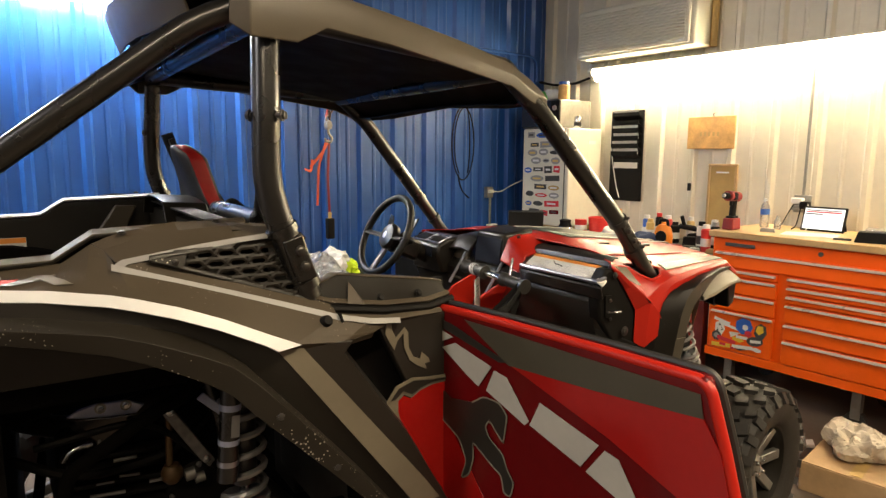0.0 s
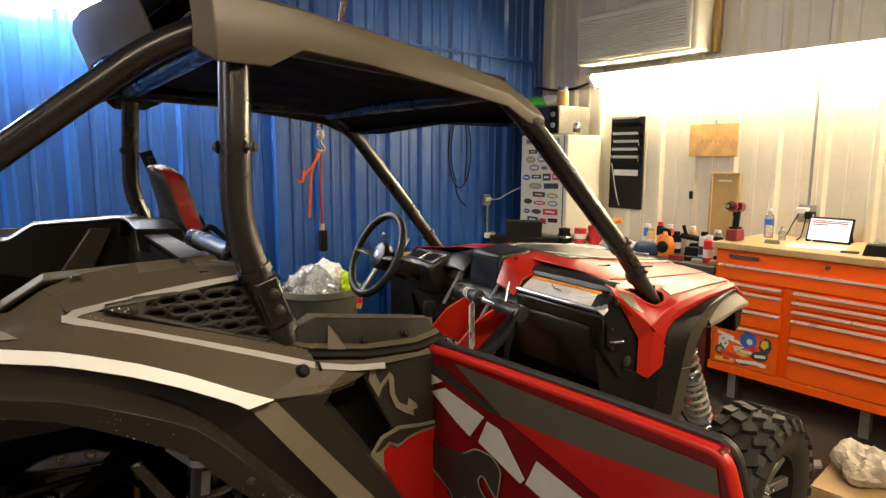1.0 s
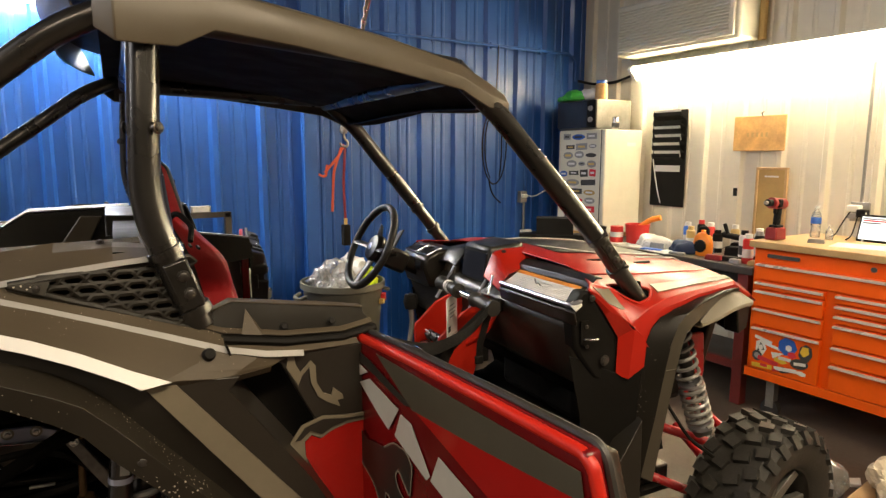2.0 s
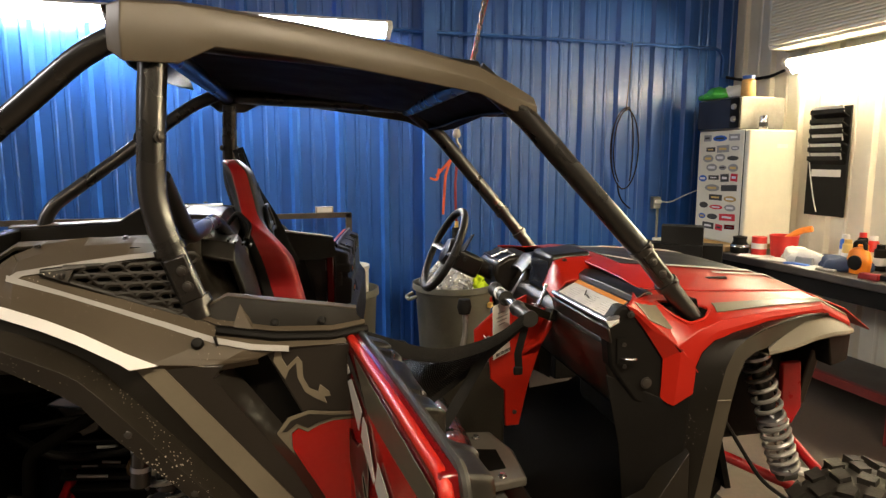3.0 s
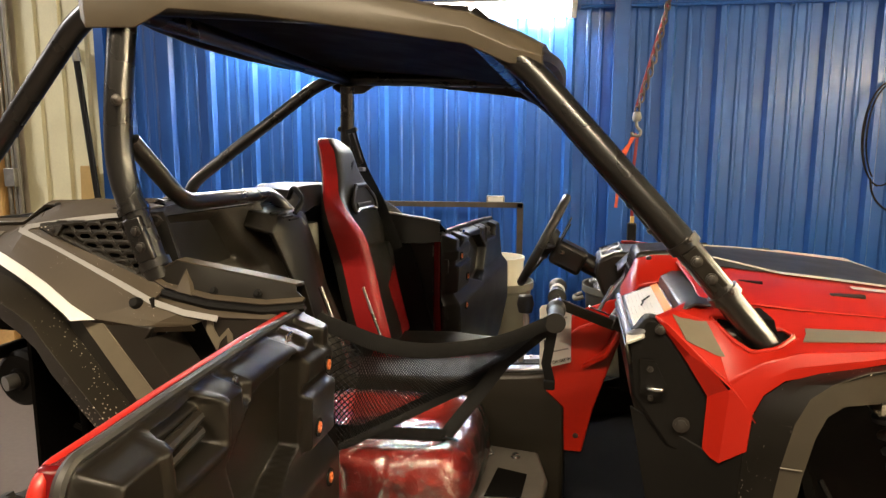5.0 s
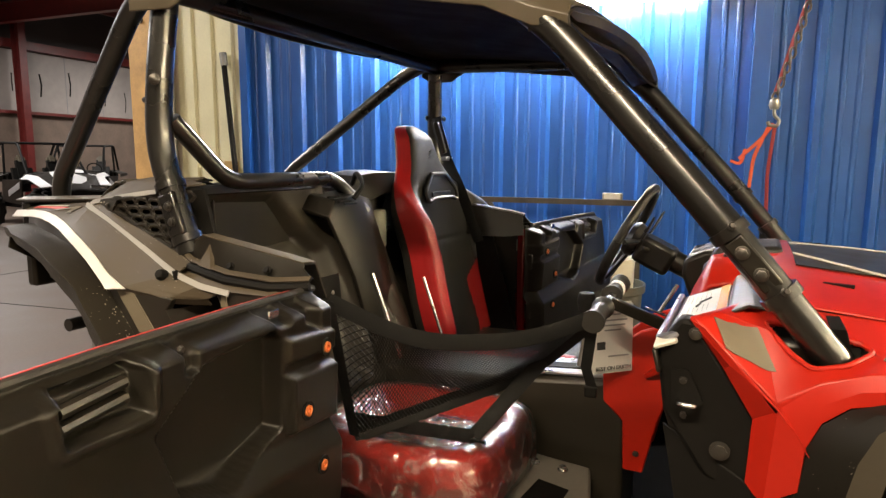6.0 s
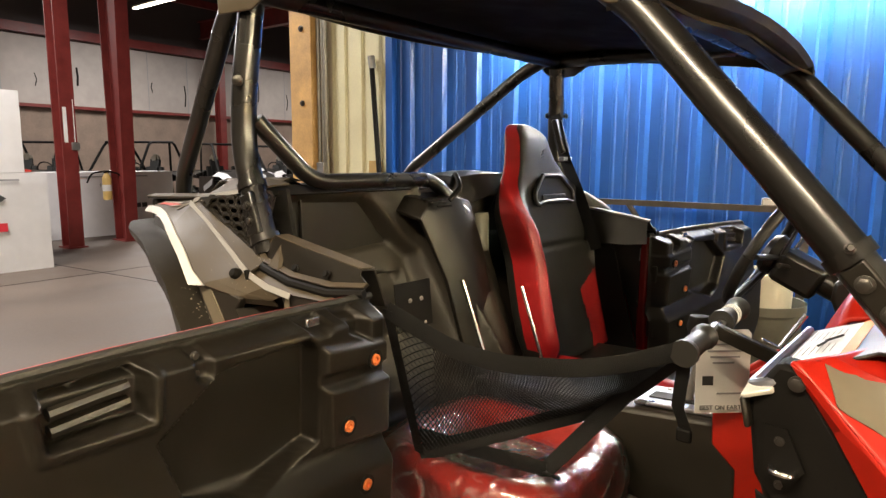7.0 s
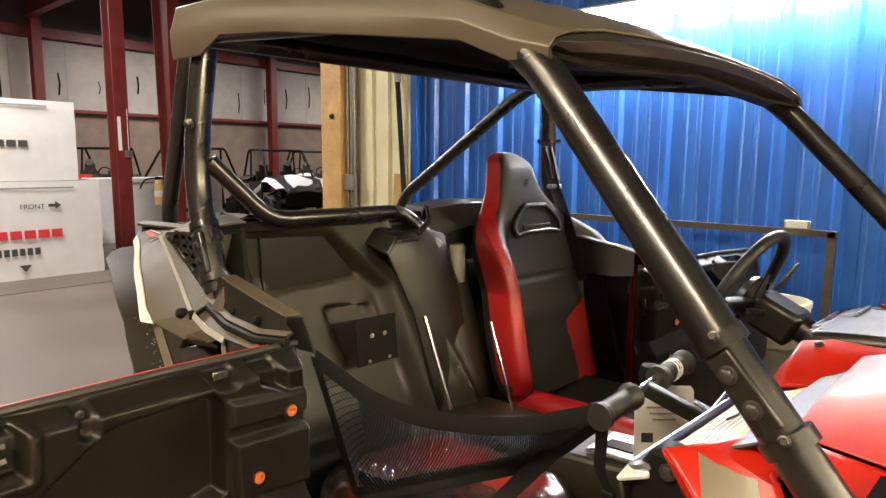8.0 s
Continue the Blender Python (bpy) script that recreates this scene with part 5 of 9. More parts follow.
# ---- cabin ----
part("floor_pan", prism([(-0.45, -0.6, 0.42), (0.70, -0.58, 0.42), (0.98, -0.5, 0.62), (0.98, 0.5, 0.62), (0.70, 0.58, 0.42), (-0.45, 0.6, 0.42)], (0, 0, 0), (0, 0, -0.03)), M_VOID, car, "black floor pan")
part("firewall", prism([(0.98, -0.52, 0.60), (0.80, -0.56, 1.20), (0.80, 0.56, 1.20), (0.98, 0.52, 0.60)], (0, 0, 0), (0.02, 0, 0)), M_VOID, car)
for s in (-1, 1):
    part("sill", sheet([[(x, s * 0.60, z + 0.10) for x, z in ((-0.42, 0.62), (-0.1, 0.50), (0.45, 0.50), (0.66, 0.58), (0.76, 0.72))], [(x, s * 0.655, z + 0.08) for x, z in ((-0.42, 0.62), (-0.1, 0.50), (0.45, 0.50), (0.66, 0.58), (0.76, 0.72))], [(x, s * 0.66, z - 0.06) for x, z in ((-0.42, 0.5), (-0.1, 0.44), (0.45, 0.44), (0.66, 0.50), (0.76, 0.6))], [(x, s * 0.58, z - 0.08) for x, z in ((-0.42, 0.5), (-0.1, 0.44), (0.45, 0.44), (0.66, 0.50), (0.76, 0.6))]], 0.006, s < 0), M_BLACK, car, "black door sill", 0.004)
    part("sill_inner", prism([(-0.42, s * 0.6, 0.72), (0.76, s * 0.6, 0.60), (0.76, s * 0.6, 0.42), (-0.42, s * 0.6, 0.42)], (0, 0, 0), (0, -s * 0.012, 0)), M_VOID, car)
    part("chassis_rail", box((0.15, s * 0.3, 0.37), (2.2, 0.05, 0.06)), M_TUBE, car, "black steel chassis rail", 0.008)
part("skid_plate", box((0.25, 0, 0.325), (2.0, 0.7, 0.02)), M_DEEP, car)

# moulded bulkhead behind the seats
upper_pan = [(-0.53, 1.325), (-0.32, 1.318), (-0.19, 1.215), (-0.47, 1.20)]
well = [(-0.33, 1.14), (-0.17, 1.13), (-0.15, 0.985), (-0.29, 0.985)]
bay = [(-0.56, 1.36), (-0.30, 1.35), (-0.12, 1.18), (-0.08, 0.80), (-0.50, 0.80)]
bay2 = [(0.56, 1.36), (0.34, 1.35), (0.22, 1.18), (0.20, 0.80), (0.50, 0.80)]


def bulk(v, z):
    h = 0.08 * step(0.20, 0.0, abs(v - 0.06)) * step(1.40, 1.30, z) + 0.05 * step(1.30, 0.75, z)
    h -= 0.045 * step(-0.02, 0.03, inside(bay, v, z)) + 0.045 * step(-0.02, 0.03, inside(bay2, v, z))
    h -= 0.03 * step(-0.003, 0.006, inside(well, v, z))
    h -= 0.014 * step(-0.004, 0.006, inside(upper_pan, v, z)) + 0.014 * step(-0.004, 0.006, inside([(-a, b) for a, b in upper_pan], v, z))
    h += 0.022 * step(0.02, 0.0, abs(v + 0.06 - 0.28 * (1.2 - z))) * step(0.7, 0.9, z)
    return h


rim = [(-0.63, 1.37), (-0.45, 1.385), (0.45, 1.385), (0.63, 1.37), (0.62, 0.60), (-0.62, 0.60)]
part("rear_bulkhead", relief(rim, bulk, -0.65, 0.65, 0.60, 1.39, 130, 84, lambda v, z, h: Vector((-0.53 + 0.13 * step(1.38, 0.7, z) + h, v, z))), M_TRIM, car, "moulded black bulkhead behind the seats", 0, 80)
part("bulkhead_top", sheet([[(-0.60, v, 1.39) for v in (-0.62, -0.3, 0, 0.3, 0.62)], [(-0.54, v, 1.388) for v in (-0.62, -0.3, 0, 0.3, 0.62)], [(-0.525, v, 1.368) for v in (-0.62, -0.3, 0, 0.3, 0.62)]], 0.005), M_DEEP, car)
part("well_plate", box((-0.402, -0.24, 1.06), (0.004, 0.14, 0.13), rot(0, -6, 0)), M_DEEP, car)
for v, z in ((-0.26, 1.075), (-0.215, 1.075), (-0.27, 1.005), (-0.20, 1.005)):
    part("well_screw", bolt((-0.397, v, z), (1, 0, 0), 0.005, 0.004), M_STEEL, car)
# air box humps and pads on top of the bulkhead
part("intake_cover", sheet([[(-0.62, v, z) for v, z in ((0.02, 1.35), (0.06, 1.405), (0.18, 1.415), (0.30, 1.415), (0.38, 1.405), (0.42, 1.35))], [(-0.50, v, z) for v, z in ((0.02, 1.34), (0.06, 1.398), (0.18, 1.408), (0.30, 1.408), (0.38, 1.398), (0.42, 1.34))], [(-0.46, v, z) for v, z in ((0.04, 1.20), (0.08, 1.32), (0.18, 1.34), (0.30, 1.34), (0.36, 1.32), (0.40, 1.20))]], 0.006), M_BLACK, car, "angular black intake cover", 0.004)
pad_rows = [[(-0.54, v, z) for v, z in ((-0.17, 1.30), (-0.14, 1.335), (-0.02, 1.345), (0.04, 1.335), (0.06, 1.29))], [(-0.455, v, z) for v, z in ((-0.16, 1.28), (-0.13, 1.325), (-0.02, 1.335), (0.045, 1.32), (0.065, 1.27))], [(-0.41, v, z) for v, z in ((-0.10, 1.10), (-0.08, 1.17), (0.0, 1.20), (0.06, 1.17), (0.08, 1.10))], [(-0.35, v, z) for v, z in ((-0.06, 0.82), (-0.03, 0.86), (0.03, 0.86), (0.08, 0.85), (0.10, 0.82))]]
part("side_pad", sheet(pad_rows, 0.02), M_SATIN, car, "black centre pad between the seats", 0.004)
for k in range(4):
    part("pad_slot", box((-0.455 + 0.02 * k, -0.12, 1.345 - 0.006 * k), (0.006, 0.06, 0.006), rot(0, 12, 0)), M_DEEP, car)
part("cup_pocket", lathe([(0.0, 0.12), (0.032, 0.12), (0.036, 0.11), (0.036, 0.0), (0.0, 0.0)], Matrix.Translation((-0.46, 0.12, 1.17)), 20), M_CAN, car, "pale reservoir behind the seat")
# seat belt parts: bright stalks, webbing, retractors
part("belt_stalk", tube([(-0.30, -0.155, 1.13), (-0.22, -0.13, 0.88)], 0.007, 8), M_CHROME, car, "bright steel belt stalk")
part("belt_stalk", tube([(-0.24, 0.05, 1.09), (-0.14, 0.06, 0.80)], 0.005, 8), M_CHROME, car, "bright steel belt stalk")
for s in (1,):
    rig = part("belt_retractor", box((-0.53, s * 0.60, 1.13), (0.06, 0.05, 0.08)), M_BLACK, car, "", 0.008)
    part("belt_webbing", tube([(-0.495, s * 0.635, 1.625), (-0.47, s * 0.625, 1.55), (-0.435, s * 0.615, 1.46), (-0.36, s * 0.60, 1.33), (-0.28, s * 0.59, 1.14)], 0.022, 8, 0.03, 0.08, (0, 1, 0)), M_STRAP, car, "black seat belt webbing")
    ring = part("belt_guide", box((-0.462, s * 0.625, 1.545), (0.02, 0.05, 0.13), rot(0, -19, 0)), M_BLACK, car, "black belt guide", 0.004)
    part("belt_guide_clip", box((-0.433, s * 0.614, 1.462), (0.024, 0.06, 0.016)), M_ALU, car, "", 0.003)
part("coiled_hose", tube([(-0.47, 0.0, 1.38), (-0.44, -0.02, 1.42), (-0.40, -0.04, 1.38), (-0.41, -0.08, 1.34)], 0.008, 8, 0.02), M_DEEP, car)


# ---- seats ----
def backrest(v0):
    """A bucket backrest: outline by height, drawn as a lofted cushion with raised side bolsters."""
    zs = [0.78, 0.83, 0.90, 0.98, 1.06, 1.14, 1.20, 1.25, 1.29, 1.33, 1.37, 1.41, 1.45, 1.50, 1.535, 1.562, 1.583]
    half = [0.23, 0.27, 0.288, 0.29, 0.284, 0.276, 0.284, 0.290, 0.286, 0.262, 0.216, 0.166, 0.130, 0.108, 0.098, 0.078, 0.02]
    cols = [-1.0, -0.97, -0.9, -0.8, -0.66, -0.58, -0.4, -0.2, 0, 0.2, 0.4, 0.58, 0.66, 0.8, 0.9, 0.97, 1.0]

    def base(z):
        return -0.475 + 0.25 * (1.58 - z)

    def bulge(c, z):
        b = 0.095 * step(0.55, 0.88, abs(c)) * step(1.40, 1.22, z) * step(0.74, 0.9, z) + 0.012 * step(1.2, 1.45, z) - 0.035 * step(1.53, 1.59, z) - 0.03 * step(0.8, 1.0, abs(c)) * step(1.3, 1.42, z)
        edge = 1 - abs(c) ** 6
        return b + 0.03 * edge - 0.012 * step(0.010, 0.0, abs(abs(c) - 0.62)) * step(1.4, 1.2, z) - 0.008 * step(0.012, 0.0, abs(z - 1.165)) * step(0.6, 0.55, abs(c))

    knots = list(zip(zs, half))
    zs = [zs[0] + (zs[-1] - zs[0]) * k / 130 for k in range(131)]
    zs[-3:] = [1.572, 1.579, 1.583]
    half = []
    for z in zs:
        for (z0, w0), (z1, w1) in zip(knots, knots[1:]):
            if z0 <= z <= z1 + 1e-9:
                half.append(w0 + (w1 - w0) * (z - z0) / (z1 - z0))
                break
    cols = [k / 46 * 0.6 + 0.4 * math.sin(math.pi / 2 * k / 46) for k in range(-46, 47)]

    def across(c, z, w):
        """The headrest leans inboard; the outboard shoulder is fuller."""
        return v0 - 0.045 * step(1.30, 1.48, z) + w * c + ((0.055 * step(1.38, 1.26, z) + 0.045 * step(1.14, 0.95, z)) * c if c > 0 else 0.0)

    front = [[Vector((base(z) + bulge(c, z), across(c, z, w), z)) for c in cols] for z, w in zip(zs, half)]
    back = [[Vector((base(z) - 0.055 + 0.03 * abs(c) ** 3, across(c * 0.985, z, w), z)) for c in cols] for z, w in zip(zs, half)]
    bm = bmesh.new()
    F = [[bm.verts.new(p) for p in r] for r in front]
    B = [[bm.verts.new(p) for p in r] for r in back]
    n, m = len(zs), len(cols)

    def colour(i, j):
        z, c = (zs[i] + zs[i + 1]) / 2, (cols[j] + cols[j + 1]) / 2
        if c < -0.84 + 0.24 * step(1.12, 0.92, z) and z > 0.8:
            return 1
        if z < 1.13 and c > max(0.20 + 0.5 * (1.0 - z), 0.20 + 6.2 * (z - 1.0)):
            return 1
        return 0

    for i in range(n - 1):
        for j in range(m - 1):
            f = bm.faces.new((F[i][j], F[i][j + 1], F[i + 1][j + 1], F[i + 1][j]))
            f.material_index = colour(i, j)
            bm.faces.new((B[i + 1][j], B[i + 1][j + 1], B[i][j + 1], B[i][j]))
        f = bm.faces.new((F[i][0], F[i + 1][0], B[i + 1][0], B[i][0]))
        f.material_index = 1 if zs[i] > 0.86 else 0
        bm.faces.new((F[i][-1], B[i][-1], B[i + 1][-1], F[i + 1][-1]))
    for j in range(m - 1):
        bm.faces.new((F[0][j], B[0][j], B[0][j + 1], F[0][j + 1]))
        bm.faces.new((F[-1][j], F[-1][j + 1], B[-1][j + 1], B[-1][j]))
    return bm, base


drv = part("driver_seat", box((0.0, 0.40, 0.66), (0.42, 0.40, 0.10)), M_DEEP, car, "red and black bucket seat", 0.02)
bm, seat_base = backrest(0.44)
rest = part("backrest", bm, [M_LEATHER, M_REDVINYL], drv, "black vinyl backrest with red bolsters", 0, 70)
mod = rest.modifiers.new("soft", "SMOOTH")
mod.factor, mod.iterations = 0.5, 8
# harness window in the backrest with its moulded frame
win = [(-0.055, 1.405), (0.055, 1.405), (0.128, 1.345), (0.118, 1.305), (0.075, 1.318), (-0.075, 1.318), (-0.118, 1.305), (-0.128, 1.345)]
part("harness_window", prism([(seat_base(z) + 0.046, 0.427 + v, z) for v, z in win], (0, 0, 0), (0.004, 0, 0)), M_DEEP, drv)
bm = bmesh.new()
add_tube(bm, rounded([(seat_base(z) + 0.052, 0.427 + v, z) for v, z in win + win[:2]], 0.02), 0.008, 8)
part("window_rim", bm, M_BLACK, drv, "black moulded rim of the harness window")
part("window_back", box((seat_base(1.335) + 0.052, 0.42, 1.333), (0.008, 0.15, 0.018)), M_LEATHER, drv, "", 0.003)
for k in range(5):
    part("embossed_bar", box((seat_base(1.48) + 0.045 , 0.40 + 0.004 * k, 1.446 + 0.011 * k), (0.004, 0.03 - 0.003 * k, 0.004), rot(20, 0, 0)), M_DEEP, drv)
cush = [[(0.22, 0.21, 0.70), (0.24, 0.30, 0.73), (0.24, 0.42, 0.73), (0.24, 0.54, 0.73), (0.22, 0.63, 0.70)], [(0.16, 0.19, 0.76), (0.17, 0.27, 0.80), (0.17, 0.42, 0.785), (0.17, 0.57, 0.80), (0.16, 0.65, 0.76)], [(-0.05, 0.18, 0.77), (-0.05, 0.26, 0.81), (-0.05, 0.42, 0.775), (-0.05, 0.58, 0.81), (-0.05, 0.66, 0.77)], [(-0.28, 0.18, 0.76), (-0.28, 0.26, 0.80), (-0.28, 0.42, 0.775), (-0.28, 0.58, 0.80), (-0.28, 0.66, 0.76)]]
part("seat_cushion", sheet(cush, 0.09), [M_LEATHER], drv, "black and red seat cushion", 0.01)
part("cushion_bolster", tube([(0.20, 0.245, 0.80), (-0.05, 0.235, 0.812), (-0.27, 0.235, 0.80)], 0.04, 12), M_REDVINYL, drv, "red side bolster")

pas = part("passenger_seat", box((-0.04, -0.36, 0.60), (0.44, 0.42, 0.07)), M_DEEP, car, "red seat cushion in clear plastic wrap, backrest taken off", 0.02)


def cushion_point(r, a, grow=0.0):
    """A point of the cushion's skin: r from its middle (0) over the rim (0.8) to its foot (1.35), a round it."""
    c, q = math.cos(a), math.sin(a)
    k = (abs(c) ** 4.5 + abs(q) ** 4.5) ** (-1 / 4.5)
    flat = min(r, 1.0)
    z = 0.768 + 0.045 * step(0.48, 0.80, flat) * (1.0 + 0.35 * max(0.0, c) * step(0.3, 0.8, abs(q)))
    z -= 0.055 * (1 - math.sqrt(max(0.0, 1 - max(0.0, (flat - 0.8) / 0.2) ** 2)))
    z -= 0.10 * max(0.0, r - 1.0) / 0.35
    tuck = 1.0 + 0.03 * math.sin(math.pi * max(0.0, r - 1.0) / 0.35) - 0.05 * max(0.0, r - 1.2) / 0.15
    return Vector((-0.045 + (0.25 + grow) * flat * tuck * k * c, -0.325 + (0.222 + grow) * flat * tuck * k * q, z + grow * (0.8 if r < 0.95 else 0.2)))


RADII = [0.0, 0.12, 0.24, 0.36, 0.46, 0.52, 0.58, 0.63, 0.68, 0.72, 0.76, 0.80, 0.84, 0.88, 0.92, 0.95, 0.975, 1.0, 1.08, 1.16, 1.24, 1.35]
bm = bmesh.new()
rings = [[bm.verts.new(cushion_point(max(r, 0.004), 2 * math.pi * k / 64)) for k in range(64)] for r in RADII]
for n, (p, q) in enumerate(zip(rings, rings[1:])):
    for k in range(64):
        f = bm.faces.new((p[k], p[(k + 1) % 64], q[(k + 1) % 64], q[k]))
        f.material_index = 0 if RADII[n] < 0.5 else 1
bm.faces.new(rings[0][::-1])
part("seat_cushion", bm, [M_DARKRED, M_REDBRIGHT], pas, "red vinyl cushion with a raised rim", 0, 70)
bm = bmesh.new()
rings = []
for n in range(56):
    r = 0.004 + 1.33 * n / 55
    line = []
    for k in range(150):
        a = 2 * math.pi * k / 150
        p = cushion_point(r, a, 0.010)
        crease = abs(noise.noise(p * 11)) + 0.6 * abs(noise.noise(p * 26)) + 0.35 * abs(noise.noise(p * 60))
        out = p - Vector((-0.045, -0.325, 0.70))
        line.append(bm.verts.new(p + out.normalized() * 0.009 * (0.55 - crease)))
    rings.append(line)
for p, q in zip(rings, rings[1:]):
    for k in range(150):
        bm.faces.new((p[k], p[(k + 1) % 150], q[(k + 1) % 150], q[k]))
part("plastic_wrap", bm, M_FILM, pas, "crinkled clear plastic wrap", 0, 35)
for y in (-0.56, -0.18):
    part("seat_rail", box((0.0, y, 0.60), (0.50, 0.03, 0.03)), M_STEEL, pas, "steel seat rail", 0.003)
part("seat_bracket", box((0.26, -0.45, 0.61), (0.10, 0.13, 0.05)), M_STEEL, pas, "pressed steel seat bracket", 0.01)
for p in ((0.27, -0.40, 0.636), (0.27, -0.52, 0.636), (0.30, -0.35, 0.62)):
    part("seat_bolt", bolt(p, (0, 0, 1), 0.009, 0.008), M_CHROME, pas)
tray = part("seat_tray", prism([(0.19, -0.50, 0.65), (0.37, -0.47, 0.65), (0.385, -0.30, 0.65), (0.35, -0.15, 0.65), (0.19, -0.13, 0.65)], (0, 0, 0), (0, 0, 0.03)), M_TRAY, pas, "pressed grey seat base plate", 0.008)
part("tray_slot", prism([(0.235, -0.42, 0.681), (0.325, -0.41, 0.681), (0.33, -0.29, 0.681), (0.25, -0.27, 0.681)], (0, 0, 0), (0, 0, 0.002)), M_VOID, tray)
for p in ((0.29, -0.196, 0.68), (0.30, -0.455, 0.68), (0.215, -0.19, 0.68)):
    part("tray_bolt", bolt(p, (0, 0, 1), 0.010, 0.010), M_CHROME, tray)
part("seat_pedestal", box((0.02, -0.37, 0.52), (0.5, 0.36, 0.20)), M_DEEP, car, "", 0.02)
part("seat_pedestal", box((0.0, 0.41, 0.52), (0.5, 0.36, 0.20)), M_DEEP, car, "", 0.02)
part("storage_lid", box((0.33, -0.44, 0.56), (0.16, 0.26, 0.04)), M_BLACK, car, "ribbed black tray in front of the seat", 0.012)

# ---- centre console ----
con = part("centre_console", prism([(-0.30, -0.10, 0.84), (0.05, -0.10, 0.86), (0.42, -0.10, 0.90), (0.42, -0.10, 0.46), (-0.30, -0.10, 0.46)], (0, 0, 0), (0, 0.20, 0)), M_TRIM, car, "black centre console", 0.012)
part("shift_gate", box((0.28, -0.01, 0.892), (0.22, 0.13, 0.012), rot(0, -5, 0)), M_ALU, con, "silver shift gate plate", 0.004)
part("gate_slot", box((0.28, -0.02, 0.899), (0.17, 0.045, 0.004), rot(0, -5, 0)), M_DEEP, con)
for k in range(5):
    part("gate_mark", box((0.22 + 0.03 * k, 0.03, 0.897 + 0.0025 * k), (0.01, 0.012, 0.004), rot(0, -5, 0)), M_WHITE, con)
part("shift_lever", tube([(0.28, -0.02, 0.89), (0.30, -0.02, 1.0), (0.295, -0.02, 1.06)], 0.009, 10, 0.03), M_STEEL, con)
part("shift_knob", lathe([(0.0, 0.0), (0.02, 0.005), (0.026, 0.03), (0.02, 0.055), (0.0, 0.06)], Matrix.Translation((0.294, -0.02, 1.05)), 16), M_DEEP, con)
for k in range(3):
    part("console_switch", box((0.40, -0.06 + 0.05 * k, 0.93), (0.03, 0.035, 0.03), rot(0, -30, 0)), M_BLACK, con, "", 0.004)
    part("switch_face", box((0.389, -0.06 + 0.05 * k, 0.944), (0.004, 0.026, 0.018), rot(0, -30, 0)), M_WHITE, con)
leg = [(0.60, 1.10), (0.555, 0.98), (0.50, 0.81), (0.47, 0.67), (0.42, 0.67), (0.415, 0.80), (0.365, 0.845), (0.36, 0.96), (0.45, 1.04)]
for s in (-1, 1):
    part("console_cheek", prism([(x, s * 0.105, z) for x, z in leg], (0, 0, 0), (0, -s * 0.012, 0)), M_RED, car, "glossy red console side panel", 0.004)
    part("cheek_screw", bolt((0.452, s * 0.106, 0.72), (0, s, 0), 0.006, 0.004), M_BOLT, car)

# ---- dashboard ----
sec = [(0.60, 0.90), (0.56, 1.02), (0.56, 1.09), (0.585, 1.115), (0.70, 1.155), (0.74, 1.175), (0.80, 1.175), (0.80, 0.90)]
part("dash_body", prism([(x, -0.56, z) for x, z in sec], (0, 0, 0), (0, 1.13, 0)), M_BLACK, car, "moulded black dashboard", 0.012)
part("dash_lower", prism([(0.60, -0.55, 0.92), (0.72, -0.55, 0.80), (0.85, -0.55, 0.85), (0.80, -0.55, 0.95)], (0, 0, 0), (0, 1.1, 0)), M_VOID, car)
# glovebox lid with its warning label
G = lambda a, b, h=0.0: Vector((0.568 + 0.095 * b - 0.30 * h, -0.56 + 0.43 * a + 0.04 * b, 1.135 + 0.032 * b + h))
lid = part("glovebox_lid", prism([G(-0.03, -0.12), G(0.88, -0.12), G(0.90, 0.5), G(0.88, 1.12), G(0.2, 1.16), G(-0.03, 0.9)], (0, 0, 0), (-0.008, 0, 0.02)), M_BLACK, car, "black glovebox lid", 0.006)
part("lid_lip", prism([G(-0.06, -0.2), G(0.86, -0.2), G(0.86, -0.12), G(-0.06, -0.12)], (0, 0, -0.03), (-0.01, 0, 0.012)), M_BLACK, lid, "glossy black lower lip of the lid", 0.004)
LB = lambda a, b, k: G(a, b) + Vector((-0.0084, 0, 0.0206)) + Vector((-0.0008, 0, 0.0018)) * k
part("warning_label", prism([LB(0.06, 0.04, 0), LB(0.83, 0.04, 0), LB(0.83, 0.92, 0), LB(0.06, 0.92, 0)], (0, 0, 0), (-0.0004, 0, 0.001)), M_LABEL, lid, "white warning label with an orange header")
part("label_header", prism([LB(0.06, 0.74, 1), LB(0.83, 0.74, 1), LB(0.83, 0.92, 1), LB(0.06, 0.92, 1)], (0, 0, 0), (-0.0004, 0, 0.001)), M_ORANGELBL, lid)
for r in range(6):
    for c0, c1 in ((0.09, 0.27), (0.33, 0.50), (0.58, 0.76)):
        part("label_line", prism([LB(c0, 0.10 + 0.09 * r, 1), LB(c1 - 0.02 * (r % 3), 0.10 + 0.09 * r, 1), LB(c1 - 0.02 * (r % 3), 0.105 + 0.09 * r, 1), LB(c0, 0.105 + 0.09 * r, 1)], (0, 0, 0), (-0.0003, 0, 0.0006)), M_GREYINK, lid)
part("label_scribble", tube([LB(0.42, 0.35, 3), LB(0.47, 0.42, 3), LB(0.50, 0.40, 3), LB(0.55, 0.60, 3)], 0.002, 5), M_INK, lid)
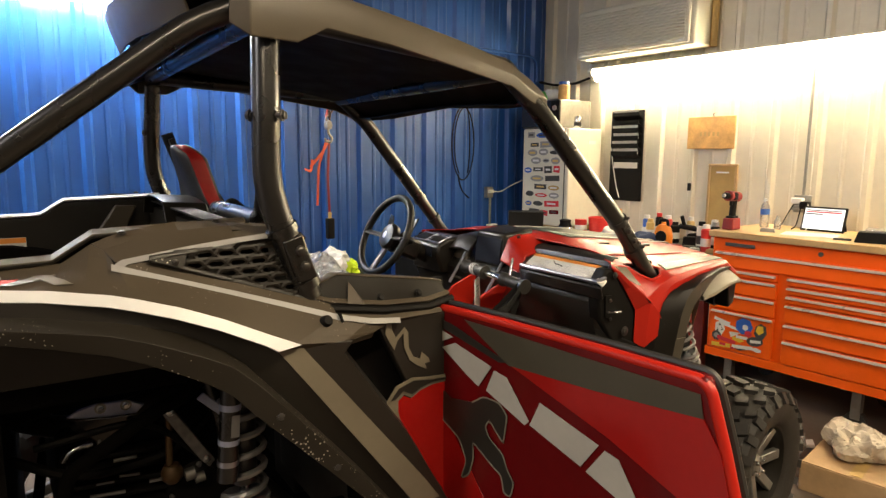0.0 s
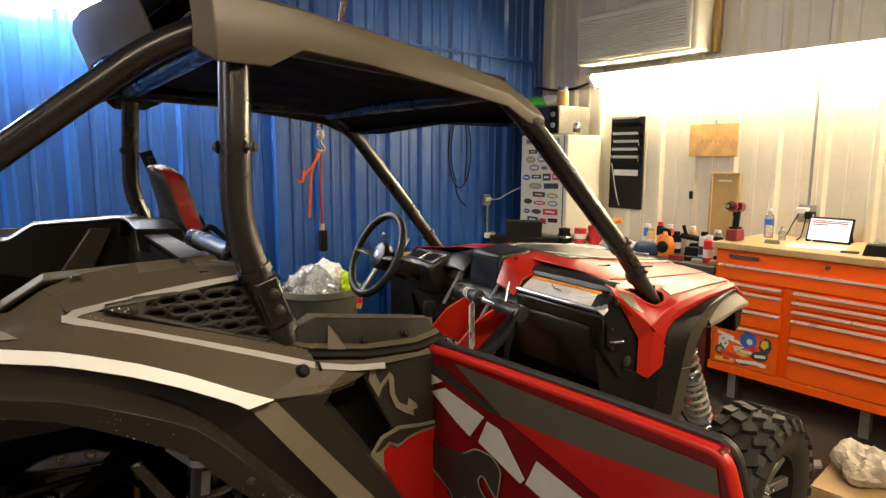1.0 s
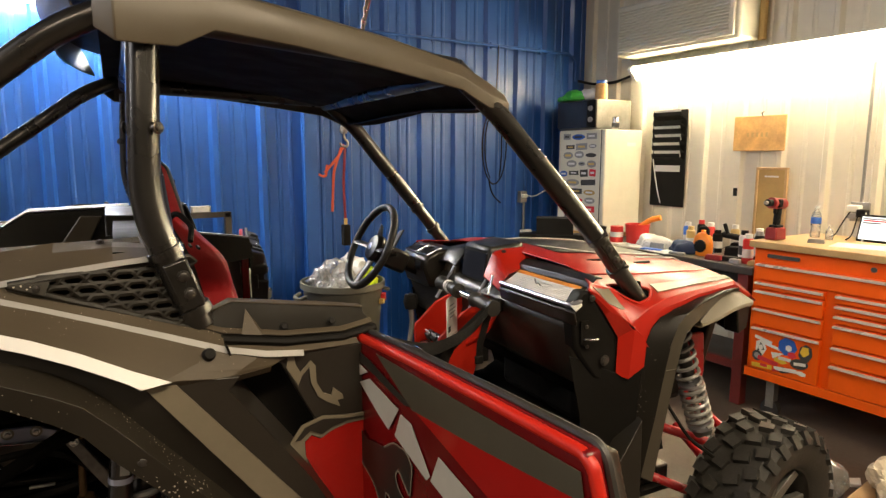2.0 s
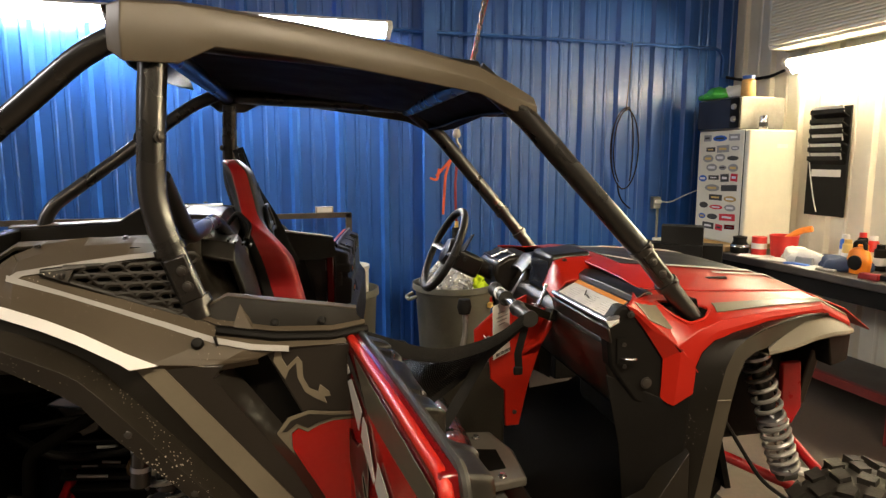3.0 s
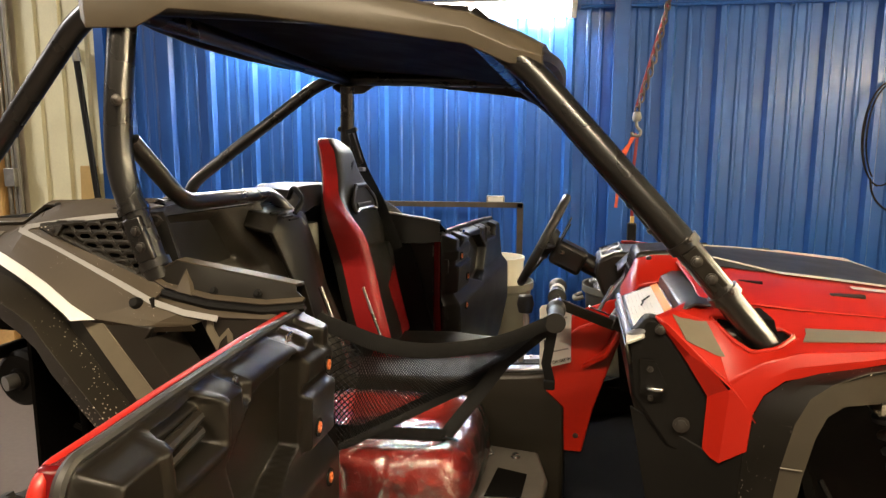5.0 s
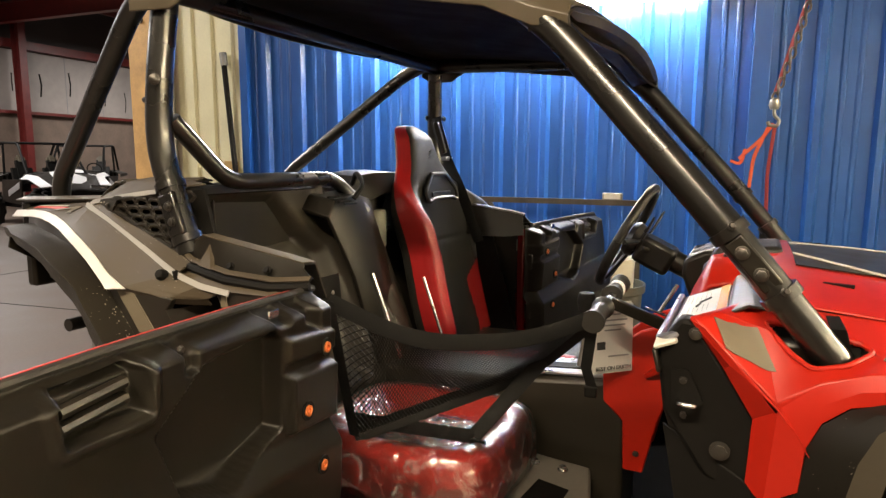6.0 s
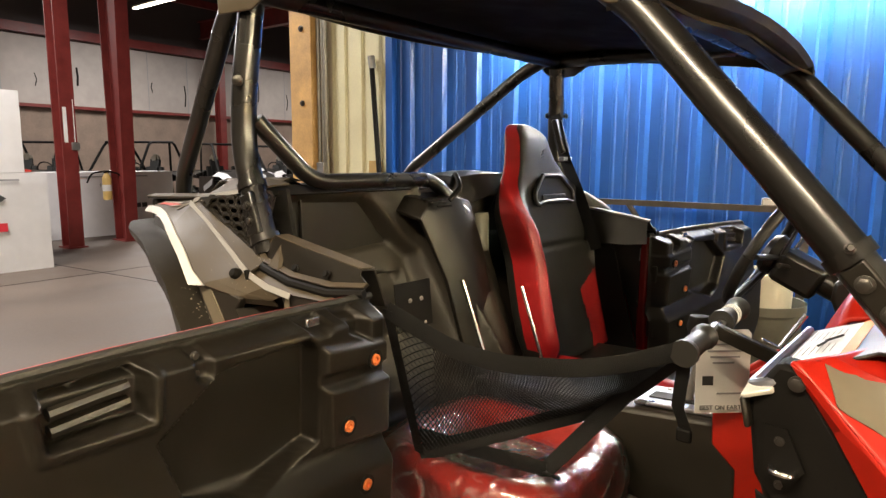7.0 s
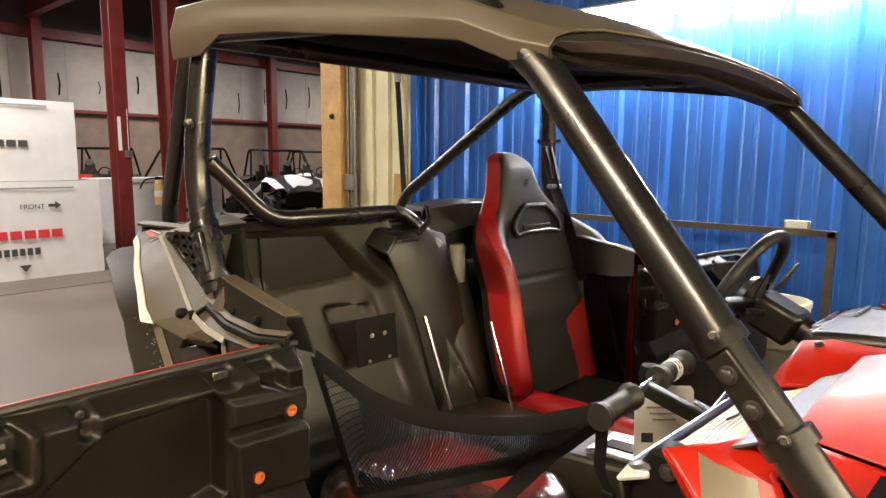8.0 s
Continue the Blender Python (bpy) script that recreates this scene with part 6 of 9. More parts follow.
# red centre crown and screen
part("lid_rim", tube(rounded([G(-0.03, 1.0, 0.03), G(-0.05, 0.1, 0.026), G(-0.01, -0.13, 0.024), G(0.86, -0.13, 0.024)], 0.02), 0.0075, 8), M_ALU, lid, "satin grey raised rim of the lid")
part("lid_corner", prism([G(-0.06, -0.2, 0.012), G(0.02, -0.14, 0.024), G(-0.02, 0.35, 0.024), G(-0.065, 0.15, 0.012)], (0, 0, 0), (-0.004, -0.004, 0.006)), M_PULL, lid, "bright polished corner of the lid", 0.002)
part("lid_visor", sheet([[G(-0.02, 0.98, 0.02), G(0.4, 0.98, 0.02), G(0.86, 0.98, 0.02)], [G(-0.03, 1.06, 0.032), G(0.4, 1.06, 0.034), G(0.87, 1.06, 0.030)], [G(-0.03, 1.32, 0.034), G(0.4, 1.36, 0.036), G(0.88, 1.34, 0.032)], [G(-0.03, 1.6, 0.02), G(0.4, 1.7, 0.02), G(0.88, 1.7, 0.02)]], 0.006), M_DARKGREY, lid, "dark grey visor over the lid", 0.004)
crown = part("centre_crown", sheet([[(0.560, -0.055, 1.15), (0.557, -0.11, 1.14), (0.56, -0.165, 1.12)], [(0.585, -0.055, 1.205), (0.582, -0.11, 1.195), (0.585, -0.172, 1.16)], [(0.597, -0.058, 1.236), (0.60, -0.11, 1.222), (0.60, -0.165, 1.178)], [(0.645, -0.055, 1.248), (0.65, -0.10, 1.236), (0.655, -0.165, 1.19)], [(0.74, -0.06, 1.25), (0.745, -0.10, 1.235), (0.74, -0.15, 1.20)]], 0.012), M_RED, car, "glossy red centre dash crown", 0.005)
part("crown_bolt", bolt((0.632, -0.082, 1.239), (-0.2, -0.3, 1), 0.0065, 0.005), M_BOLT, car)
part("centre_stack", sheet([[(0.61, v, 1.17) for v in (-0.165, -0.13, -0.10)], [(0.57, v, 1.08) for v in (-0.165, -0.13, -0.10)], [(0.52, v, 0.98) for v in (-0.15, -0.12, -0.09)], [(0.46, v, 0.93) for v in (-0.11, -0.09, -0.07)]], 0.015), M_RED, car, "glossy red stack trim", 0.004)
scr = part("display_pod", prism([(0.585, -0.04, 1.10), (0.585, 0.15, 1.10), (0.60, 0.15, 1.25), (0.60, -0.04, 1.25)], (0, 0, 0), (0.15, 0, 0.012)), M_BLACK, car, "black display pod", 0.014)
part("display_glass", prism([(0.5845, -0.025, 1.125), (0.5845, 0.135, 1.125), (0.5945, 0.135, 1.225), (0.5945, -0.025, 1.225)], (0, 0, 0), (-0.002, 0, 0.001)), M_SCREEN, scr, "dark glossy display")
part("binnacle", prism([(0.53, 0.30, 1.04), (0.50, 0.30, 1.12), (0.505, 0.30, 1.165), (0.56, 0.30, 1.195), (0.66, 0.30, 1.20), (0.68, 0.30, 1.06)], (0, 0, 0), (0, 0.24, 0)), M_BLACK, car, "black instrument hood", 0.012)
part("binnacle_glass", prism([(0.499, 0.34, 1.115), (0.499, 0.50, 1.115), (0.503, 0.50, 1.155), (0.503, 0.34, 1.155)], (0, 0, 0), (-0.002, 0, 0.001)), M_SCREEN, car, "dark instrument glass")
for v0, v1 in ((0.315, 0.405), (0.425, 0.525)):
    part("binnacle_trim", tube([(0.52, v0, 1.178), (0.585, v0, 1.202), (0.585, v1, 1.202), (0.52, v1, 1.178), (0.52, v0, 1.178)], 0.004, 6), M_ALU, car, "thin bright trim on the instrument hood")
part("dash_shelf", sheet([[(0.57, v, z) for v, z in ((0.16, 1.15), (0.22, 1.16), (0.30, 1.15))], [(0.62, v, z) for v, z in ((0.16, 1.205), (0.22, 1.21), (0.30, 1.20))], [(0.72, v, z) for v, z in ((0.16, 1.215), (0.22, 1.22), (0.30, 1.212))]], 0.01), M_BLACK, car, "black dash shelf", 0.004)
part("vent_panel", prism([(0.555, 0.20, 1.03), (0.555, 0.30, 1.03), (0.60, 0.30, 1.16), (0.60, 0.20, 1.16)], (0, 0, 0), (0.02, 0, 0)), M_BODY, car, "", 0.006)
for v, w in ((0.22, 0.012), (-0.035, 0.012)):
    part("bright_trim", tube([(0.615, v, 1.17), (0.52, v + 0.01, 1.02)], 0.007, 8), M_ALU, car, "bright dash trim bar")

# steering wheel, tilted, on its column
C0, AX = Vector((0.318, 0.424, 1.215)), Vector((-0.895, 0.0, 0.445)).normalized()
K = facing(C0, AX)
bm = bmesh.new()
add_tube(bm, [K @ Vector((0.172 * math.cos(a), 0.172 * math.sin(a), 0)) for a in (2 * math.pi * k / 40 for k in range(41))], 0.0155, 10, False)
bmesh.ops.remove_doubles(bm, verts=bm.verts, dist=0.0005)
wheel = part("steering_wheel", bm, M_LEATHER, car, "black steering wheel with grey spokes")
for a in (180, 0, 270):
    c, s_ = math.cos(math.radians(a)), math.sin(math.radians(a))
    bm = bmesh.new()
    add_tube(bm, [K @ Vector((0.16 * c, 0.16 * s_, -0.004)), K @ Vector((0.09 * c, 0.09 * s_, -0.02)), K @ Vector((0.03 * c, 0.03 * s_, -0.03))], 0.024, 8, True, 0.35)
    part("spoke", bm, M_BOLT, wheel, "dark metal spoke")
part("hub_pad", lathe([(0.055, -0.04), (0.06, -0.02), (0.05, -0.004), (0.03, 0.002), (0.0, 0.003)], K, 24), M_BLACK, wheel, "black hub pad")
part("hub_mark", lathe([(0.016, 0.0035), (0.012, 0.005), (0.0, 0.005)], K, 16), M_ALU, wheel)
for s in (-1, 1):
    bm = bmesh.new()
    add_prism(bm, [K @ Vector((s * 0.03, 0.02, -0.05)), K @ Vector((s * 0.105, 0.03, -0.05)), K @ Vector((s * 0.12, 0.11, -0.05)), K @ Vector((s * 0.09, 0.10, -0.05))], (0, 0, 0), -AX * 0.006)
    part("paddle", bm, M_BLACK, wheel, "black shift paddle", 0.002)
part("steering_column", tube([C0 - AX * 0.03, C0 - AX * 0.30], 0.035, 14), M_BLACK, car, "black steering column")
part("column_shroud", box(C0 - AX * 0.10 + Vector((0, 0, -0.01)), (0.12, 0.11, 0.09), rot(0, 26, 0)), M_BLACK, car, "", 0.015)
part("column_stalk", tube([C0 - AX * 0.08 + Vector((0, -0.05, 0)), C0 - AX * 0.07 + Vector((0, -0.13, 0.01))], 0.007, 8), M_BLACK, car)

# ---- passenger T-handle, tag and side net ----
bar = part("grab_handle", box((0.47, -0.215, 1.105), (0.17, 0.026, 0.026), rot(0, 23, 22)), M_BLACK, car, "adjustable black passenger grab handle with rubber grips", 0.003)
part("stem_socket", box((0.575, -0.17, 1.065), (0.10, 0.036, 0.036), rot(0, 23, 22)), M_BLACK, bar, "", 0.004)
part("stem_plate", box((0.50, -0.20, 1.114), (0.06, 0.02, 0.004), rot(0, 23, 22)), M_CHROME, bar, "bright locking plate", 0.001)
part("clamp_lever", tube([(0.50, -0.19, 1.11), (0.535, -0.165, 1.175)], 0.005, 8), M_CHROME, bar, "bright clamp lever")
GB = lambda v: (0.390 - 0.02 * (v + 0.124), v, 1.143 + 0.064 * (v + 0.124))
part("cross_tube", tube([GB(-0.36), GB(-0.10)], 0.010, 12), M_CHROME, bar, "bright cross tube")
for v0, v1 in ((-0.40, -0.285), (-0.185, -0.065)):
    bm = bmesh.new()
    n = 12
    pts = [GB(v0 + (v1 - v0) * k / n) for k in range(n + 1)]
    add_tube(bm, pts, 0.0185, 14, True, 1.0, [0.0175 if k % 2 and 2 < k < 11 else (0.025 if k in (0, 1, 11, 12) else 0.0205) for k in range(n + 1)])
    part("rubber_grip", bm, M_GRIP, bar, "ribbed black rubber grip")
for k in range(3):
    bm = bmesh.new()
    add_tube(bm, [Vector(GB(-0.135 + 0.008 * k)) + Vector((math.cos(a) * 0.0195, 0.006 * math.sin(a), math.sin(a) * 0.0195)) for a in (2 * math.pi * j / 16 for j in range(17))], 0.0018, 5, False)
    part("white_tie", bm, M_WHITE, bar, "white string wound round the grip")
TG = lambda a, b: (0.347 + 0.082 * a + 0.004 * b, -0.185 + 0.080 * a, 1.115 - 0.178 * b)
TN = Vector((0.82, -0.57, 0.0))
tag = part("swing_tag", prism([TG(0.06, 0), TG(0.94, 0), TG(1, 0.05), TG(1, 1), TG(0, 1), TG(0, 0.05)], (0, 0, 0), TN * -0.0015), M_LABEL, car, "white printed tag hanging from the grab handle")
for b, a0, a1 in ((0.16, 0.3, 0.7), (0.24, 0.2, 0.85), (0.31, 0.25, 0.8), (0.38, 0.3, 0.7), (0.75, 0.4, 0.9)):
    part("tag_line", prism([TG(a0, b), TG(a1, b), TG(a1, b + 0.022), TG(a0, b + 0.022)], (0, 0, 0), TN * 0.001), M_GREYINK, tag)
slogan = Matrix.Translation((0.392, -0.1465, 1.115 - 0.168)) @ Matrix(((0.716, 0, 0.698, 0), (0.698, 0, -0.716, 0), (0, 1, 0, 0), (0, 0, 0, 1)))
words("tag_words", "BEST ON EARTH", 0.0135, Matrix.Translation((0.004, -0.004, 0)) @ slogan, M_INK, tag)
part("tag_square", prism([TG(0.12, 0.55), TG(0.32, 0.55), TG(0.32, 0.66), TG(0.12, 0.66)], (0, 0, 0), TN * 0.001), M_INK, tag)
part("tag_string", tube([(0.405, -0.15, 1.15), (0.39, -0.145, 1.11)], 0.0015, 5), M_WHITE, tag)

JOIN = 0.72
NA, NB, NC, ND = Vector((-0.10, -0.635, 1.165)), Vector((0.395, -0.385, 1.13)), Vector((0.135, -0.41, 0.825)), Vector((-0.12, -0.52, 0.82))
topline = rounded([NA, Vector((0.08, -0.585, 1.085)), Vector((0.27, -0.47, 1.085)), NB], 0.12, 8)
bend = rounded([ND, Vector((0.23, -0.33, 0.965)), NB], 0.10, 8)
botline = [bend[0].lerp(bend[1], k / 12) for k in range(12)] + bend[1:-1] + [bend[-2].lerp(bend[-1], k / 6) for k in range(1, 7)]


def on(line, t):
    k = t * (len(line) - 1)
    i = min(int(k), len(line) - 2)
    return line[i].lerp(line[i + 1], k - i)


def net_point(a, b):
    """a along the net from the jamb, b from its top strap downwards."""
    p = on(topline, a).lerp(on(botline, a), b)
    return p + Vector((0.0, 0.03 * math.sin(math.pi * b) * math.sin(math.pi * min(1.0, a * 1.2)), 0))


bm = bmesh.new()
COLS, ROWN = 84, 36
for r in range(ROWN):
    for c in range(COLS):
        a, b = (c + (0.5 if r % 2 else 0.0)) / COLS, r / ROWN
        if a < 0.99:
            p = net_point(a, b)
            for q in ((a + 0.5 / COLS, b + 1.0 / ROWN), (a - 0.5 / COLS, b + 1.0 / ROWN)):
                if 0 <= q[0] <= 1:
                    add_tube(bm, [p, net_point(*q)], 0.0013, 3, False)
net = part("side_net", bm, M_STRAP, car, "black mesh side net hung from the jamb and the grab handle")
STRAP = lambda name, pts, w, up: part(name, tube(pts, w, 8, 0, 0.05, up), M_STRAP, net, "black webbing strap", 0, 25)
STRAP("top_strap", topline, 0.019, (0, 1, 0))
STRAP("lower_strap", botline, 0.019, (0, 1, 0))
STRAP("rear_strap", [NA, net_point(0, 0.5), ND], 0.014, (0, 1, 0))
STRAP("front_strap", [NC, NC.lerp(on(botline, JOIN), 0.5), on(botline, JOIN)], 0.017, (0, 1, 0))
STRAP("base_strap", [Vector((-0.14, -0.50, 0.85)), NC], 0.017, (0, 1, 0))
STRAP("hanger_strap", [NB + Vector((0, 0, 0.01)), NB + Vector((-0.02, 0.03, -0.12)), NB + Vector((-0.01, 0.05, -0.17))], 0.012, (0, 1, 0))
part("strap_hook", box(NC + Vector((0.012, 0.0, -0.012)), (0.04, 0.014, 0.016)), M_DEEP, net, "", 0.004)
part("strap_buckle", box(NB + Vector((-0.012, 0.05, -0.18)), (0.028, 0.012, 0.026)), M_DEEP, net, "", 0.004)


# ---- wheels and suspension ----
def wheel_mesh():
    tyre = bmesh.new()
    add_lathe(tyre, [(0.185, -0.10), (0.21, -0.118), (0.27, -0.13), (0.31, -0.122), (0.332, -0.095), (0.338, 0.0), (0.332, 0.095), (0.31, 0.122), (0.27, 0.13), (0.21, 0.118), (0.185, 0.10)], None, 48)
    lugs = bmesh.new()
    for k in range(24):
        a = 2 * math.pi * k / 24
        for zc, da, w, l in ((-0.03, 0.0, 0.05, 0.045), (0.03, 0.5, 0.05, 0.045), (-0.085, 0.5, 0.042, 0.05), (0.085, 0.0, 0.042, 0.05)):
            b = a + da * 2 * math.pi / 24
            r = 0.338 if abs(zc) < 0.05 else 0.333
            m = Matrix.Rotation(b, 3, "Z")
            add_box(lugs, m @ Vector((r + 0.004, 0, zc)), (0.028, l, w), m @ rot(18 if zc > 0 else -18, 0, 0), 0.85)
        for zc in (-0.118, 0.118):
            m = Matrix.Rotation(a + 0.06, 3, "Z")
            add_box(lugs, m @ Vector((0.312, 0, zc)), (0.05, 0.035, 0.022), m @ rot(0, 30 if zc > 0 else -30, 0))
    rim = bmesh.new()
    add_lathe(rim, [(0.19, 0.105), (0.182, 0.10), (0.172, 0.03), (0.172, -0.06), (0.18, -0.10), (0.19, -0.10)], None, 36)
    hubm = bmesh.new()
    add_lathe(hubm, [(0.0, 0.065), (0.035, 0.063), (0.05, 0.05), (0.055, 0.02), (0.0, 0.02)], None, 20)
    spokes = []
    for k in range(7):
        a = 2 * math.pi * k / 7
        sp = bmesh.new()
        m = Matrix.Rotation(a, 3, "Z")
        add_prism(sp, [m @ Vector(p) for p in ((0.04, -0.022, 0.05), (0.175, -0.012, 0.085), (0.175, 0.03, 0.085), (0.04, 0.022, 0.05))], (0, 0, 0), (0, 0, -0.03))
        spokes.append(sp)
    return tyre, lugs, rim, hubm, spokes


def road_wheel(x, v, s, steer=0.0):
    tyre, lugs, rim, hubm, spokes = wheel_mesh()
    m = Matrix.Translation((x, v, 0.332)) @ Matrix.Rotation(radians(steer), 4, "Z") @ Matrix.Rotation(radians(90 if s < 0 else -90), 4, "X") @ Matrix.Scale(0.93, 4)
    for b in (tyre, lugs, rim, hubm, *spokes):
        bmesh.ops.transform(b, matrix=m, verts=b.verts)
    w = part("wheel", rim, M_BLACK, car, "black alloy wheel with a knobbly tyre")
    part("tyre", tyre, M_RUBBER, w, "dusty knobbly off-road tyre", 0, 30)
    tagged(part("tread", lugs, M_RUBBER, w, "chunky tread blocks", 0, 30), "chunky dusty tread blocks of the tyre", kind="stuff")
    part("hub", hubm, M_STEEL, w)
    for sp in spokes:
        part("spoke", sp, M_STEEL, w, "", 0.004)
    for k in range(4):
        a = math.pi / 4 + k * math.pi / 2
        nut = bolt((0.035 * math.cos(a), s * 0.061, 0.332 + 0.033 * math.sin(a)), (0, s, 0), 0.008, 0.014)
        bmesh.ops.transform(nut, matrix=Matrix.Translation((x, v, 0)) @ Matrix.Rotation(radians(steer), 4, "Z"), verts=nut.verts)
        part("wheel_nut", nut, M_CHROME, w)


for x, v, steer in ((1.40, 0.61, 8.0), (-0.88, 0.69, 0.0)):
    for s in (-1, 1):
        road_wheel(x, s * v, s, steer)


def coil(a, b, r, turns, wire):
    """A coil spring from a to b."""
    a, b = Vector(a), Vector(b)
    q = (b - a).to_track_quat("Z", "Y").to_matrix()
    n = int(turns * 14)
    return tube([a + q @ Vector((r * math.cos(2 * math.pi * turns * k / n), r * math.sin(2 * math.pi * turns * k / n), (b - a).length * k / n)) for k in range(n + 1)], wire, 7)


def damper(a, b, k=1.0):
    a, b = Vector(a), Vector(b)
    d = (b - a).normalized()
    L = (b - a).length
    body = part("shock_absorber", tube([a, a + d * L * 0.5], 0.030 * k, 14), M_TUBE, car, "black gas damper with a grey coil spring")
    part("damper_rod", tube([a + d * L * 0.5, b], 0.012, 10), M_CHROME, body)
    part("coil_spring", coil(a + d * L * 0.10, a + d * L * 0.55, 0.047 * k, 5.5, 0.0085 * k), M_SPRING, body, "grey coil spring")
    part("coil_spring", coil(a + d * L * 0.57, b - d * L * 0.06, 0.050 * k, 5.5, 0.0095 * k), M_SPRING, body, "grey coil spring")
    for t in (0.07, 0.56, 0.95):
        part("spring_collar", tube([a + d * L * (t - 0.012), a + d * L * (t + 0.012)], 0.054 * k, 18), M_ALU, body)
    for p in (a, b):
        part("eye", tube([p - Vector((0.025, 0, 0)), p + Vector((0.025, 0, 0))], 0.022, 12), M_STEEL, body)


def corner(s):
    # rear
    damper((-0.565, s * 0.50, 1.06), (-0.58, s * 0.56, 0.52))
    can_ = part("reservoir", tube([(-0.605, s * 0.575, 1.05), (-0.624, s * 0.58, 0.83)], 0.0225, 16), M_TUBE, car, "black damper reservoir with bright bands")
    for z0, z1, m in ((1.006, 0.992, M_BLUELIT), (0.926, 0.914, M_BLUELIT), (0.878, 0.866, M_ALU)):
        part("reservoir_band", tube([(-0.605 - 0.086 * (1.05 - z), s * (0.575 + 0.023 * (1.05 - z)), z) for z in (z0, z1)], 0.0238, 16), m, can_)
    part("reservoir_print", box((-0.606, s * 0.6015, 0.96), (0.018, 0.002, 0.05), rot(0, 5, 0)), M_GREYINK, can_)
    part("reservoir_bracket", prism([(-0.660, s * 0.474, 0.993), (-0.645, s * 0.474, 1.006), (-0.600, s * 0.50, 0.965), (-0.612, s * 0.50, 0.949)], (0, 0, 0), (0, s * 0.006, 0)), M_BLUELIT, can_, "", 0.002)
    part("trailing_arm", tube([(-0.10, s * 0.42, 0.45), (-0.50, s * 0.55, 0.46), (-0.86, s * 0.58, 0.40)], 0.04, 12, 0.1), M_TUBE, car)
    part("radius_rod", tube([(-0.90, s * 0.16, 0.70), (-0.93, s * 0.55, 0.52)], 0.014, 10), M_REDARM, car, "red rear radius rod")
    part("radius_rod", tube([(-0.92, s * 0.16, 0.62), (-0.94, s * 0.56, 0.34)], 0.014, 10), M_REDARM, car, "red rear radius rod")
    part("frame_stay", tube([(-0.62, s * 0.30, 1.10), (-0.56, s * 0.36, 0.78), (-0.30, s * 0.36, 0.46)], 0.019, 12, 0.05), M_TUBE, car)
    part("frame_stay", tube([(-0.62, s * 0.42, 1.04), (-0.67, s * 0.42, 0.984), (-0.73, s * 0.42, 0.966), (-0.92, s * 0.41, 0.852), (-1.0, s * 0.30, 0.42)], 0.016, 12, 0.03), M_VOID, car, "dull black frame tube")
    stay = part("bright_stay", prism([(-0.730, s * 0.405, 0.955), (-0.709, s * 0.405, 0.967), (-0.686, s * 0.405, 0.930), (-0.608, s * 0.405, 0.800), (-0.622, s * 0.405, 0.783), (-0.642, s * 0.405, 0.808), (-0.673, s * 0.405, 0.857)], (0, 0, 0), (0, -s * 0.012, 0)), M_STAY, car, "bare pressed steel stay", 0.003)
    for x, z in ((-0.705, 0.945), (-0.628, 0.808)):
        part("stay_bolt", bolt((x, s * 0.407, z), (0, s, 0), 0.007, 0.006), M_CHROME, stay)
    # front
    damper((1.08, s * 0.47, 1.02), (1.20, s * 0.51, 0.62), k=0.8)
    for z, x0, x1 in ((0.66, 0.98, 1.30), (0.48, 0.95, 1.32)):
        part("control_arm", tube([(x0, s * 0.18, z - 0.02), (1.36, s * 0.58, z - 0.14 if z > 0.6 else z - 0.18)], 0.017, 10), M_REDARM, car, "red front control arm")
        part("control_arm", tube([(x1 + 0.12, s * 0.18, z - 0.02), (1.38, s * 0.58, z - 0.14 if z > 0.6 else z - 0.18)], 0.017, 10), M_REDARM, car, "red front control arm")
    part("knuckle", box((1.40, s * 0.56, 0.37), (0.07, 0.06, 0.2)), M_STEEL, car, "", 0.01)
    part("knuckle", box((-0.88, s * 0.56, 0.37), (0.07, 0.06, 0.2)), M_STEEL, car, "", 0.01)
    part("brake_line", tube([(0.95, s * 0.50, 0.85), (1.05, s * 0.58, 0.65), (1.25, s * 0.60, 0.50), (1.36, s * 0.56, 0.42)], 0.006, 6, 0.05), M_DEEP, car)
    part("red_bracket", prism([(1.29, s * 0.34, 0.92), (1.36, s * 0.34, 0.92), (1.375, s * 0.34, 0.76), (1.34, s * 0.34, 0.70), (1.295, s * 0.34, 0.75)], (0, 0, 0), (0, s * 0.02, 0)), M_REDARM, car, "red plastic guard beside the radiator", 0.006)
    part("axle_shaft", tube([(-0.90, s * 0.14, 0.48), (-0.88, s * 0.56, 0.37)], 0.016, 10), M_STEEL, car)
    part("axle_boot", tube([(-0.90, s * 0.16, 0.475), (-0.895, s * 0.28, 0.445)], 0.04, 12), M_DEEP, car)


both(corner)
# engine bay seen through the rear arch
part("engine_block", box((-0.72, 0.05, 0.72), (0.46, 0.46, 0.36), rot(4, 0, 3)), M_DEEP, car, "black engine and gearbox casing", 0.03)
for k, (x0, z0, x1, z1, r) in enumerate(((-0.818, 0.787, -0.765, 0.785, 0.005), (-0.877, 0.765, -0.813, 0.766, 0.004), (-0.875, 0.707, -0.797, 0.699, 0.005), (-0.808, 0.743, -0.761, 0.737, 0.004), (-0.86, 0.735, -0.82, 0.732, 0.003), (-0.74, 0.71, -0.70, 0.706, 0.005))):
    part("engine_rib", tube([(x0, -0.25, z0), (x1, -0.25, z1)], r, 8), M_STEEL, car, "thin steel edge of a casing rib")
for k in range(5):
    part("case_fin", box((-0.80, -0.225, 0.80 - 0.036 * k), (0.24, 0.05, 0.010), rot(0, 5, 0)), M_DEEP, car, "", 0.002)
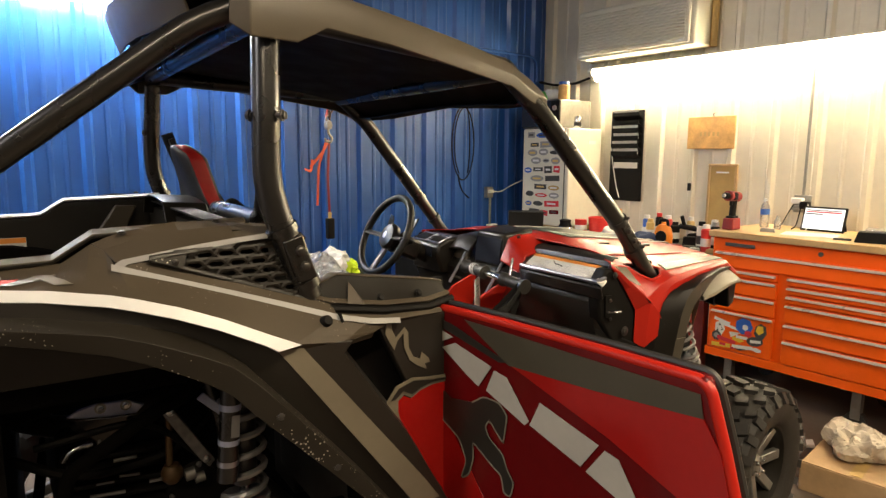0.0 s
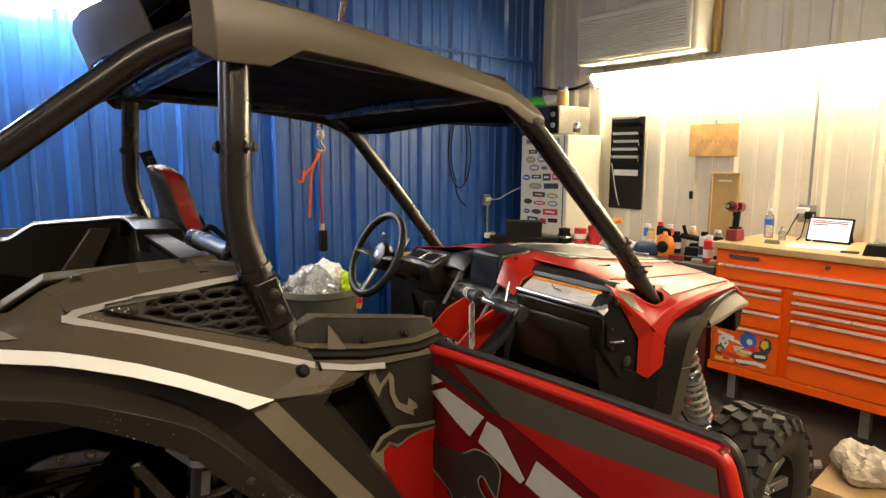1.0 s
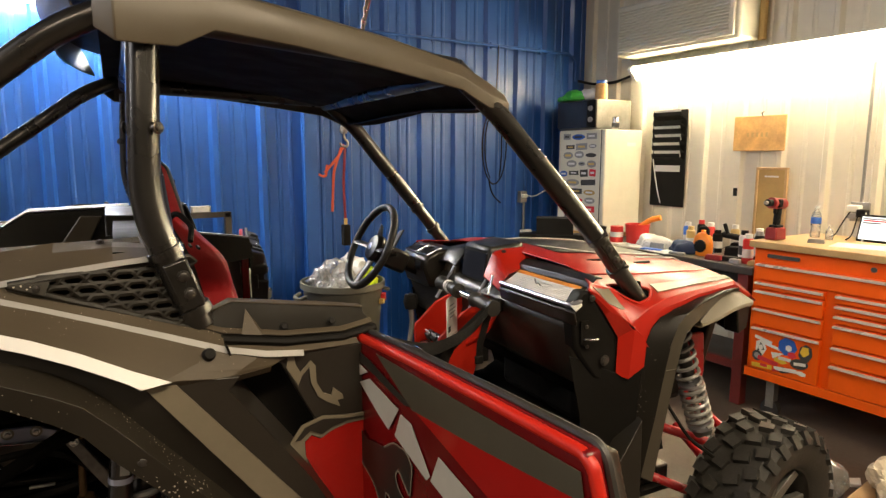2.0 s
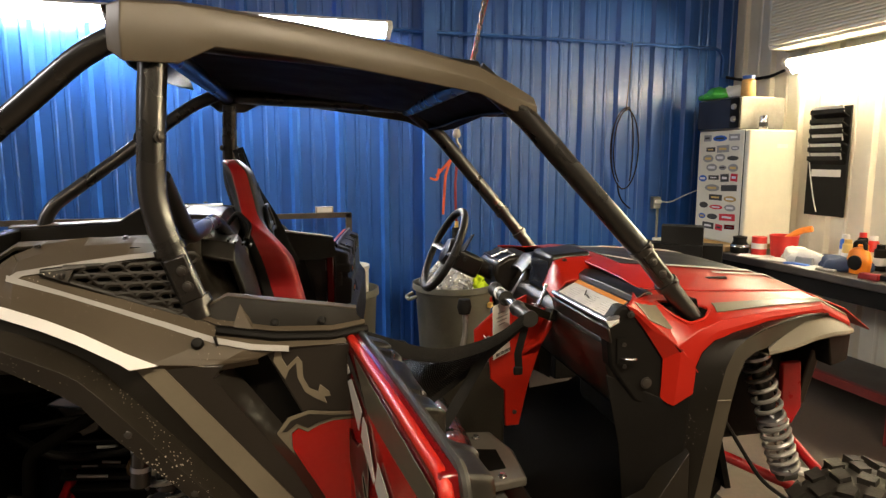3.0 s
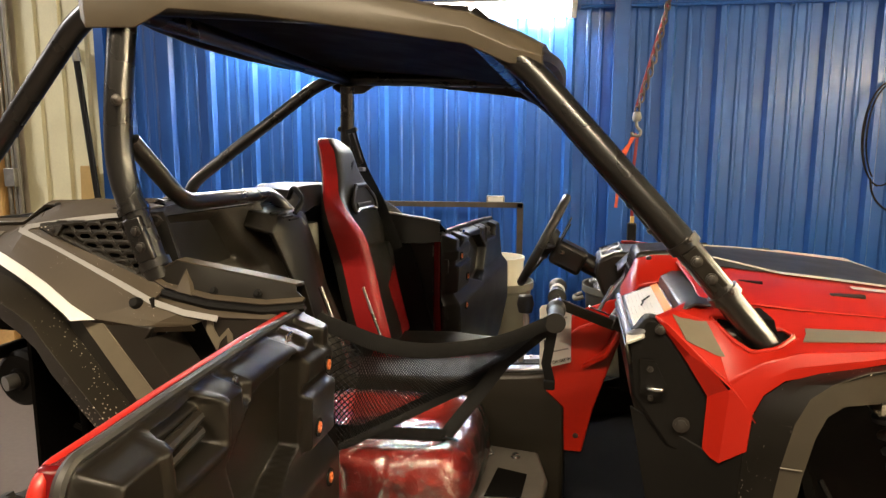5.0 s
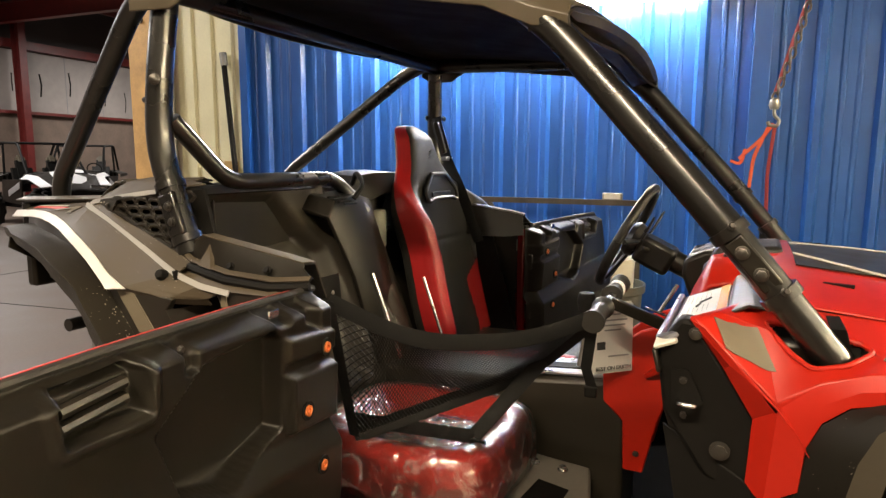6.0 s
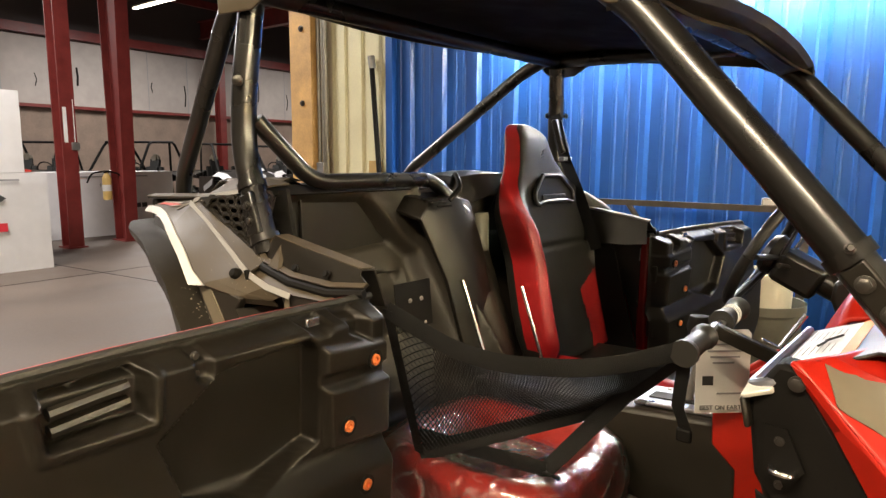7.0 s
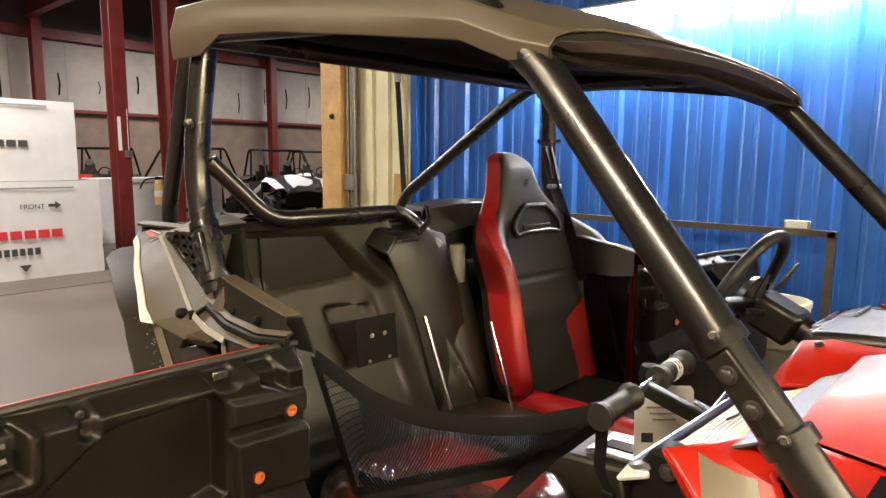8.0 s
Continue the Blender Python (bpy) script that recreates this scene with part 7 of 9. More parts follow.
elbow = part("pipe_elbow", tube([(-0.927, -0.28, 0.826), (-0.915, -0.28, 0.845), (-0.888, -0.28, 0.856), (-0.862, -0.28, 0.857)], 0.008, 10, 0.02), M_CHROME, car, "bright coolant elbow")
part("elbow_collar", tube([(-0.878, -0.28, 0.857), (-0.870, -0.28, 0.857)], 0.012, 12), M_CHROME, elbow)
part("elbow_collar", tube([(-0.852, -0.28, 0.857), (-0.845, -0.28, 0.857)], 0.010, 12), M_STEEL, elbow)
link = part("linkage_rod", tube([(-0.698, -0.33, 0.93), (-0.702, -0.33, 0.78)], 0.009, 10), M_BRASS, car, "brownish linkage rod with a ball joint")
part("ball_joint", lathe([(0.0, -0.028), (0.014, -0.026), (0.026, -0.012), (0.027, 0.004), (0.018, 0.022), (0.0, 0.026)], Matrix.Translation((-0.697, -0.33, 0.757)), 18), M_BRASS, link)
for x, z, r in ((-0.655, 0.74, 0.016), (-0.632, 0.725, 0.013)):
    part("hose_clip", tube([(x - 0.012, -0.33, z), (x + 0.012, -0.33, z + 0.003)], r, 12), M_STEEL, link)
part("exhaust_pipe", tube([(-0.62, -0.10, 0.92), (-0.72, -0.18, 0.90), (-0.90, -0.18, 0.86), (-1.12, 0.0, 0.90)], 0.028, 14, 0.08), M_BOLT, car, "dull steel exhaust pipe")
muffler = part("muffler", tube([(-1.13, -0.40, 0.87), (-1.13, 0.34, 0.87)], 0.082, 24), M_BOLT, car, "dark steel muffler")
part("end_cap", lathe([(0.0, 0.022), (0.03, 0.022), (0.034, 0.012), (0.07, 0.014), (0.083, 0.004), (0.084, -0.01), (0.0, -0.01)], facing((-1.13, -0.40, 0.87), (0, -1, 0)), 24), M_DEEP, muffler)
part("outlet", tube([(-1.13, -0.42, 0.87), (-1.14, -0.45, 0.868)], 0.022, 14), M_STEEL, muffler)
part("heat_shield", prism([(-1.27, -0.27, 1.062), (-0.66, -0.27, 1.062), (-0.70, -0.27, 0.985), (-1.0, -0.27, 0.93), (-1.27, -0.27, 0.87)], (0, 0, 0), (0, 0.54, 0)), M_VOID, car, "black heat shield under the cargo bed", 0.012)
plate = part("mount_plate", prism([(-0.914, -0.30, 0.939), (-0.886, -0.30, 0.953), (-0.850, -0.30, 0.960), (-0.788, -0.30, 0.956), (-0.745, -0.30, 0.938), (-0.764, -0.30, 0.920), (-0.821, -0.30, 0.923), (-0.876, -0.30, 0.931)], (0, 0, 0), (0, 0.012, 0)), M_BLUELIT, car, "aluminium mount plate with bluish light put into its colour", 0.003)
part("plate_lip", tube([(-0.912, -0.302, 0.938), (-0.876, -0.303, 0.930), (-0.821, -0.303, 0.922), (-0.764, -0.303, 0.919)], 0.003, 6), M_CHROME, plate)
for x, z in ((-0.842, 0.948), (-0.787, 0.945)):
    part("mount_bolt", bolt((x, -0.302, z), (0, -1, 0), 0.0065, 0.007), M_CHROME, plate)
    part("mount_washer", bolt((x, -0.300, z), (0, -1, 0), 0.0095, 0.003), M_STEEL, plate)
part("mount_bracket", prism([(-0.90, -0.285, 0.925), (-0.78, -0.285, 0.915), (-0.80, -0.285, 0.85), (-0.84, -0.285, 0.835), (-0.87, -0.285, 0.88)], (0, 0, 0), (0, 0.03, 0)), M_BOLT, car, "dark cast engine mount", 0.004)
for pts, r in (([(-0.50, -0.28, 0.98), (-0.66, -0.30, 0.80), (-0.90, -0.30, 0.78), (-1.05, -0.25, 0.86)], 0.012), ([(-0.55, -0.32, 0.70), (-0.75, -0.34, 0.92), (-0.98, -0.30, 0.88)], 0.009), ([(-0.45, -0.40, 0.62), (-0.70, -0.42, 0.66), (-1.0, -0.36, 0.72)], 0.008), ([(-0.60, -0.26, 1.05), (-0.78, -0.36, 1.02), (-1.0, -0.30, 1.0)], 0.014)):
    part("hose", tube(pts, r, 8, 0.08), M_DEEP, car)
part("gear_case", lathe([(0.0, 0.0), (0.06, 0.0), (0.08, 0.02), (0.08, 0.06), (0.055, 0.08), (0.0, 0.08)], facing((-0.62, -0.20, 0.66), (0, -1, 0)), 24), M_DEEP, car, "dark cast gear case")
for k in range(8):
    a = 2 * math.pi * k / 8
    part("case_bolt", bolt((-0.62 + 0.07 * math.cos(a), -0.265, 0.66 + 0.07 * math.sin(a)), (0, -1, 0), 0.006, 0.008), M_STEEL, car)
# added black sheet, keeps the bright hall floor from showing through the bay
part("bay_blackout", box((-1.035, 0, 0.72), (0.012, 0.92, 0.70)), M_VOID, car, "added black sheet that hides the bright floor behind the bay")
part("tail_tube", tube([(-1.18, -0.5, 0.95), (-1.2, 0.5, 0.95)], 0.02, 12), M_TUBE, car)


# ---- things along the off-white wall ----
# tool chest
CX0, CX1, CY0, CY1, CZ0, CZ1 = 3.93, 4.62, 0.35, 2.15, 0.245, 1.041
chest = empty("tool_chest", pose(CX0, CY1, 0), "orange steel roller tool chest with a wooden top", "tool chest")
W, DEP = CY1 - CY0, CX1 - CX0
part("body", box((DEP / 2 + 0.01, -W / 2, (CZ0 + CZ1) / 2), (DEP - 0.02, W, CZ1 - CZ0)), M_ORANGE, chest, "", 0.008)
part("worktop", box((DEP / 2 - 0.005, -W / 2, CZ1 + 0.02), (DEP + 0.03, W + 0.03, 0.04)), M_BUTCHER, chest, "worn wooden worktop", 0.005)


def drawer(y0, y1, z0, z1):
    """A drawer front with a bright pull along its upper edge; y runs along the chest from its far end."""
    d = part("drawer", box((0.004, -(y0 + y1) / 2, (z0 + z1) / 2), (0.024, y1 - y0, z1 - z0)), M_ORANGE, chest, "", 0.003)
    part("pull", prism([(-0.008, -y0 - 0.005, z1 - 0.004), (-0.03, -y0 - 0.005, z1 - 0.008), (-0.03, -y0 - 0.005, z1 - 0.016), (-0.022, -y0 - 0.005, z1 - 0.012), (-0.008, -y0 - 0.005, z1 - 0.022)], (0, 0, 0), (0, -(y1 - y0) + 0.01, 0)), M_PULL, d, "bright aluminium drawer pull")
    return d


drawer(0.035, W - 0.03, 0.855, 0.953)
for z0, z1 in ((0.80, 0.841), (0.69, 0.79), (0.575, 0.68), (0.305, 0.565)):
    last = drawer(0.035, 0.435, z0, z1)
for z0, z1 in ((0.795, 0.841), (0.74, 0.785), (0.685, 0.73), (0.565, 0.675), (0.46, 0.555), (0.305, 0.45)):
    drawer(0.495, W - 0.03, z0, z1)
part("plinth", box((0.006, -W / 2, 0.272), (0.02, W, 0.055)), M_ORANGE, chest, "", 0.004)
part("badge", box((-0.004, -0.19, 1.0), (0.008, 0.19, 0.022)), M_INK, chest, "dark maker's badge", 0.003)
lock = part("lock", lathe([(0.014, 0.0), (0.014, 0.008), (0.006, 0.009), (0.0, 0.006)], facing((-0.002, -0.666, 1.002), (-1, 0, 0)), 16), M_INK, chest, "round lock")
# collage of stickers over the lowest drawer
collage = ((0.135, 0.452, 0.13, 0.014, M_LABEL, 4, 12), (0.20, 0.434, 0.15, 0.012, M_LABEL, 4, 10), (0.12, 0.418, 0.085, 0.075, M_LABEL, 5, 0), (0.12, 0.418, 0.06, 0.05, M_INK, 3, 20), (0.12, 0.418, 0.035, 0.028, M_LABEL, 5, 10), (0.235, 0.405, 0.12, 0.030, M_LABEL, 3, -20), (0.31, 0.447, 0.13, 0.075, M_BLUEPL, 7, 0), (0.32, 0.443, 0.045, 0.028, M_LABEL, 6, 0), (0.345, 0.418, 0.06, 0.03, M_REDINK, 5, 0), (0.435, 0.438, 0.09, 0.075, M_INK, 7, 10), (0.43, 0.445, 0.06, 0.045, M_YELLOWINK, 5, 20), (0.10, 0.383, 0.075, 0.045, M_INK, 8, 0), (0.10, 0.383, 0.045, 0.025, M_GREYINK, 8, 0), (0.18, 0.372, 0.15, 0.018, M_REDINK, 4, 8), (0.27, 0.385, 0.10, 0.024, M_YELLOWINK, 5, 6), (0.30, 0.397, 0.09, 0.014, M_LABEL, 4, 0), (0.40, 0.392, 0.12, 0.042, M_INK, 12, -8), (0.405, 0.392, 0.08, 0.013, M_LABEL, 4, -8), (0.14, 0.346, 0.15, 0.018, M_YELLOWINK, 4, -4), (0.155, 0.350, 0.05, 0.012, M_REDINK, 4, 0), (0.29, 0.352, 0.11, 0.026, M_INK, 6, -6), (0.31, 0.356, 0.16, 0.016, M_LABEL, 4, -6), (0.42, 0.358, 0.07, 0.020, M_LABEL, 6, 4), (0.24, 0.343, 0.07, 0.014, M_REDINK, 3, 0))
for k, (y, z, w, h, m, n, a) in enumerate(collage):
    y, z, w, h = 0.05 + (y - 0.06) * 0.84, 0.318 + (z - 0.335) * 1.5, w * 0.84, h * 1.4
    ring = [(w * 0.5 * (1.41 if n == 4 else 1.05) * math.cos(2 * math.pi * (j + 0.5) / n), h * 0.5 * (1.41 if n == 4 else 1.05) * math.sin(2 * math.pi * (j + 0.5) / n)) for j in range(n)]
    ca, sa = math.cos(radians(a)), math.sin(radians(a))
    part("sticker", prism([(-0.0082 - 0.0004 * k, -y + p * ca - q * sa, z + p * sa + q * ca) for p, q in ring], (0, 0, 0), (-0.0003, 0, 0)), m, last)
for x in (0.08, DEP - 0.08):
    for y in (0.14, W / 2, W - 0.12):
        c = part("caster", tube([(x - 0.02, -y, 0.055), (x + 0.02, -y, 0.055)], 0.055, 18), M_RUBBER, chest, "black caster")
        part("fork", box((x, -y, 0.15), (0.05, 0.05, 0.17)), M_STEEL, c)


def on_chest(name, x, y, label, category):
    return empty(name, pose(CX0 + x, CY1 - y, CZ1 + 0.0402), label, category)


e = on_chest("cordless_drill", 0.12, 0.06, "red and black cordless impact driver standing on its battery", "drill")
part("battery", box((0, 0, 0.04), (0.11, 0.075, 0.075), None, 0.92), M_TOOLRED, e, "red battery pack", 0.008)
part("handle", tube([(0.0, 0, 0.075), (0.012, 0, 0.20)], 0.021, 12), M_DEEP, e)
part("motor_housing", tube([(0.055, 0, 0.215), (-0.07, 0, 0.225)], 0.034, 14), M_TOOLRED, e, "red motor housing")
part("grip_cover", box((-0.02, 0.0, 0.222), (0.05, 0.072, 0.05)), M_DEEP, e, "", 0.01)
part("battery_base", box((0, 0, 0.082), (0.07, 0.055, 0.02)), M_DEEP, e, "", 0.006)
part("nose", tube([(-0.07, 0, 0.225), (-0.11, 0, 0.228)], 0.021, 12), M_DEEP, e)
part("chuck", tube([(-0.11, 0, 0.228), (-0.13, 0, 0.229)], 0.011, 10), M_STEEL, e)
part("trigger", box((-0.022, 0, 0.175), (0.014, 0.02, 0.03)), M_DEEP, e, "", 0.004)
e = on_chest("water_bottle", 0.45, 0.12, "clear plastic water bottle with a blue label", "bottle")
part("bottle", lathe([(0.0, 0.0), (0.026, 0.0), (0.029, 0.009), (0.027, 0.06), (0.029, 0.077), (0.029, 0.128), (0.024, 0.15), (0.011, 0.171), (0.011, 0.184), (0.0, 0.184)], None, 20), M_BAGS, e)
part("paper_label", lathe([(0.0302, 0.088), (0.0302, 0.126)], None, 20), M_BLUEPL, e, "blue paper label")
part("cap", lathe([(0.013, 0.181), (0.013, 0.196), (0.0, 0.196)], None, 16), M_WPLAST, e)
e = on_chest("small_bottle", 0.40, 0.23, "small clear plastic bottle", "bottle")
part("bottle", lathe([(0.0, 0.0), (0.022, 0.0), (0.022, 0.05), (0.010, 0.075), (0.010, 0.09), (0.0, 0.09)], None, 16), M_BAGS, e)
e = on_chest("tablet", 0.50, 0.465, "tablet computer with a lit screen in a dark stand case", "tablet")
part("case", box((0.02, 0, 0.078), (0.014, 0.262, 0.164), rot(0, 16, 0)), M_DEEP, e, "dark folding case", 0.006)
part("screen", box((0.0095, 0, 0.080), (0.003, 0.236, 0.136), rot(0, 16, 0)), M_GLOWSCREEN, e, "lit white screen")
for z, w, m in ((0.134, 0.21, M_GREYINK), (0.123, 0.21, M_REDINK), (0.110, 0.10, M_INK)):
    part("screen_bar", box((0.0075 + (0.080 - z) * -0.287, 0.10 - w / 2 + 0.008, z), (0.002, w, 0.008), rot(0, 16, 0)), m, e)
part("stand", box((0.068, 0, 0.066), (0.01, 0.22, 0.14), rot(0, -28, 0)), M_DEEP, e)
e = empty("phone_charger", pose(CX0 + 0.62, CY1 - 0.26, CZ1), "wall socket adapter with white and black charging leads", "charger")
part("socket_plate", box((0.06, 0, 0.20), (0.02, 0.11, 0.12)), M_STEEL, e, "steel socket plate", 0.004)
part("adapter", box((0.02, 0.015, 0.222), (0.06, 0.07, 0.04)), M_WPLAST, e, "", 0.008)
part("adapter", box((0.015, -0.035, 0.195), (0.07, 0.05, 0.05)), M_DEEP, e, "black charger block", 0.008)
part("adapter", box((0.025, 0.02, 0.175), (0.05, 0.06, 0.035)), M_GREYINK, e, "grey charger block", 0.008)
for y, m in ((-0.06, M_WPLAST), (0.03, M_DEEP), (-0.02, M_DEEP)):
    part("lead", tube([(0.0, y, 0.20), (-0.06, y * 1.6, 0.12), (-0.10, y * 1.8, 0.058), (-0.18, y * 2.2, 0.046)], 0.004, 6, 0.04), m, e)
part("conduit_drop", tube([(0.065, 0.0, 0.26), (0.065, 0.0, 1.1)], 0.010, 8), M_STEEL, e)
for name, x, y, s, m, lab, cat in (("paper_sheet", 0.24, 0.50, (0.22, 0.30, 0.003), M_LABEL, "loose white paper sheet", "paper"), ("multi_tool", 0.18, 0.27, (0.03, 0.09, 0.025), M_STEEL, "small steel pocket tool", "tool"), ("key_ring", 0.13, 0.72, (0.03, 0.09, 0.012), M_INK, "bunch of dark keys", "keys"), ("rolled_bag", 0.36, 0.86, (0.18, 0.22, 0.06), M_BAGS, "crumpled clear plastic bag", "bag"), ("glove_box_pack", 0.16, 0.88, (0.12, 0.2, 0.06), M_DEEP, "black tool pouch with red trim", "pouch")):
    e = on_chest(name, x, y, lab, cat)
    part("sheet" if "sheet" in name else "shell", box((0, 0, s[2] / 2), s, rot(0, 0, 14), 0.85 if s[2] > 0.02 else 1), m, e, "", 0.003 if s[2] > 0.01 else 0)

# wall things: air conditioner, rack, board, sign, switch, conduits
ac = empty("air_conditioner", pose(WALL_X - 0.03, 3.2, 2.38), "old beige window air conditioner set in the wall", "air conditioner")
part("casing", box((-0.12, 0.01, 0.20), (0.24, 1.10, 0.40)), M_APPL, ac, "", 0.02)
part("front_panel", box((-0.255, 0.01, 0.20), (0.03, 1.04, 0.36)), M_APPL, ac, "", 0.01)
for k in range(14):
    part("louvre", box((-0.276, 0.01, 0.05 + 0.022 * k), (0.014, 0.98, 0.008), rot(0, 25, 0)), M_APPL, ac)
part("foam_seal", tube([(-0.02, -0.57, 0.0), (-0.02, -0.57, 0.42), (-0.02, 0.57, 0.43), (-0.02, 0.57, 0.0)], 0.028, 8, 0.04), M_TAN, ac, "yellowed foam seal")
rack = empty("file_rack", pose(WALL_X - 0.032, 3.37, 1.18), "black wall rack with papers in its pockets", "wall rack")
part("back_plate", box((-0.006, 0, 0.38), (0.012, 0.33, 0.77)), M_DEEP, rack, "", 0.004)
for k in range(6):
    z = 0.36 + 0.065 * k
    part("pocket", prism([(-0.012, -0.15, z), (-0.07, -0.15, z + 0.03), (-0.07, -0.15, z + 0.06), (-0.064, -0.15, z + 0.06), (-0.064, -0.15, z + 0.035), (-0.012, -0.15, z + 0.01)], (0, 0, 0), (0, 0.27, 0)), M_DEEP, rack)
    if k in (0, 1, 2, 3, 5):
        part("paper", box((-0.04, -0.01 + 0.01 * (k % 2), z + 0.06), (0.004, 0.25, 0.05), rot(0, -18, 0)), M_LABEL, rack, "white papers")
part("card", box((-0.015, 0.0, 0.30), (0.004, 0.24, 0.05)), M_LABEL, rack)
part("hanging_cord", tube([(-0.02, 0.17, 0.55), (-0.03, 0.12, 0.30), (-0.03, 0.07, 0.10), (-0.03, 0.04, 0.02)], 0.004, 6, 0.1), M_WPLAST, rack, "thin white cord")
sign = empty("plywood_sign", pose(WALL_X - 0.034, 2.61, 1.74), "varnished plywood board with faint burnt lettering", "board")
part("board", box((0, 0, 0), (0.014, 0.385, 0.245)), M_PLY, sign, "", 0.004)
for k in range(5):
    part("burnt_mark", box((-0.008, 0.08 - 0.035 * k, -0.01), (0.0015, 0.016, 0.03)), M_TAN, sign)
part("hook", tube([(-0.005, -0.02, 0.12), (-0.02, -0.02, 0.14), (0.01, -0.02, 0.15)], 0.004, 6), M_BOLT, sign)
cork = empty("framed_board", pose(WALL_X - 0.034, 2.49, 1.25), "tan board in a pale frame standing on the bench", "framed board")
part("panel", box((0, 0, 0), (0.012, 0.195, 0.48)), M_TAN, cork)
for c, s in (((-0.004, 0.105, 0), (0.022, 0.018, 0.50)), ((-0.004, -0.105, 0), (0.022, 0.018, 0.50)), ((-0.004, 0, 0.245), (0.022, 0.228, 0.018)), ((-0.004, 0, -0.245), (0.022, 0.228, 0.018))):
    part("frame_rail", box(c, s), M_BUTCHER, cork, "", 0.003)
part("paper_slip", box((-0.008, 0.0, 0.19), (0.002, 0.10, 0.012)), M_LABEL, cork)
sw = empty("wall_switch", pose(WALL_X - 0.03, 2.76, 1.32), "small black wall switch", "switch")
part("switch_body", box((-0.01, 0, 0), (0.02, 0.024, 0.06)), M_DEEP, sw, "", 0.003)
cord = empty("lamp_cable", pose(0, 0, 0), "dark cable from the strip light along the corner", "cable")
part("cable", tube([(WALL_X - 0.06, 3.70, 2.27), (WALL_X - 0.05, 3.95, 2.22), (WALL_X - 0.06, 4.2, 2.22), (WALL_X - 0.12, WALL_Y - 0.05, 2.26)], 0.012, 8, 0.06), M_DEEP, cord)
cnd = empty("wall_conduit", pose(0, WALL_Y - 0.055, 0), "thin blue painted conduit along the blue wall", "conduit")
part("conduit", tube([(1.70, 0, 2.488), (4.45, 0, 2.488), (4.52, 0, 2.42), (4.52, 0, 2.26)], 0.013, 8, 0.06), M_BLUE, cnd)
for x in (2.2, 3.0, 3.57, 4.1):
    part("conduit_clip", box((x, 0.005, 2.488), (0.02, 0.02, 0.05)), M_BLUE, cnd)
part("post_cover", box((1.965, -0.015, 2.8), (0.10, 0.03, 5.5)), M_BLUE, cnd, "", 0.004)
coilc = empty("cable_coil", pose(3.6, WALL_Y - 0.07, 1.66), "coil of black hose hung on the blue wall", "hose coil")
for a0, a1, rx, rz, dx, dy in ((-1.9, 4.1, 0.125, 0.32, 0.0, 0.0), (1.5, 4.5, 0.150, 0.33, 0.012, -0.014), (1.55, 4.15, 0.118, 0.31, 0.0, -0.026), (-0.9, 1.6, 0.055, 0.33, 0.01, -0.014)):
    part("loop", tube([(dx + rx * math.cos(a), dy, rz * math.sin(a)) for a in (a0 + (a1 - a0) * j / 30 for j in range(31))], 0.0055, 7), M_DEEP, coilc)
part("hose_tail", tube([(-0.07, -0.02, -0.27), (-0.06, -0.03, -0.36), (-0.02, -0.03, -0.43), (0.05, -0.03, -0.48)], 0.0065, 7, 0.06), M_DEEP, coilc)
part("tie", tube([(-0.02, -0.03, 0.30), (0.0, -0.035, 0.33), (0.02, -0.03, 0.31)], 0.004, 6), M_BOLT, coilc)
part("hanger", tube([(0.0, 0.0, 0.33), (0.02, 0.0, 0.60), (0.03, 0.0, 0.83)], 0.004, 6), M_BOLT, coilc)
box1 = empty("socket_box", pose(3.92, WALL_Y - 0.06, 1.22), "steel wall socket box with a white lead", "socket")
part("box_body", box((0, 0, 0), (0.07, 0.05, 0.10)), M_STEEL, box1, "", 0.005)
part("plug", box((0.0, -0.035, 0.01), (0.05, 0.03, 0.03)), M_WPLAST, box1, "", 0.005)
part("lead", tube([(0.03, -0.03, 0.01), (0.12, -0.03, 0.0), (0.26, -0.03, 0.06), (0.42, -0.06, 0.12)], 0.005, 6, 0.06), M_WPLAST, box1)
part("drop_pipe", tube([(0.02, 0.0, -0.05), (0.02, 0.0, -0.30)], 0.011, 8), M_STEEL, box1)
part("drop_box", box((0.04, -0.01, -0.32), (0.10, 0.05, 0.05)), M_WPLAST, box1, "", 0.004)

# bench in the corner, on a red steel frame
bench = empty("workbench", pose(4.0, 2.2, 0), "dark laminate workbench on a red steel frame", "workbench")
part("benchtop", box((0.33, 1.08, 0.875), (0.68, 2.2, 0.05)), M_BENCH, bench, "dark worn benchtop", 0.006)
for y in (0.05, 2.1):
    for x in (0.04, 0.6):
        part("leg", box((x, y, 0.425), (0.07, 0.07, 0.85)), M_REDSTEEL, bench, "dark red steel leg", 0.004)
part("front_rail", box((0.03, 1.08, 0.80), (0.03, 2.1, 0.10)), M_DEEP, bench)
part("lower_rail", box((0.04, 1.08, 0.25), (0.04, 2.1, 0.05)), M_REDSTEEL, bench)
part("lower_shelf", box((0.33, 1.08, 0.22), (0.56, 2.08, 0.02)), M_BENCH, bench)


def on_bench(name, x, y, label, category, z=0.9):
    return empty(name, pose(x, y, z), label, category)


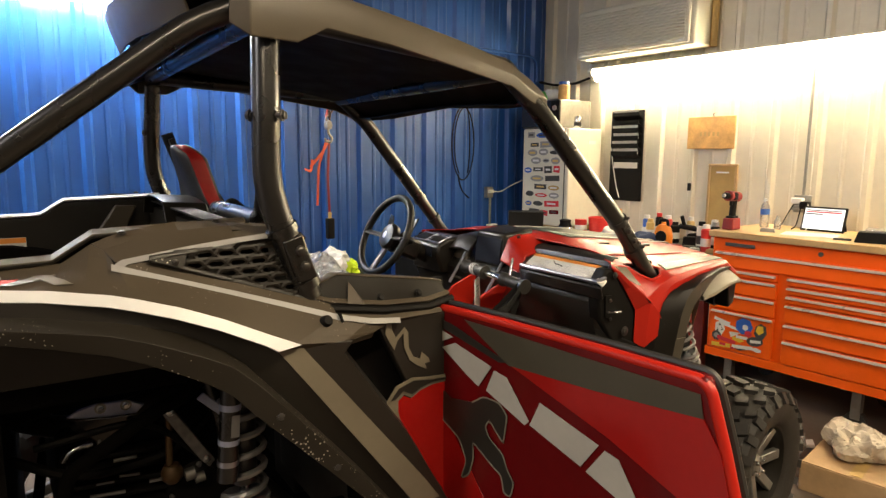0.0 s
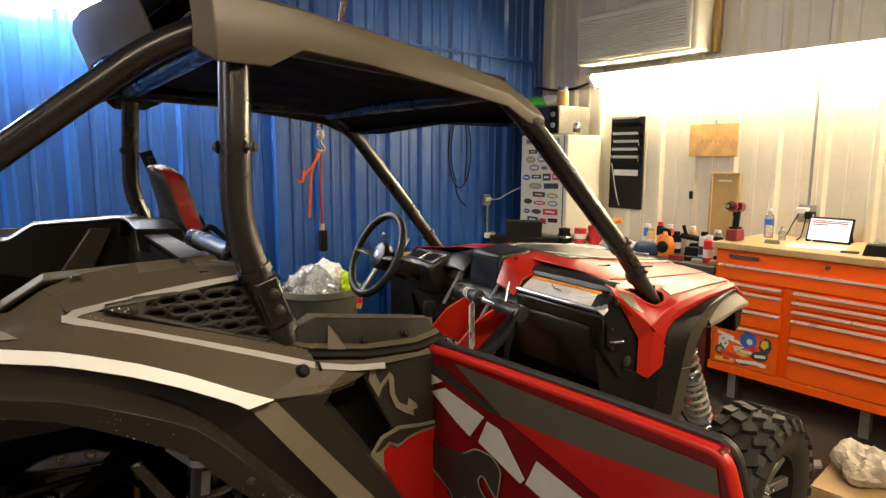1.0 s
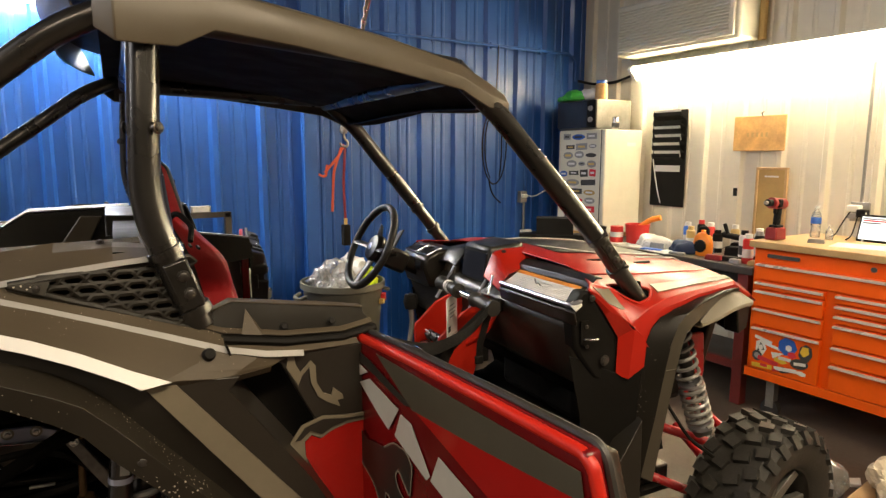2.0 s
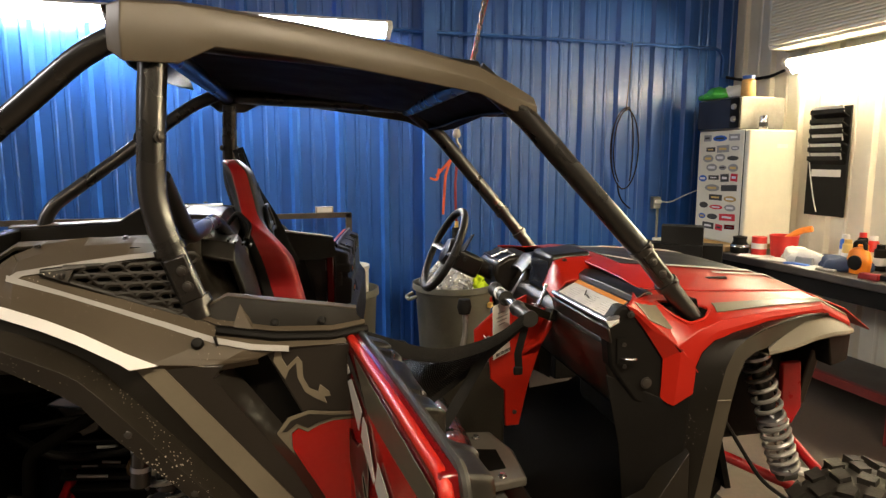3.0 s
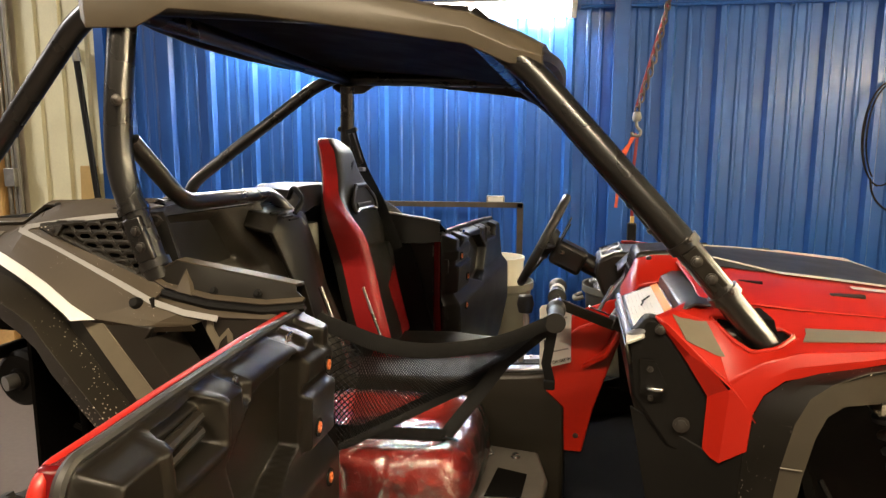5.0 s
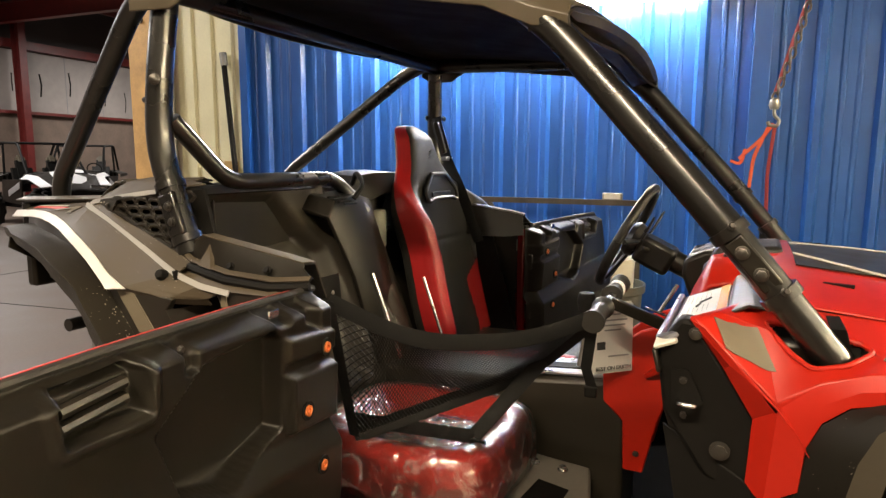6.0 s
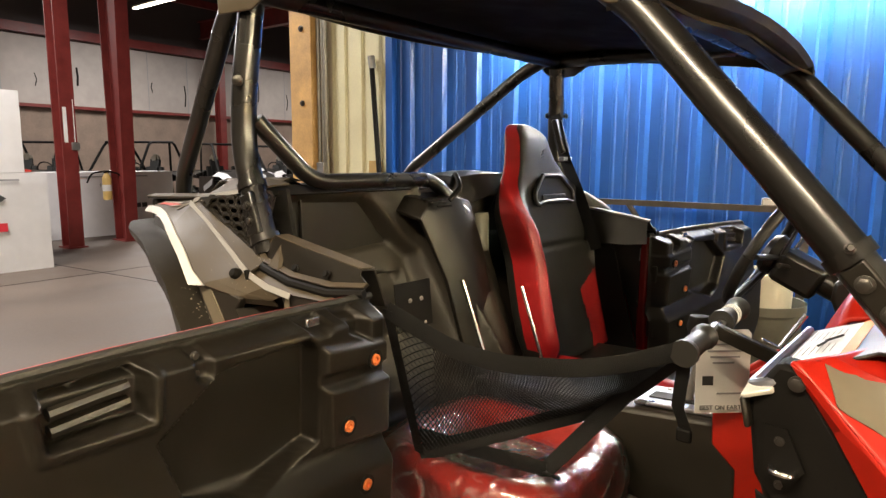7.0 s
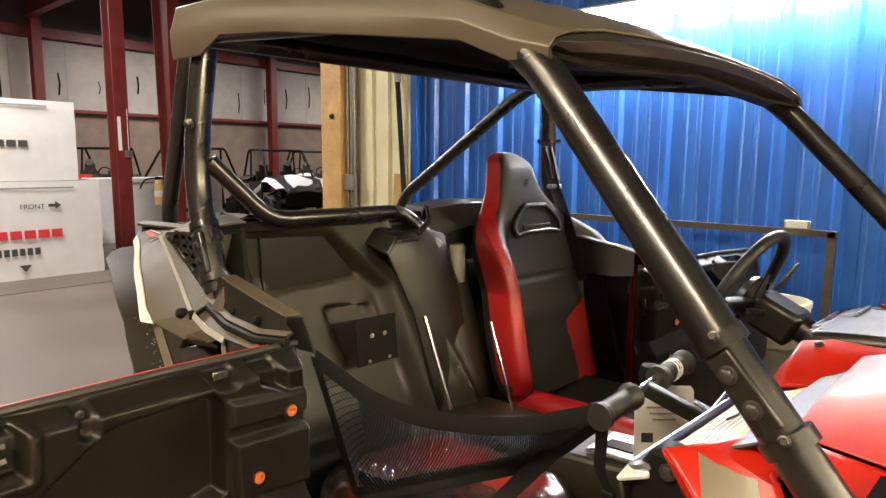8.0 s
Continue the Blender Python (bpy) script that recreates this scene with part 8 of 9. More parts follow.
# little fridge covered with stickers, on a low wooden base
base = on_bench("wooden_block", 4.36, 3.9, "flat wooden base board under the small fridge", "board")
part("block", box((0, 0, 0.022), (0.40, 0.44, 0.044)), M_WOOD, base, "", 0.004)
fr = empty("mini_fridge", pose(4.165, 3.61, 0.945), "small cream fridge with a side full of stickers", "fridge")
part("cabinet", box((0.215, 0.29, 0.425), (0.43, 0.50, 0.85)), M_APPL, fr, "", 0.012)
dr = part("fridge_door", box((0.215, 0.018, 0.425), (0.43, 0.045, 0.845)), M_APPL, fr, "cream fridge door", 0.012)
part("note", box((0.30, -0.0055, 0.73), (0.10, 0.002, 0.03)), M_LABEL, dr)
part("door_gap", box((0.215, 0.044, 0.425), (0.425, 0.006, 0.84)), M_DEEP, fr)
random.seed(11)
STK = [M_REDINK, M_INK, M_INK, M_GREYINK, M_TAN, M_DARKRED, M_GREYINK, M_BLUEPL]
for r in range(10):
    y = 0.09
    while y < 0.50:
        w, h = random.uniform(0.07, 0.17), random.uniform(0.034, 0.06)
        if y + w < 0.535:
            z = 0.79 - 0.075 * r + random.uniform(-0.008, 0.008)
            bm = bmesh.new()
            if random.random() < 0.45:
                add_lathe(bm, [(0.5, 0.0), (0.5, 0.002), (0.0, 0.002)], Matrix.Translation((0.0, y + w / 2, z)) @ Matrix.Rotation(radians(-90), 4, "Y") @ Matrix.Diagonal((h, w, 1, 1)), 20)
            else:
                add_box(bm, (-0.0005, y + w / 2, z), (0.0025, w, h), rot(random.uniform(-4, 4), 0, 0))
            st = part("sticker", bm, random.choice(STK), fr)
            part("sticker_mark", box((-0.0035, y + w / 2, z), (0.0015, w * 0.6, h * 0.3)), random.choice([M_WHITE, M_INK, M_YELLOW]), st)
        y += w + 0.02
mw = on_bench("microwave", 4.165, 3.72, "dark microwave oven on top of the fridge", "microwave", 1.796)
part("casing", box((0.22, 0.24, 0.125), (0.40, 0.46, 0.24)), M_STEEL, mw, "", 0.01)
part("door_front", box((0.012, 0.28, 0.125), (0.02, 0.36, 0.22)), M_SCREEN, mw, "black glass door", 0.004)
part("control_strip", box((0.012, 0.06, 0.125), (0.02, 0.10, 0.22)), M_DEEP, mw, "", 0.004)
for z in (0.17, 0.08):
    part("knob", lathe([(0.022, 0.0), (0.020, 0.015), (0.0, 0.015)], facing((0.002, 0.06, z), (-1, 0, 0)), 16), M_GREYINK, mw)
bag = on_bench("green_bag", 4.27, 3.98, "crumpled green and white plastic bag on the microwave", "bag", 2.04)
for k, (c, r, m) in enumerate((((-0.03, 0.06, 0.035), 0.09, M_GREEN), ((0.03, -0.05, 0.05), 0.08, M_LABEL), ((-0.06, 0.12, 0.02), 0.07, M_GREEN))):
    bm = bmesh.new()
    bmesh.ops.create_icosphere(bm, subdivisions=3, radius=r, matrix=Matrix.Translation(c) @ Matrix.Diagonal((1, 1.3, 0.62, 1)))
    for v in bm.verts:
        v.co += v.normal * 0.02 * noise.noise(v.co * 22)
        v.co.z = max(v.co.z, 0.003)
    part("lump", bm, m, bag)
jar = on_bench("snack_jar", 4.30, 3.80, "plastic jar of amber pretzels with a blue lid", "jar", 2.042)
part("jar_body", lathe([(0.0, 0.0), (0.05, 0.0), (0.052, 0.02), (0.05, 0.12), (0.04, 0.13), (0.0, 0.13)], None, 20), M_PLY, jar)
part("lid", lathe([(0.045, 0.13), (0.045, 0.155), (0.0, 0.155)], None, 20), M_BLUEPL, jar)
can = on_bench("drink_can", 4.33, 3.66, "silver and black drink can on the fridge", "can", 1.796)
part("can_body", lathe([(0.0, 0.0), (0.026, 0.0), (0.031, 0.008), (0.031, 0.09), (0.026, 0.10), (0.0, 0.098)], None, 20), M_CHROME, can)
part("can_print", lathe([(0.0318, 0.02), (0.0318, 0.05)], None, 20), M_INK, can)

# bench clutter
h = on_bench("orange_lantern", 4.17, 2.665, "orange and black rechargeable work light", "work light")
bm = bmesh.new()
add_lathe(bm, [(0.0, 0.0), (0.060, 0.0), (0.072, 0.022), (0.076, 0.075), (0.062, 0.13), (0.036, 0.155), (0.0, 0.16)], Matrix.Diagonal((0.6, 1, 1, 1)), 24)
part("shell", bm, M_ORANGEPL, h, "orange plastic shell")
part("lens", lathe([(0.0, 0.0), (0.045, 0.0), (0.042, 0.010), (0.0, 0.016)], facing((-0.041, -0.008, 0.068), (-1, 0, 0.06)), 24), M_DEEP, h, "dark round lens")
part("carry_handle", tube([(0, -0.036, 0.135), (0, -0.032, 0.19), (0, 0.032, 0.19), (0, 0.036, 0.135)], 0.012, 10, 0.02), M_DEEP, h)
for x, y, r, hh, m, cap, lab in ((4.42, 2.98, 0.032, 0.19, M_BLUEPL, M_WPLAST, "blue aerosol can"), (4.35, 2.90, 0.032, 0.17, M_YELLOW, M_YELLOW, "yellow aerosol can"), (4.44, 2.80, 0.032, 0.20, M_REDPL, M_WPLAST, "red and white aerosol can"), (4.30, 2.34, 0.033, 0.21, M_ALU, M_WPLAST, "silver aerosol can"), (4.12, 2.30, 0.033, 0.19, M_REDPL, M_WPLAST, "red and silver aerosol can"), (4.38, 2.70, 0.034, 0.16, M_DEEP, M_DEEP, "black aerosol can"), (4.47, 2.90, 0.03, 0.21, M_DEEP, M_REDPL, "black and red aerosol can"), (4.20, 2.38, 0.033, 0.20, M_LABEL, M_DEEP, "white and black aerosol can"), (4.24, 2.30, 0.033, 0.20, M_DEEP, M_GREYINK, "black and grey aerosol can"), (4.46, 2.62, 0.03, 0.20, M_TAN, M_WPLAST, "tan aerosol can"), (4.36, 2.80, 0.03, 0.18, M_ORANGEPL, M_DEEP, "orange aerosol can")):
    e = on_bench("aerosol_can", x, y, lab + " on the bench", "aerosol")
    tagged(e, "", "", "aerosols on the bench")
    part("can_body", lathe([(0.0, 0.0), (r, 0.0), (r, hh * 0.8), (r * 0.7, hh * 0.86), (0.0, hh * 0.86)], None, 20), m, e)
    part("can_band", lathe([(r + 0.0008, hh * 0.2), (r + 0.0008, hh * 0.5)], None, 20), M_LABEL if m is not M_LABEL else M_INK, e)
    part("cap", lathe([(r * 0.72, hh * 0.84), (r * 0.70, hh), (0.0, hh)], None, 16), cap, e)
e = on_bench("red_tub", 4.28, 3.34, "red plastic parts tub with an orange tool in it", "tub")
part("tub", lathe([(0.0, 0.004), (0.075, 0.004), (0.09, 0.15), (0.096, 0.15), (0.08, 0.0), (0.0, 0.0)], None, 24), M_REDPL, e)
part("orange_tool", tube([(-0.05, 0.05, 0.06), (0.03, -0.10, 0.19), (0.06, -0.17, 0.21)], 0.022, 10, 0.04), M_ORANGEPL, e, "orange plastic tool handle")
e = on_bench("red_cup", 4.17, 3.45, "red and white coffee tin", "tin")
part("tin", lathe([(0.0, 0.0), (0.05, 0.0), (0.05, 0.13), (0.0, 0.13)], None, 24), M_REDPL, e)
part("band", lathe([(0.051, 0.045), (0.051, 0.085)], None, 24), M_LABEL, e)
e = on_bench("black_helmet_bag", 4.10, 3.56, "black rubber boot part with a shiny band", "part")
part("lump", lathe([(0.0, 0.0), (0.06, 0.0), (0.065, 0.05), (0.045, 0.09), (0.05, 0.12), (0.0, 0.13)], None, 20), M_DEEP, e)
part("band", lathe([(0.064, 0.045), (0.067, 0.05), (0.06, 0.065)], None, 20), M_CHROME, e)
e = on_bench("blue_shop_cloth", 4.22, 2.80, "crumpled dark blue shop cloth", "cloth")
bm = bmesh.new()
bmesh.ops.create_icosphere(bm, subdivisions=4, radius=0.12, matrix=Matrix.Diagonal((1, 1.3, 0.5, 1)))
for v in bm.verts:
    v.co += v.normal * 0.035 * noise.noise(v.co * 14)
    v.co.z = max(v.co.z + 0.02, 0.0)
part("cloth", bm, mat("dark_blue_cloth", (0.03, 0.045, 0.1), 0.85, vary=0.2), e)
e = on_bench("paper_heap", 4.25, 3.10, "heap of crumpled white paper and plastic", "paper")
bm = bmesh.new()
bmesh.ops.create_icosphere(bm, subdivisions=4, radius=0.15, matrix=Matrix.Diagonal((0.9, 1.2, 0.42, 1)))
for v in bm.verts:
    v.co += v.normal * 0.05 * noise.noise(v.co * 12)
    v.co.z = max(v.co.z + 0.02, 0.0)
part("paper", bm, M_LABEL, e, "", 0, 20)
for x, y, a in ((4.12, 3.22, 20), (4.08, 2.92, -12), (4.1, 3.40, 35)):
    e = on_bench("paper_sheet", x, y, "loose white paper sheet on the bench", "paper")
    part("sheet", box((0, 0, 0.002), (0.16, 0.22, 0.003), rot(0, 0, a)), M_LABEL, e)
for x, y, s, m, lab in ((4.12, 2.40, (0.07, 0.16, 0.03), M_DEEP, "black power tool battery"), (4.09, 2.22, (0.08, 0.09, 0.03), M_TAN, "tan tin lid"), (4.45, 2.52, (0.12, 0.2, 0.08), M_DEEP, "black tool case"), (4.45, 2.28, (0.1, 0.13, 0.09), M_GREYINK, "grey plastic tub"), (4.08, 3.72, (0.14, 0.16, 0.04), M_KRAFT, "small brown cardboard box"), (4.38, 2.44, (0.1, 0.12, 0.05), M_STEEL, "steel bracket"), (4.06, 2.50, (0.05, 0.11, 0.035), M_TOOLRED, "dark red tool battery"), (4.05, 2.34, (0.05, 0.07, 0.03), M_GREYINK, "grey socket holder"), (4.30, 2.52, (0.07, 0.1, 0.07), M_DEEP, "black charger block"), (4.07, 3.02, (0.06, 0.16, 0.012), M_BLUEPL, "blue folded cloth"), (4.05, 2.78, (0.04, 0.12, 0.018), M_STEEL, "steel spanner roll"), (4.16, 3.02, (0.10, 0.12, 0.05), M_GREYINK, "grey plastic parts tray")):
    e = on_bench("bench_oddment", x, y, lab + " on the bench", "workshop oddment")
    part("shell", box((0, 0, s[2] / 2), s, rot(0, 0, 12), 0.9), m, e, "", 0.006)
e = on_bench("gun_tool", 4.40, 2.55, "black grease gun lying on the tool case", "grease gun", 0.98)
part("barrel", tube([(0, -0.12, 0.03), (0, 0.12, 0.05)], 0.022, 12), M_DEEP, e)
part("grip", tube([(0, 0.08, 0.04), (-0.02, 0.10, 0.13)], 0.014, 10), M_DEEP, e)

# office chair in front of the bench
ch = empty("office_chair", pose(3.72, 3.68, 0, 0, 0, 138), "black padded office chair", "chair")


def pad(cx, cy, cz, sx, sy, sz, m=None):
    bm = bmesh.new()
    bmesh.ops.create_cube(bm, size=1)
    bmesh.ops.bevel(bm, geom=bm.edges[:], offset=0.24, segments=4, affect="EDGES")
    bmesh.ops.transform(bm, matrix=Matrix.Translation((cx, cy, cz)) @ (m.to_4x4() if m else Matrix.Identity(4)) @ Matrix.Diagonal((sx, sy, sz, 1)), verts=bm.verts)
    return bm


part("seat", pad(0, 0, 0.50, 0.5, 0.5, 0.12), M_LEATHER, ch, "black padded seat")
part("backrest", pad(0, 0.25, 0.87, 0.52, 0.13, 0.52, rot(-8, 0, 0)), M_LEATHER, ch, "black padded backrest")
part("back_bar", tube([(0, 0.18, 0.46), (0, 0.34, 0.50), (0, 0.33, 0.8)], 0.02, 10, 0.06), M_DEEP, ch)
part("column", tube([(0, 0, 0.10), (0, 0, 0.45)], 0.028, 14), M_STEEL, ch)
for k in range(5):
    a = 2 * math.pi * k / 5
    foot = part("base_arm", tube([(0, 0, 0.11), (0.28 * math.cos(a), 0.28 * math.sin(a), 0.075)], 0.022, 10), M_DEEP, ch)
    part("caster", tube([(0.28 * math.cos(a), 0.28 * math.sin(a) - 0.02, 0.03), (0.28 * math.cos(a), 0.28 * math.sin(a) + 0.02, 0.03)], 0.03, 14), M_RUBBER, foot)
cb = empty("black_crate", pose(2.95, 3.95, 0), "black storage box with a tan lid against the blue wall", "box")
part("crate_body", box((0, 0, 0.42), (0.42, 0.36, 0.84)), M_DEEP, cb, "", 0.01)
part("lid", box((0, 0, 0.85), (0.44, 0.38, 0.025)), M_TAN, cb, "tan board lid", 0.003)

# ---- along the blue wall ----
fm = empty("angle_iron_frame", pose(0, 0, 0), "rusty angle-iron frame with a socket on it by the blue wall", "steel frame")
M_RUST = mat("rusty_painted_angle_iron", (0.085, 0.07, 0.055), 0.5, metal=0.3, vary=0.3, scale=8)
part("top_rail", prism([(-0.9, 4.20, 1.215), (-0.9, 4.17, 1.215), (-0.9, 4.17, 1.18), (-0.9, 4.175, 1.18), (-0.9, 4.175, 1.21), (-0.9, 4.20, 1.21)], (0, 0, 0), (2.25, 0, 0)), M_RUST, fm)
part("front_leg", box((1.335, 4.19, 0.605), (0.04, 0.04, 1.21)), M_RUST, fm)
part("front_leg", box((-0.88, 4.19, 0.605), (0.04, 0.04, 1.21)), M_RUST, fm)
part("brace", tube([(0.35, 4.19, 1.20), (0.60, 4.19, 0.85)], 0.018, 8), M_RUST, fm)
part("lower_rail", box((0.22, 4.19, 0.4), (2.2, 0.035, 0.035)), M_RUST, fm)
part("socket", box((1.17, 4.20, 1.235), (0.12, 0.04, 0.045)), M_STEEL, fm, "steel twin socket", 0.004)
part("socket_face", box((1.17, 4.178, 1.235), (0.10, 0.006, 0.03)), M_WPLAST, fm)


def bin_round(name, x, y, r, hgt, label):
    e = empty(name, pose(x, y, 0), label, "bin")
    part("body", lathe([(0.0, 0.01), (r * 0.8, 0.01), (r * 0.82, 0.03), (r * 0.97, hgt - 0.06), (r, hgt - 0.05), (r * 1.05, hgt - 0.04), (r * 1.05, hgt), (r * 1.0, hgt), (r * 0.96, hgt - 0.06), (r * 0.78, 0.04), (0.0, 0.04)], None, 36), M_CAN, e, "grey plastic bin body")
    return e


b1 = bin_round("trash_bin", 2.02, 3.92, 0.275, 0.735, "grey round workshop bin full of plastic bags")
part("tape_label", box((0.23, -0.16, 0.62), (0.03, 0.05, 0.05), rot(0, 0, -35)), M_REDPL, b1, "red and yellow sticker")
part("tape_label", box((0.20, -0.195, 0.60), (0.03, 0.05, 0.03), rot(0, 0, -40)), M_YELLOW, b1)
for sd in (-1, 1):
    part("handle", tube([(sd * 0.28, -0.06, 0.66), (sd * 0.33, -0.05, 0.64), (sd * 0.33, 0.05, 0.64), (sd * 0.28, 0.06, 0.66)], 0.014, 8, 0.03), M_CAN, b1)
rb = empty("bin_contents", pose(2.02, 3.92, 0.70), "clear plastic bags and a yellow cloth heaped in the bin", "rubbish")
for k, (c, r, m) in enumerate((((-0.06, -0.04, 0.03), 0.14, M_BAGS), ((0.07, 0.02, 0.05), 0.13, M_LABEL), ((0.16, -0.05, 0.05), 0.075, M_HIVIS), ((-0.14, 0.04, 0.05), 0.08, M_BAGS), ((0.0, -0.13, 0.03), 0.09, M_BAGS))):
    bm = bmesh.new()
    bmesh.ops.create_icosphere(bm, subdivisions=4, radius=r, matrix=Matrix.Translation(c))
    for v in bm.verts:
        v.co += v.normal * (0.05 * noise.noise(v.co * 16 + Vector((k, 0, 0))) + 0.02 * noise.noise(v.co * 45))
    part("crumpled_piece", bm, m, rb, "", 0, 25)
b2 = bin_round("bucket_bin", 1.22, 3.62, 0.20, 0.80, "pale grey tall bin with a white bucket in it")
part("inner_bucket", lathe([(0.14, 0.55), (0.15, 0.92), (0.155, 0.92), (0.155, 0.94), (0.145, 0.94), (0.13, 0.56), (0.0, 0.56)], None, 28), M_APPL, b2, "white plastic bucket")

# chain hoist with ratchet straps
hs = empty("chain_hoist", pose(2.0, 3.80, 0), "oily chain hoist with a hook and orange ratchet straps", "chain hoist")
chain = bmesh.new()
for k in range(96):
    z = 1.78 + 0.036 * k
    m = Matrix.Translation((0.012 * math.sin(k * 0.2) + 0.245 * (z - 1.78), 0, z)) @ Matrix.Rotation(radians(90 * (k % 2)), 4, "Z")
    add_tube(chain, [m @ Vector((0.013 * math.cos(a), 0, 0.025 * math.sin(a))) for a in (2 * math.pi * j / 10 for j in range(11))], 0.0065, 5, False)
part("chain", chain, M_CHAIN, hs, "oily steel chain")
part("red_rope", tube([(0.0, 0.02, 1.80), (0.10, 0.02, 2.2), (0.21, 0.02, 2.6), (0.42, 0.02, 3.4), (0.84, 0.02, 5.2)], 0.011, 6, 0.2), M_REDSTRAP, hs)
part("hook_block", lathe([(0.0, 0.0), (0.02, 0.0), (0.028, 0.02), (0.022, 0.05), (0.0, 0.06)], Matrix.Translation((0, 0, 1.72)), 14), M_STEEL, hs, "steel hook block")
part("hook", tube([(0, 0, 1.73), (0.0, 0, 1.69), (0.028, 0, 1.665), (0.02, 0, 1.635), (-0.02, 0, 1.64), (-0.025, 0, 1.66)], 0.009, 8, 0.02), M_STEEL, hs)
for pts in ([(0, 0, 1.65), (-0.04, -0.01, 1.58), (-0.15, -0.03, 1.47)], [(-0.02, 0, 1.63), (-0.08, -0.01, 1.48), (-0.10, -0.02, 1.22)], [(-0.12, 0, 1.52), (-0.14, -0.02, 1.44), (-0.19, -0.03, 1.46)]):
    part("orange_strap", tube(pts, 0.009, 8, 0.04, 0.16, (0, 1, 0)), M_ORANGESTRAP, hs, "orange ratchet strap")
part("red_strap", tube([(0.01, 0.01, 1.64), (-0.01, 0.0, 1.40), (0.0, 0.0, 1.12)], 0.009, 8, 0.05, 0.2, (0, 1, 0)), M_REDSTRAP, hs)
part("ratchet", box((0.0, 0, 1.06), (0.05, 0.05, 0.14)), M_DEEP, hs, "black ratchet", 0.008)
part("brass_ferrule", tube([(0, 0, 1.13), (0, 0, 1.17)], 0.012, 10), M_YELLOW, hs)
part("ceiling_hook", box((0.84, 0, 5.82), (0.12, 0.12, 1.24)), M_STEEL, hs)
ch2 = empty("hanging_chain", pose(2.55, 3.9, 0), "short chain with a dark hook hanging from above", "chain")
chain = bmesh.new()
for k in range(86):
    m = Matrix.Translation((0, 0, 2.9 + 0.042 * k)) @ Matrix.Rotation(radians(90 * (k % 2)), 4, "Z")
    add_tube(chain, [m @ Vector((0.012 * math.cos(a), 0, 0.028 * math.sin(a))) for a in (2 * math.pi * j / 10 for j in range(11))], 0.005, 5, False)
part("chain", chain, M_CHAIN, ch2)
part("hook", tube([(0, 0, 2.9), (0.0, 0, 2.84), (0.04, 0, 2.80), (0.0, 0, 2.76), (-0.03, 0, 2.80)], 0.012, 8, 0.03), M_CHAIN, ch2)
# floor clutter between the vehicle and the blue wall
fc = empty("dark_tarp", pose(1.7, 3.3, 0), "black tarp and hoses heaped on the floor", "tarp")
bm = bmesh.new()
bmesh.ops.create_icosphere(bm, subdivisions=4, radius=0.34, matrix=Matrix.Diagonal((1.2, 0.8, 0.7, 1)))
for v in bm.verts:
    v.co += v.normal * 0.10 * noise.noise(v.co * 6)
    v.co.z = max(v.co.z + 0.08, 0.0)
part("tarp", bm, M_DEEP, fc)
pl = empty("plastic_sheeting", pose(3.25, 1.55, 0), "crumpled clear plastic sheeting on the floor", "plastic sheet")
bm = bmesh.new()
bmesh.ops.create_icosphere(bm, subdivisions=4, radius=0.26, matrix=Matrix.Diagonal((1.3, 1.0, 0.75, 1)))
for v in bm.verts:
    v.co += v.normal * 0.09 * noise.noise(v.co * 7)
    v.co.z = max(v.co.z + 0.06, 0.0)
part("sheeting", bm, M_BAGS, pl, "", 0, 25)
for x, y in ((3.45, 1.95), (3.55, 1.35), (3.3, 2.2)):
    e = empty("foam_scrap", pose(x, y, 0, 0, 0, 40 * x), "white packing scrap on the floor", "packing scrap")
    part("scrap", prism([(-0.08, -0.03, 0.0), (0.08, -0.02, 0.0), (0.06, 0.03, 0.0), (-0.05, 0.04, 0.0)], (0, 0, 0.0005), (0, 0, 0.02)), M_LABEL, e, "", 0.004)
cb = empty("kraft_carton", pose(3.28, 0.96, 0, 0, 0, 6), "flat brown cardboard carton by the tool chest", "carton")
part("carton_body", box((0, 0, 0.068), (0.42, 0.44, 0.136)), M_KRAFT, cb, "", 0.004)
for s in (-1, 1):
    part("flap", box((0, s * 0.108, 0.139), (0.416, 0.208, 0.005), rot(s * 1.2, 0, 0)), M_KRAFT, cb, "", 0.001)
part("tape", box((-0.02, 0, 0.1445), (0.36, 0.05, 0.001)), M_TAN, cb, "shiny brown packing tape")
pb = empty("plastic_bag", pose(3.36, 1.0, 0.145), "crumpled milky plastic bag lying on a carton", "plastic bag")
bm = bmesh.new()
bmesh.ops.create_icosphere(bm, subdivisions=5, radius=0.17, matrix=Matrix.Diagonal((1.05, 0.95, 0.62, 1)))
for v in bm.verts:
    v.co += v.normal * (0.07 * noise.noise(v.co * 8) - 0.05 * abs(noise.noise(v.co * 17)) - 0.025 * abs(noise.noise(v.co * 41)))
    v.co.z = max(v.co.z + 0.05, 0.0)
part("bag", bm, M_POLY, pb, "", 0, 18)


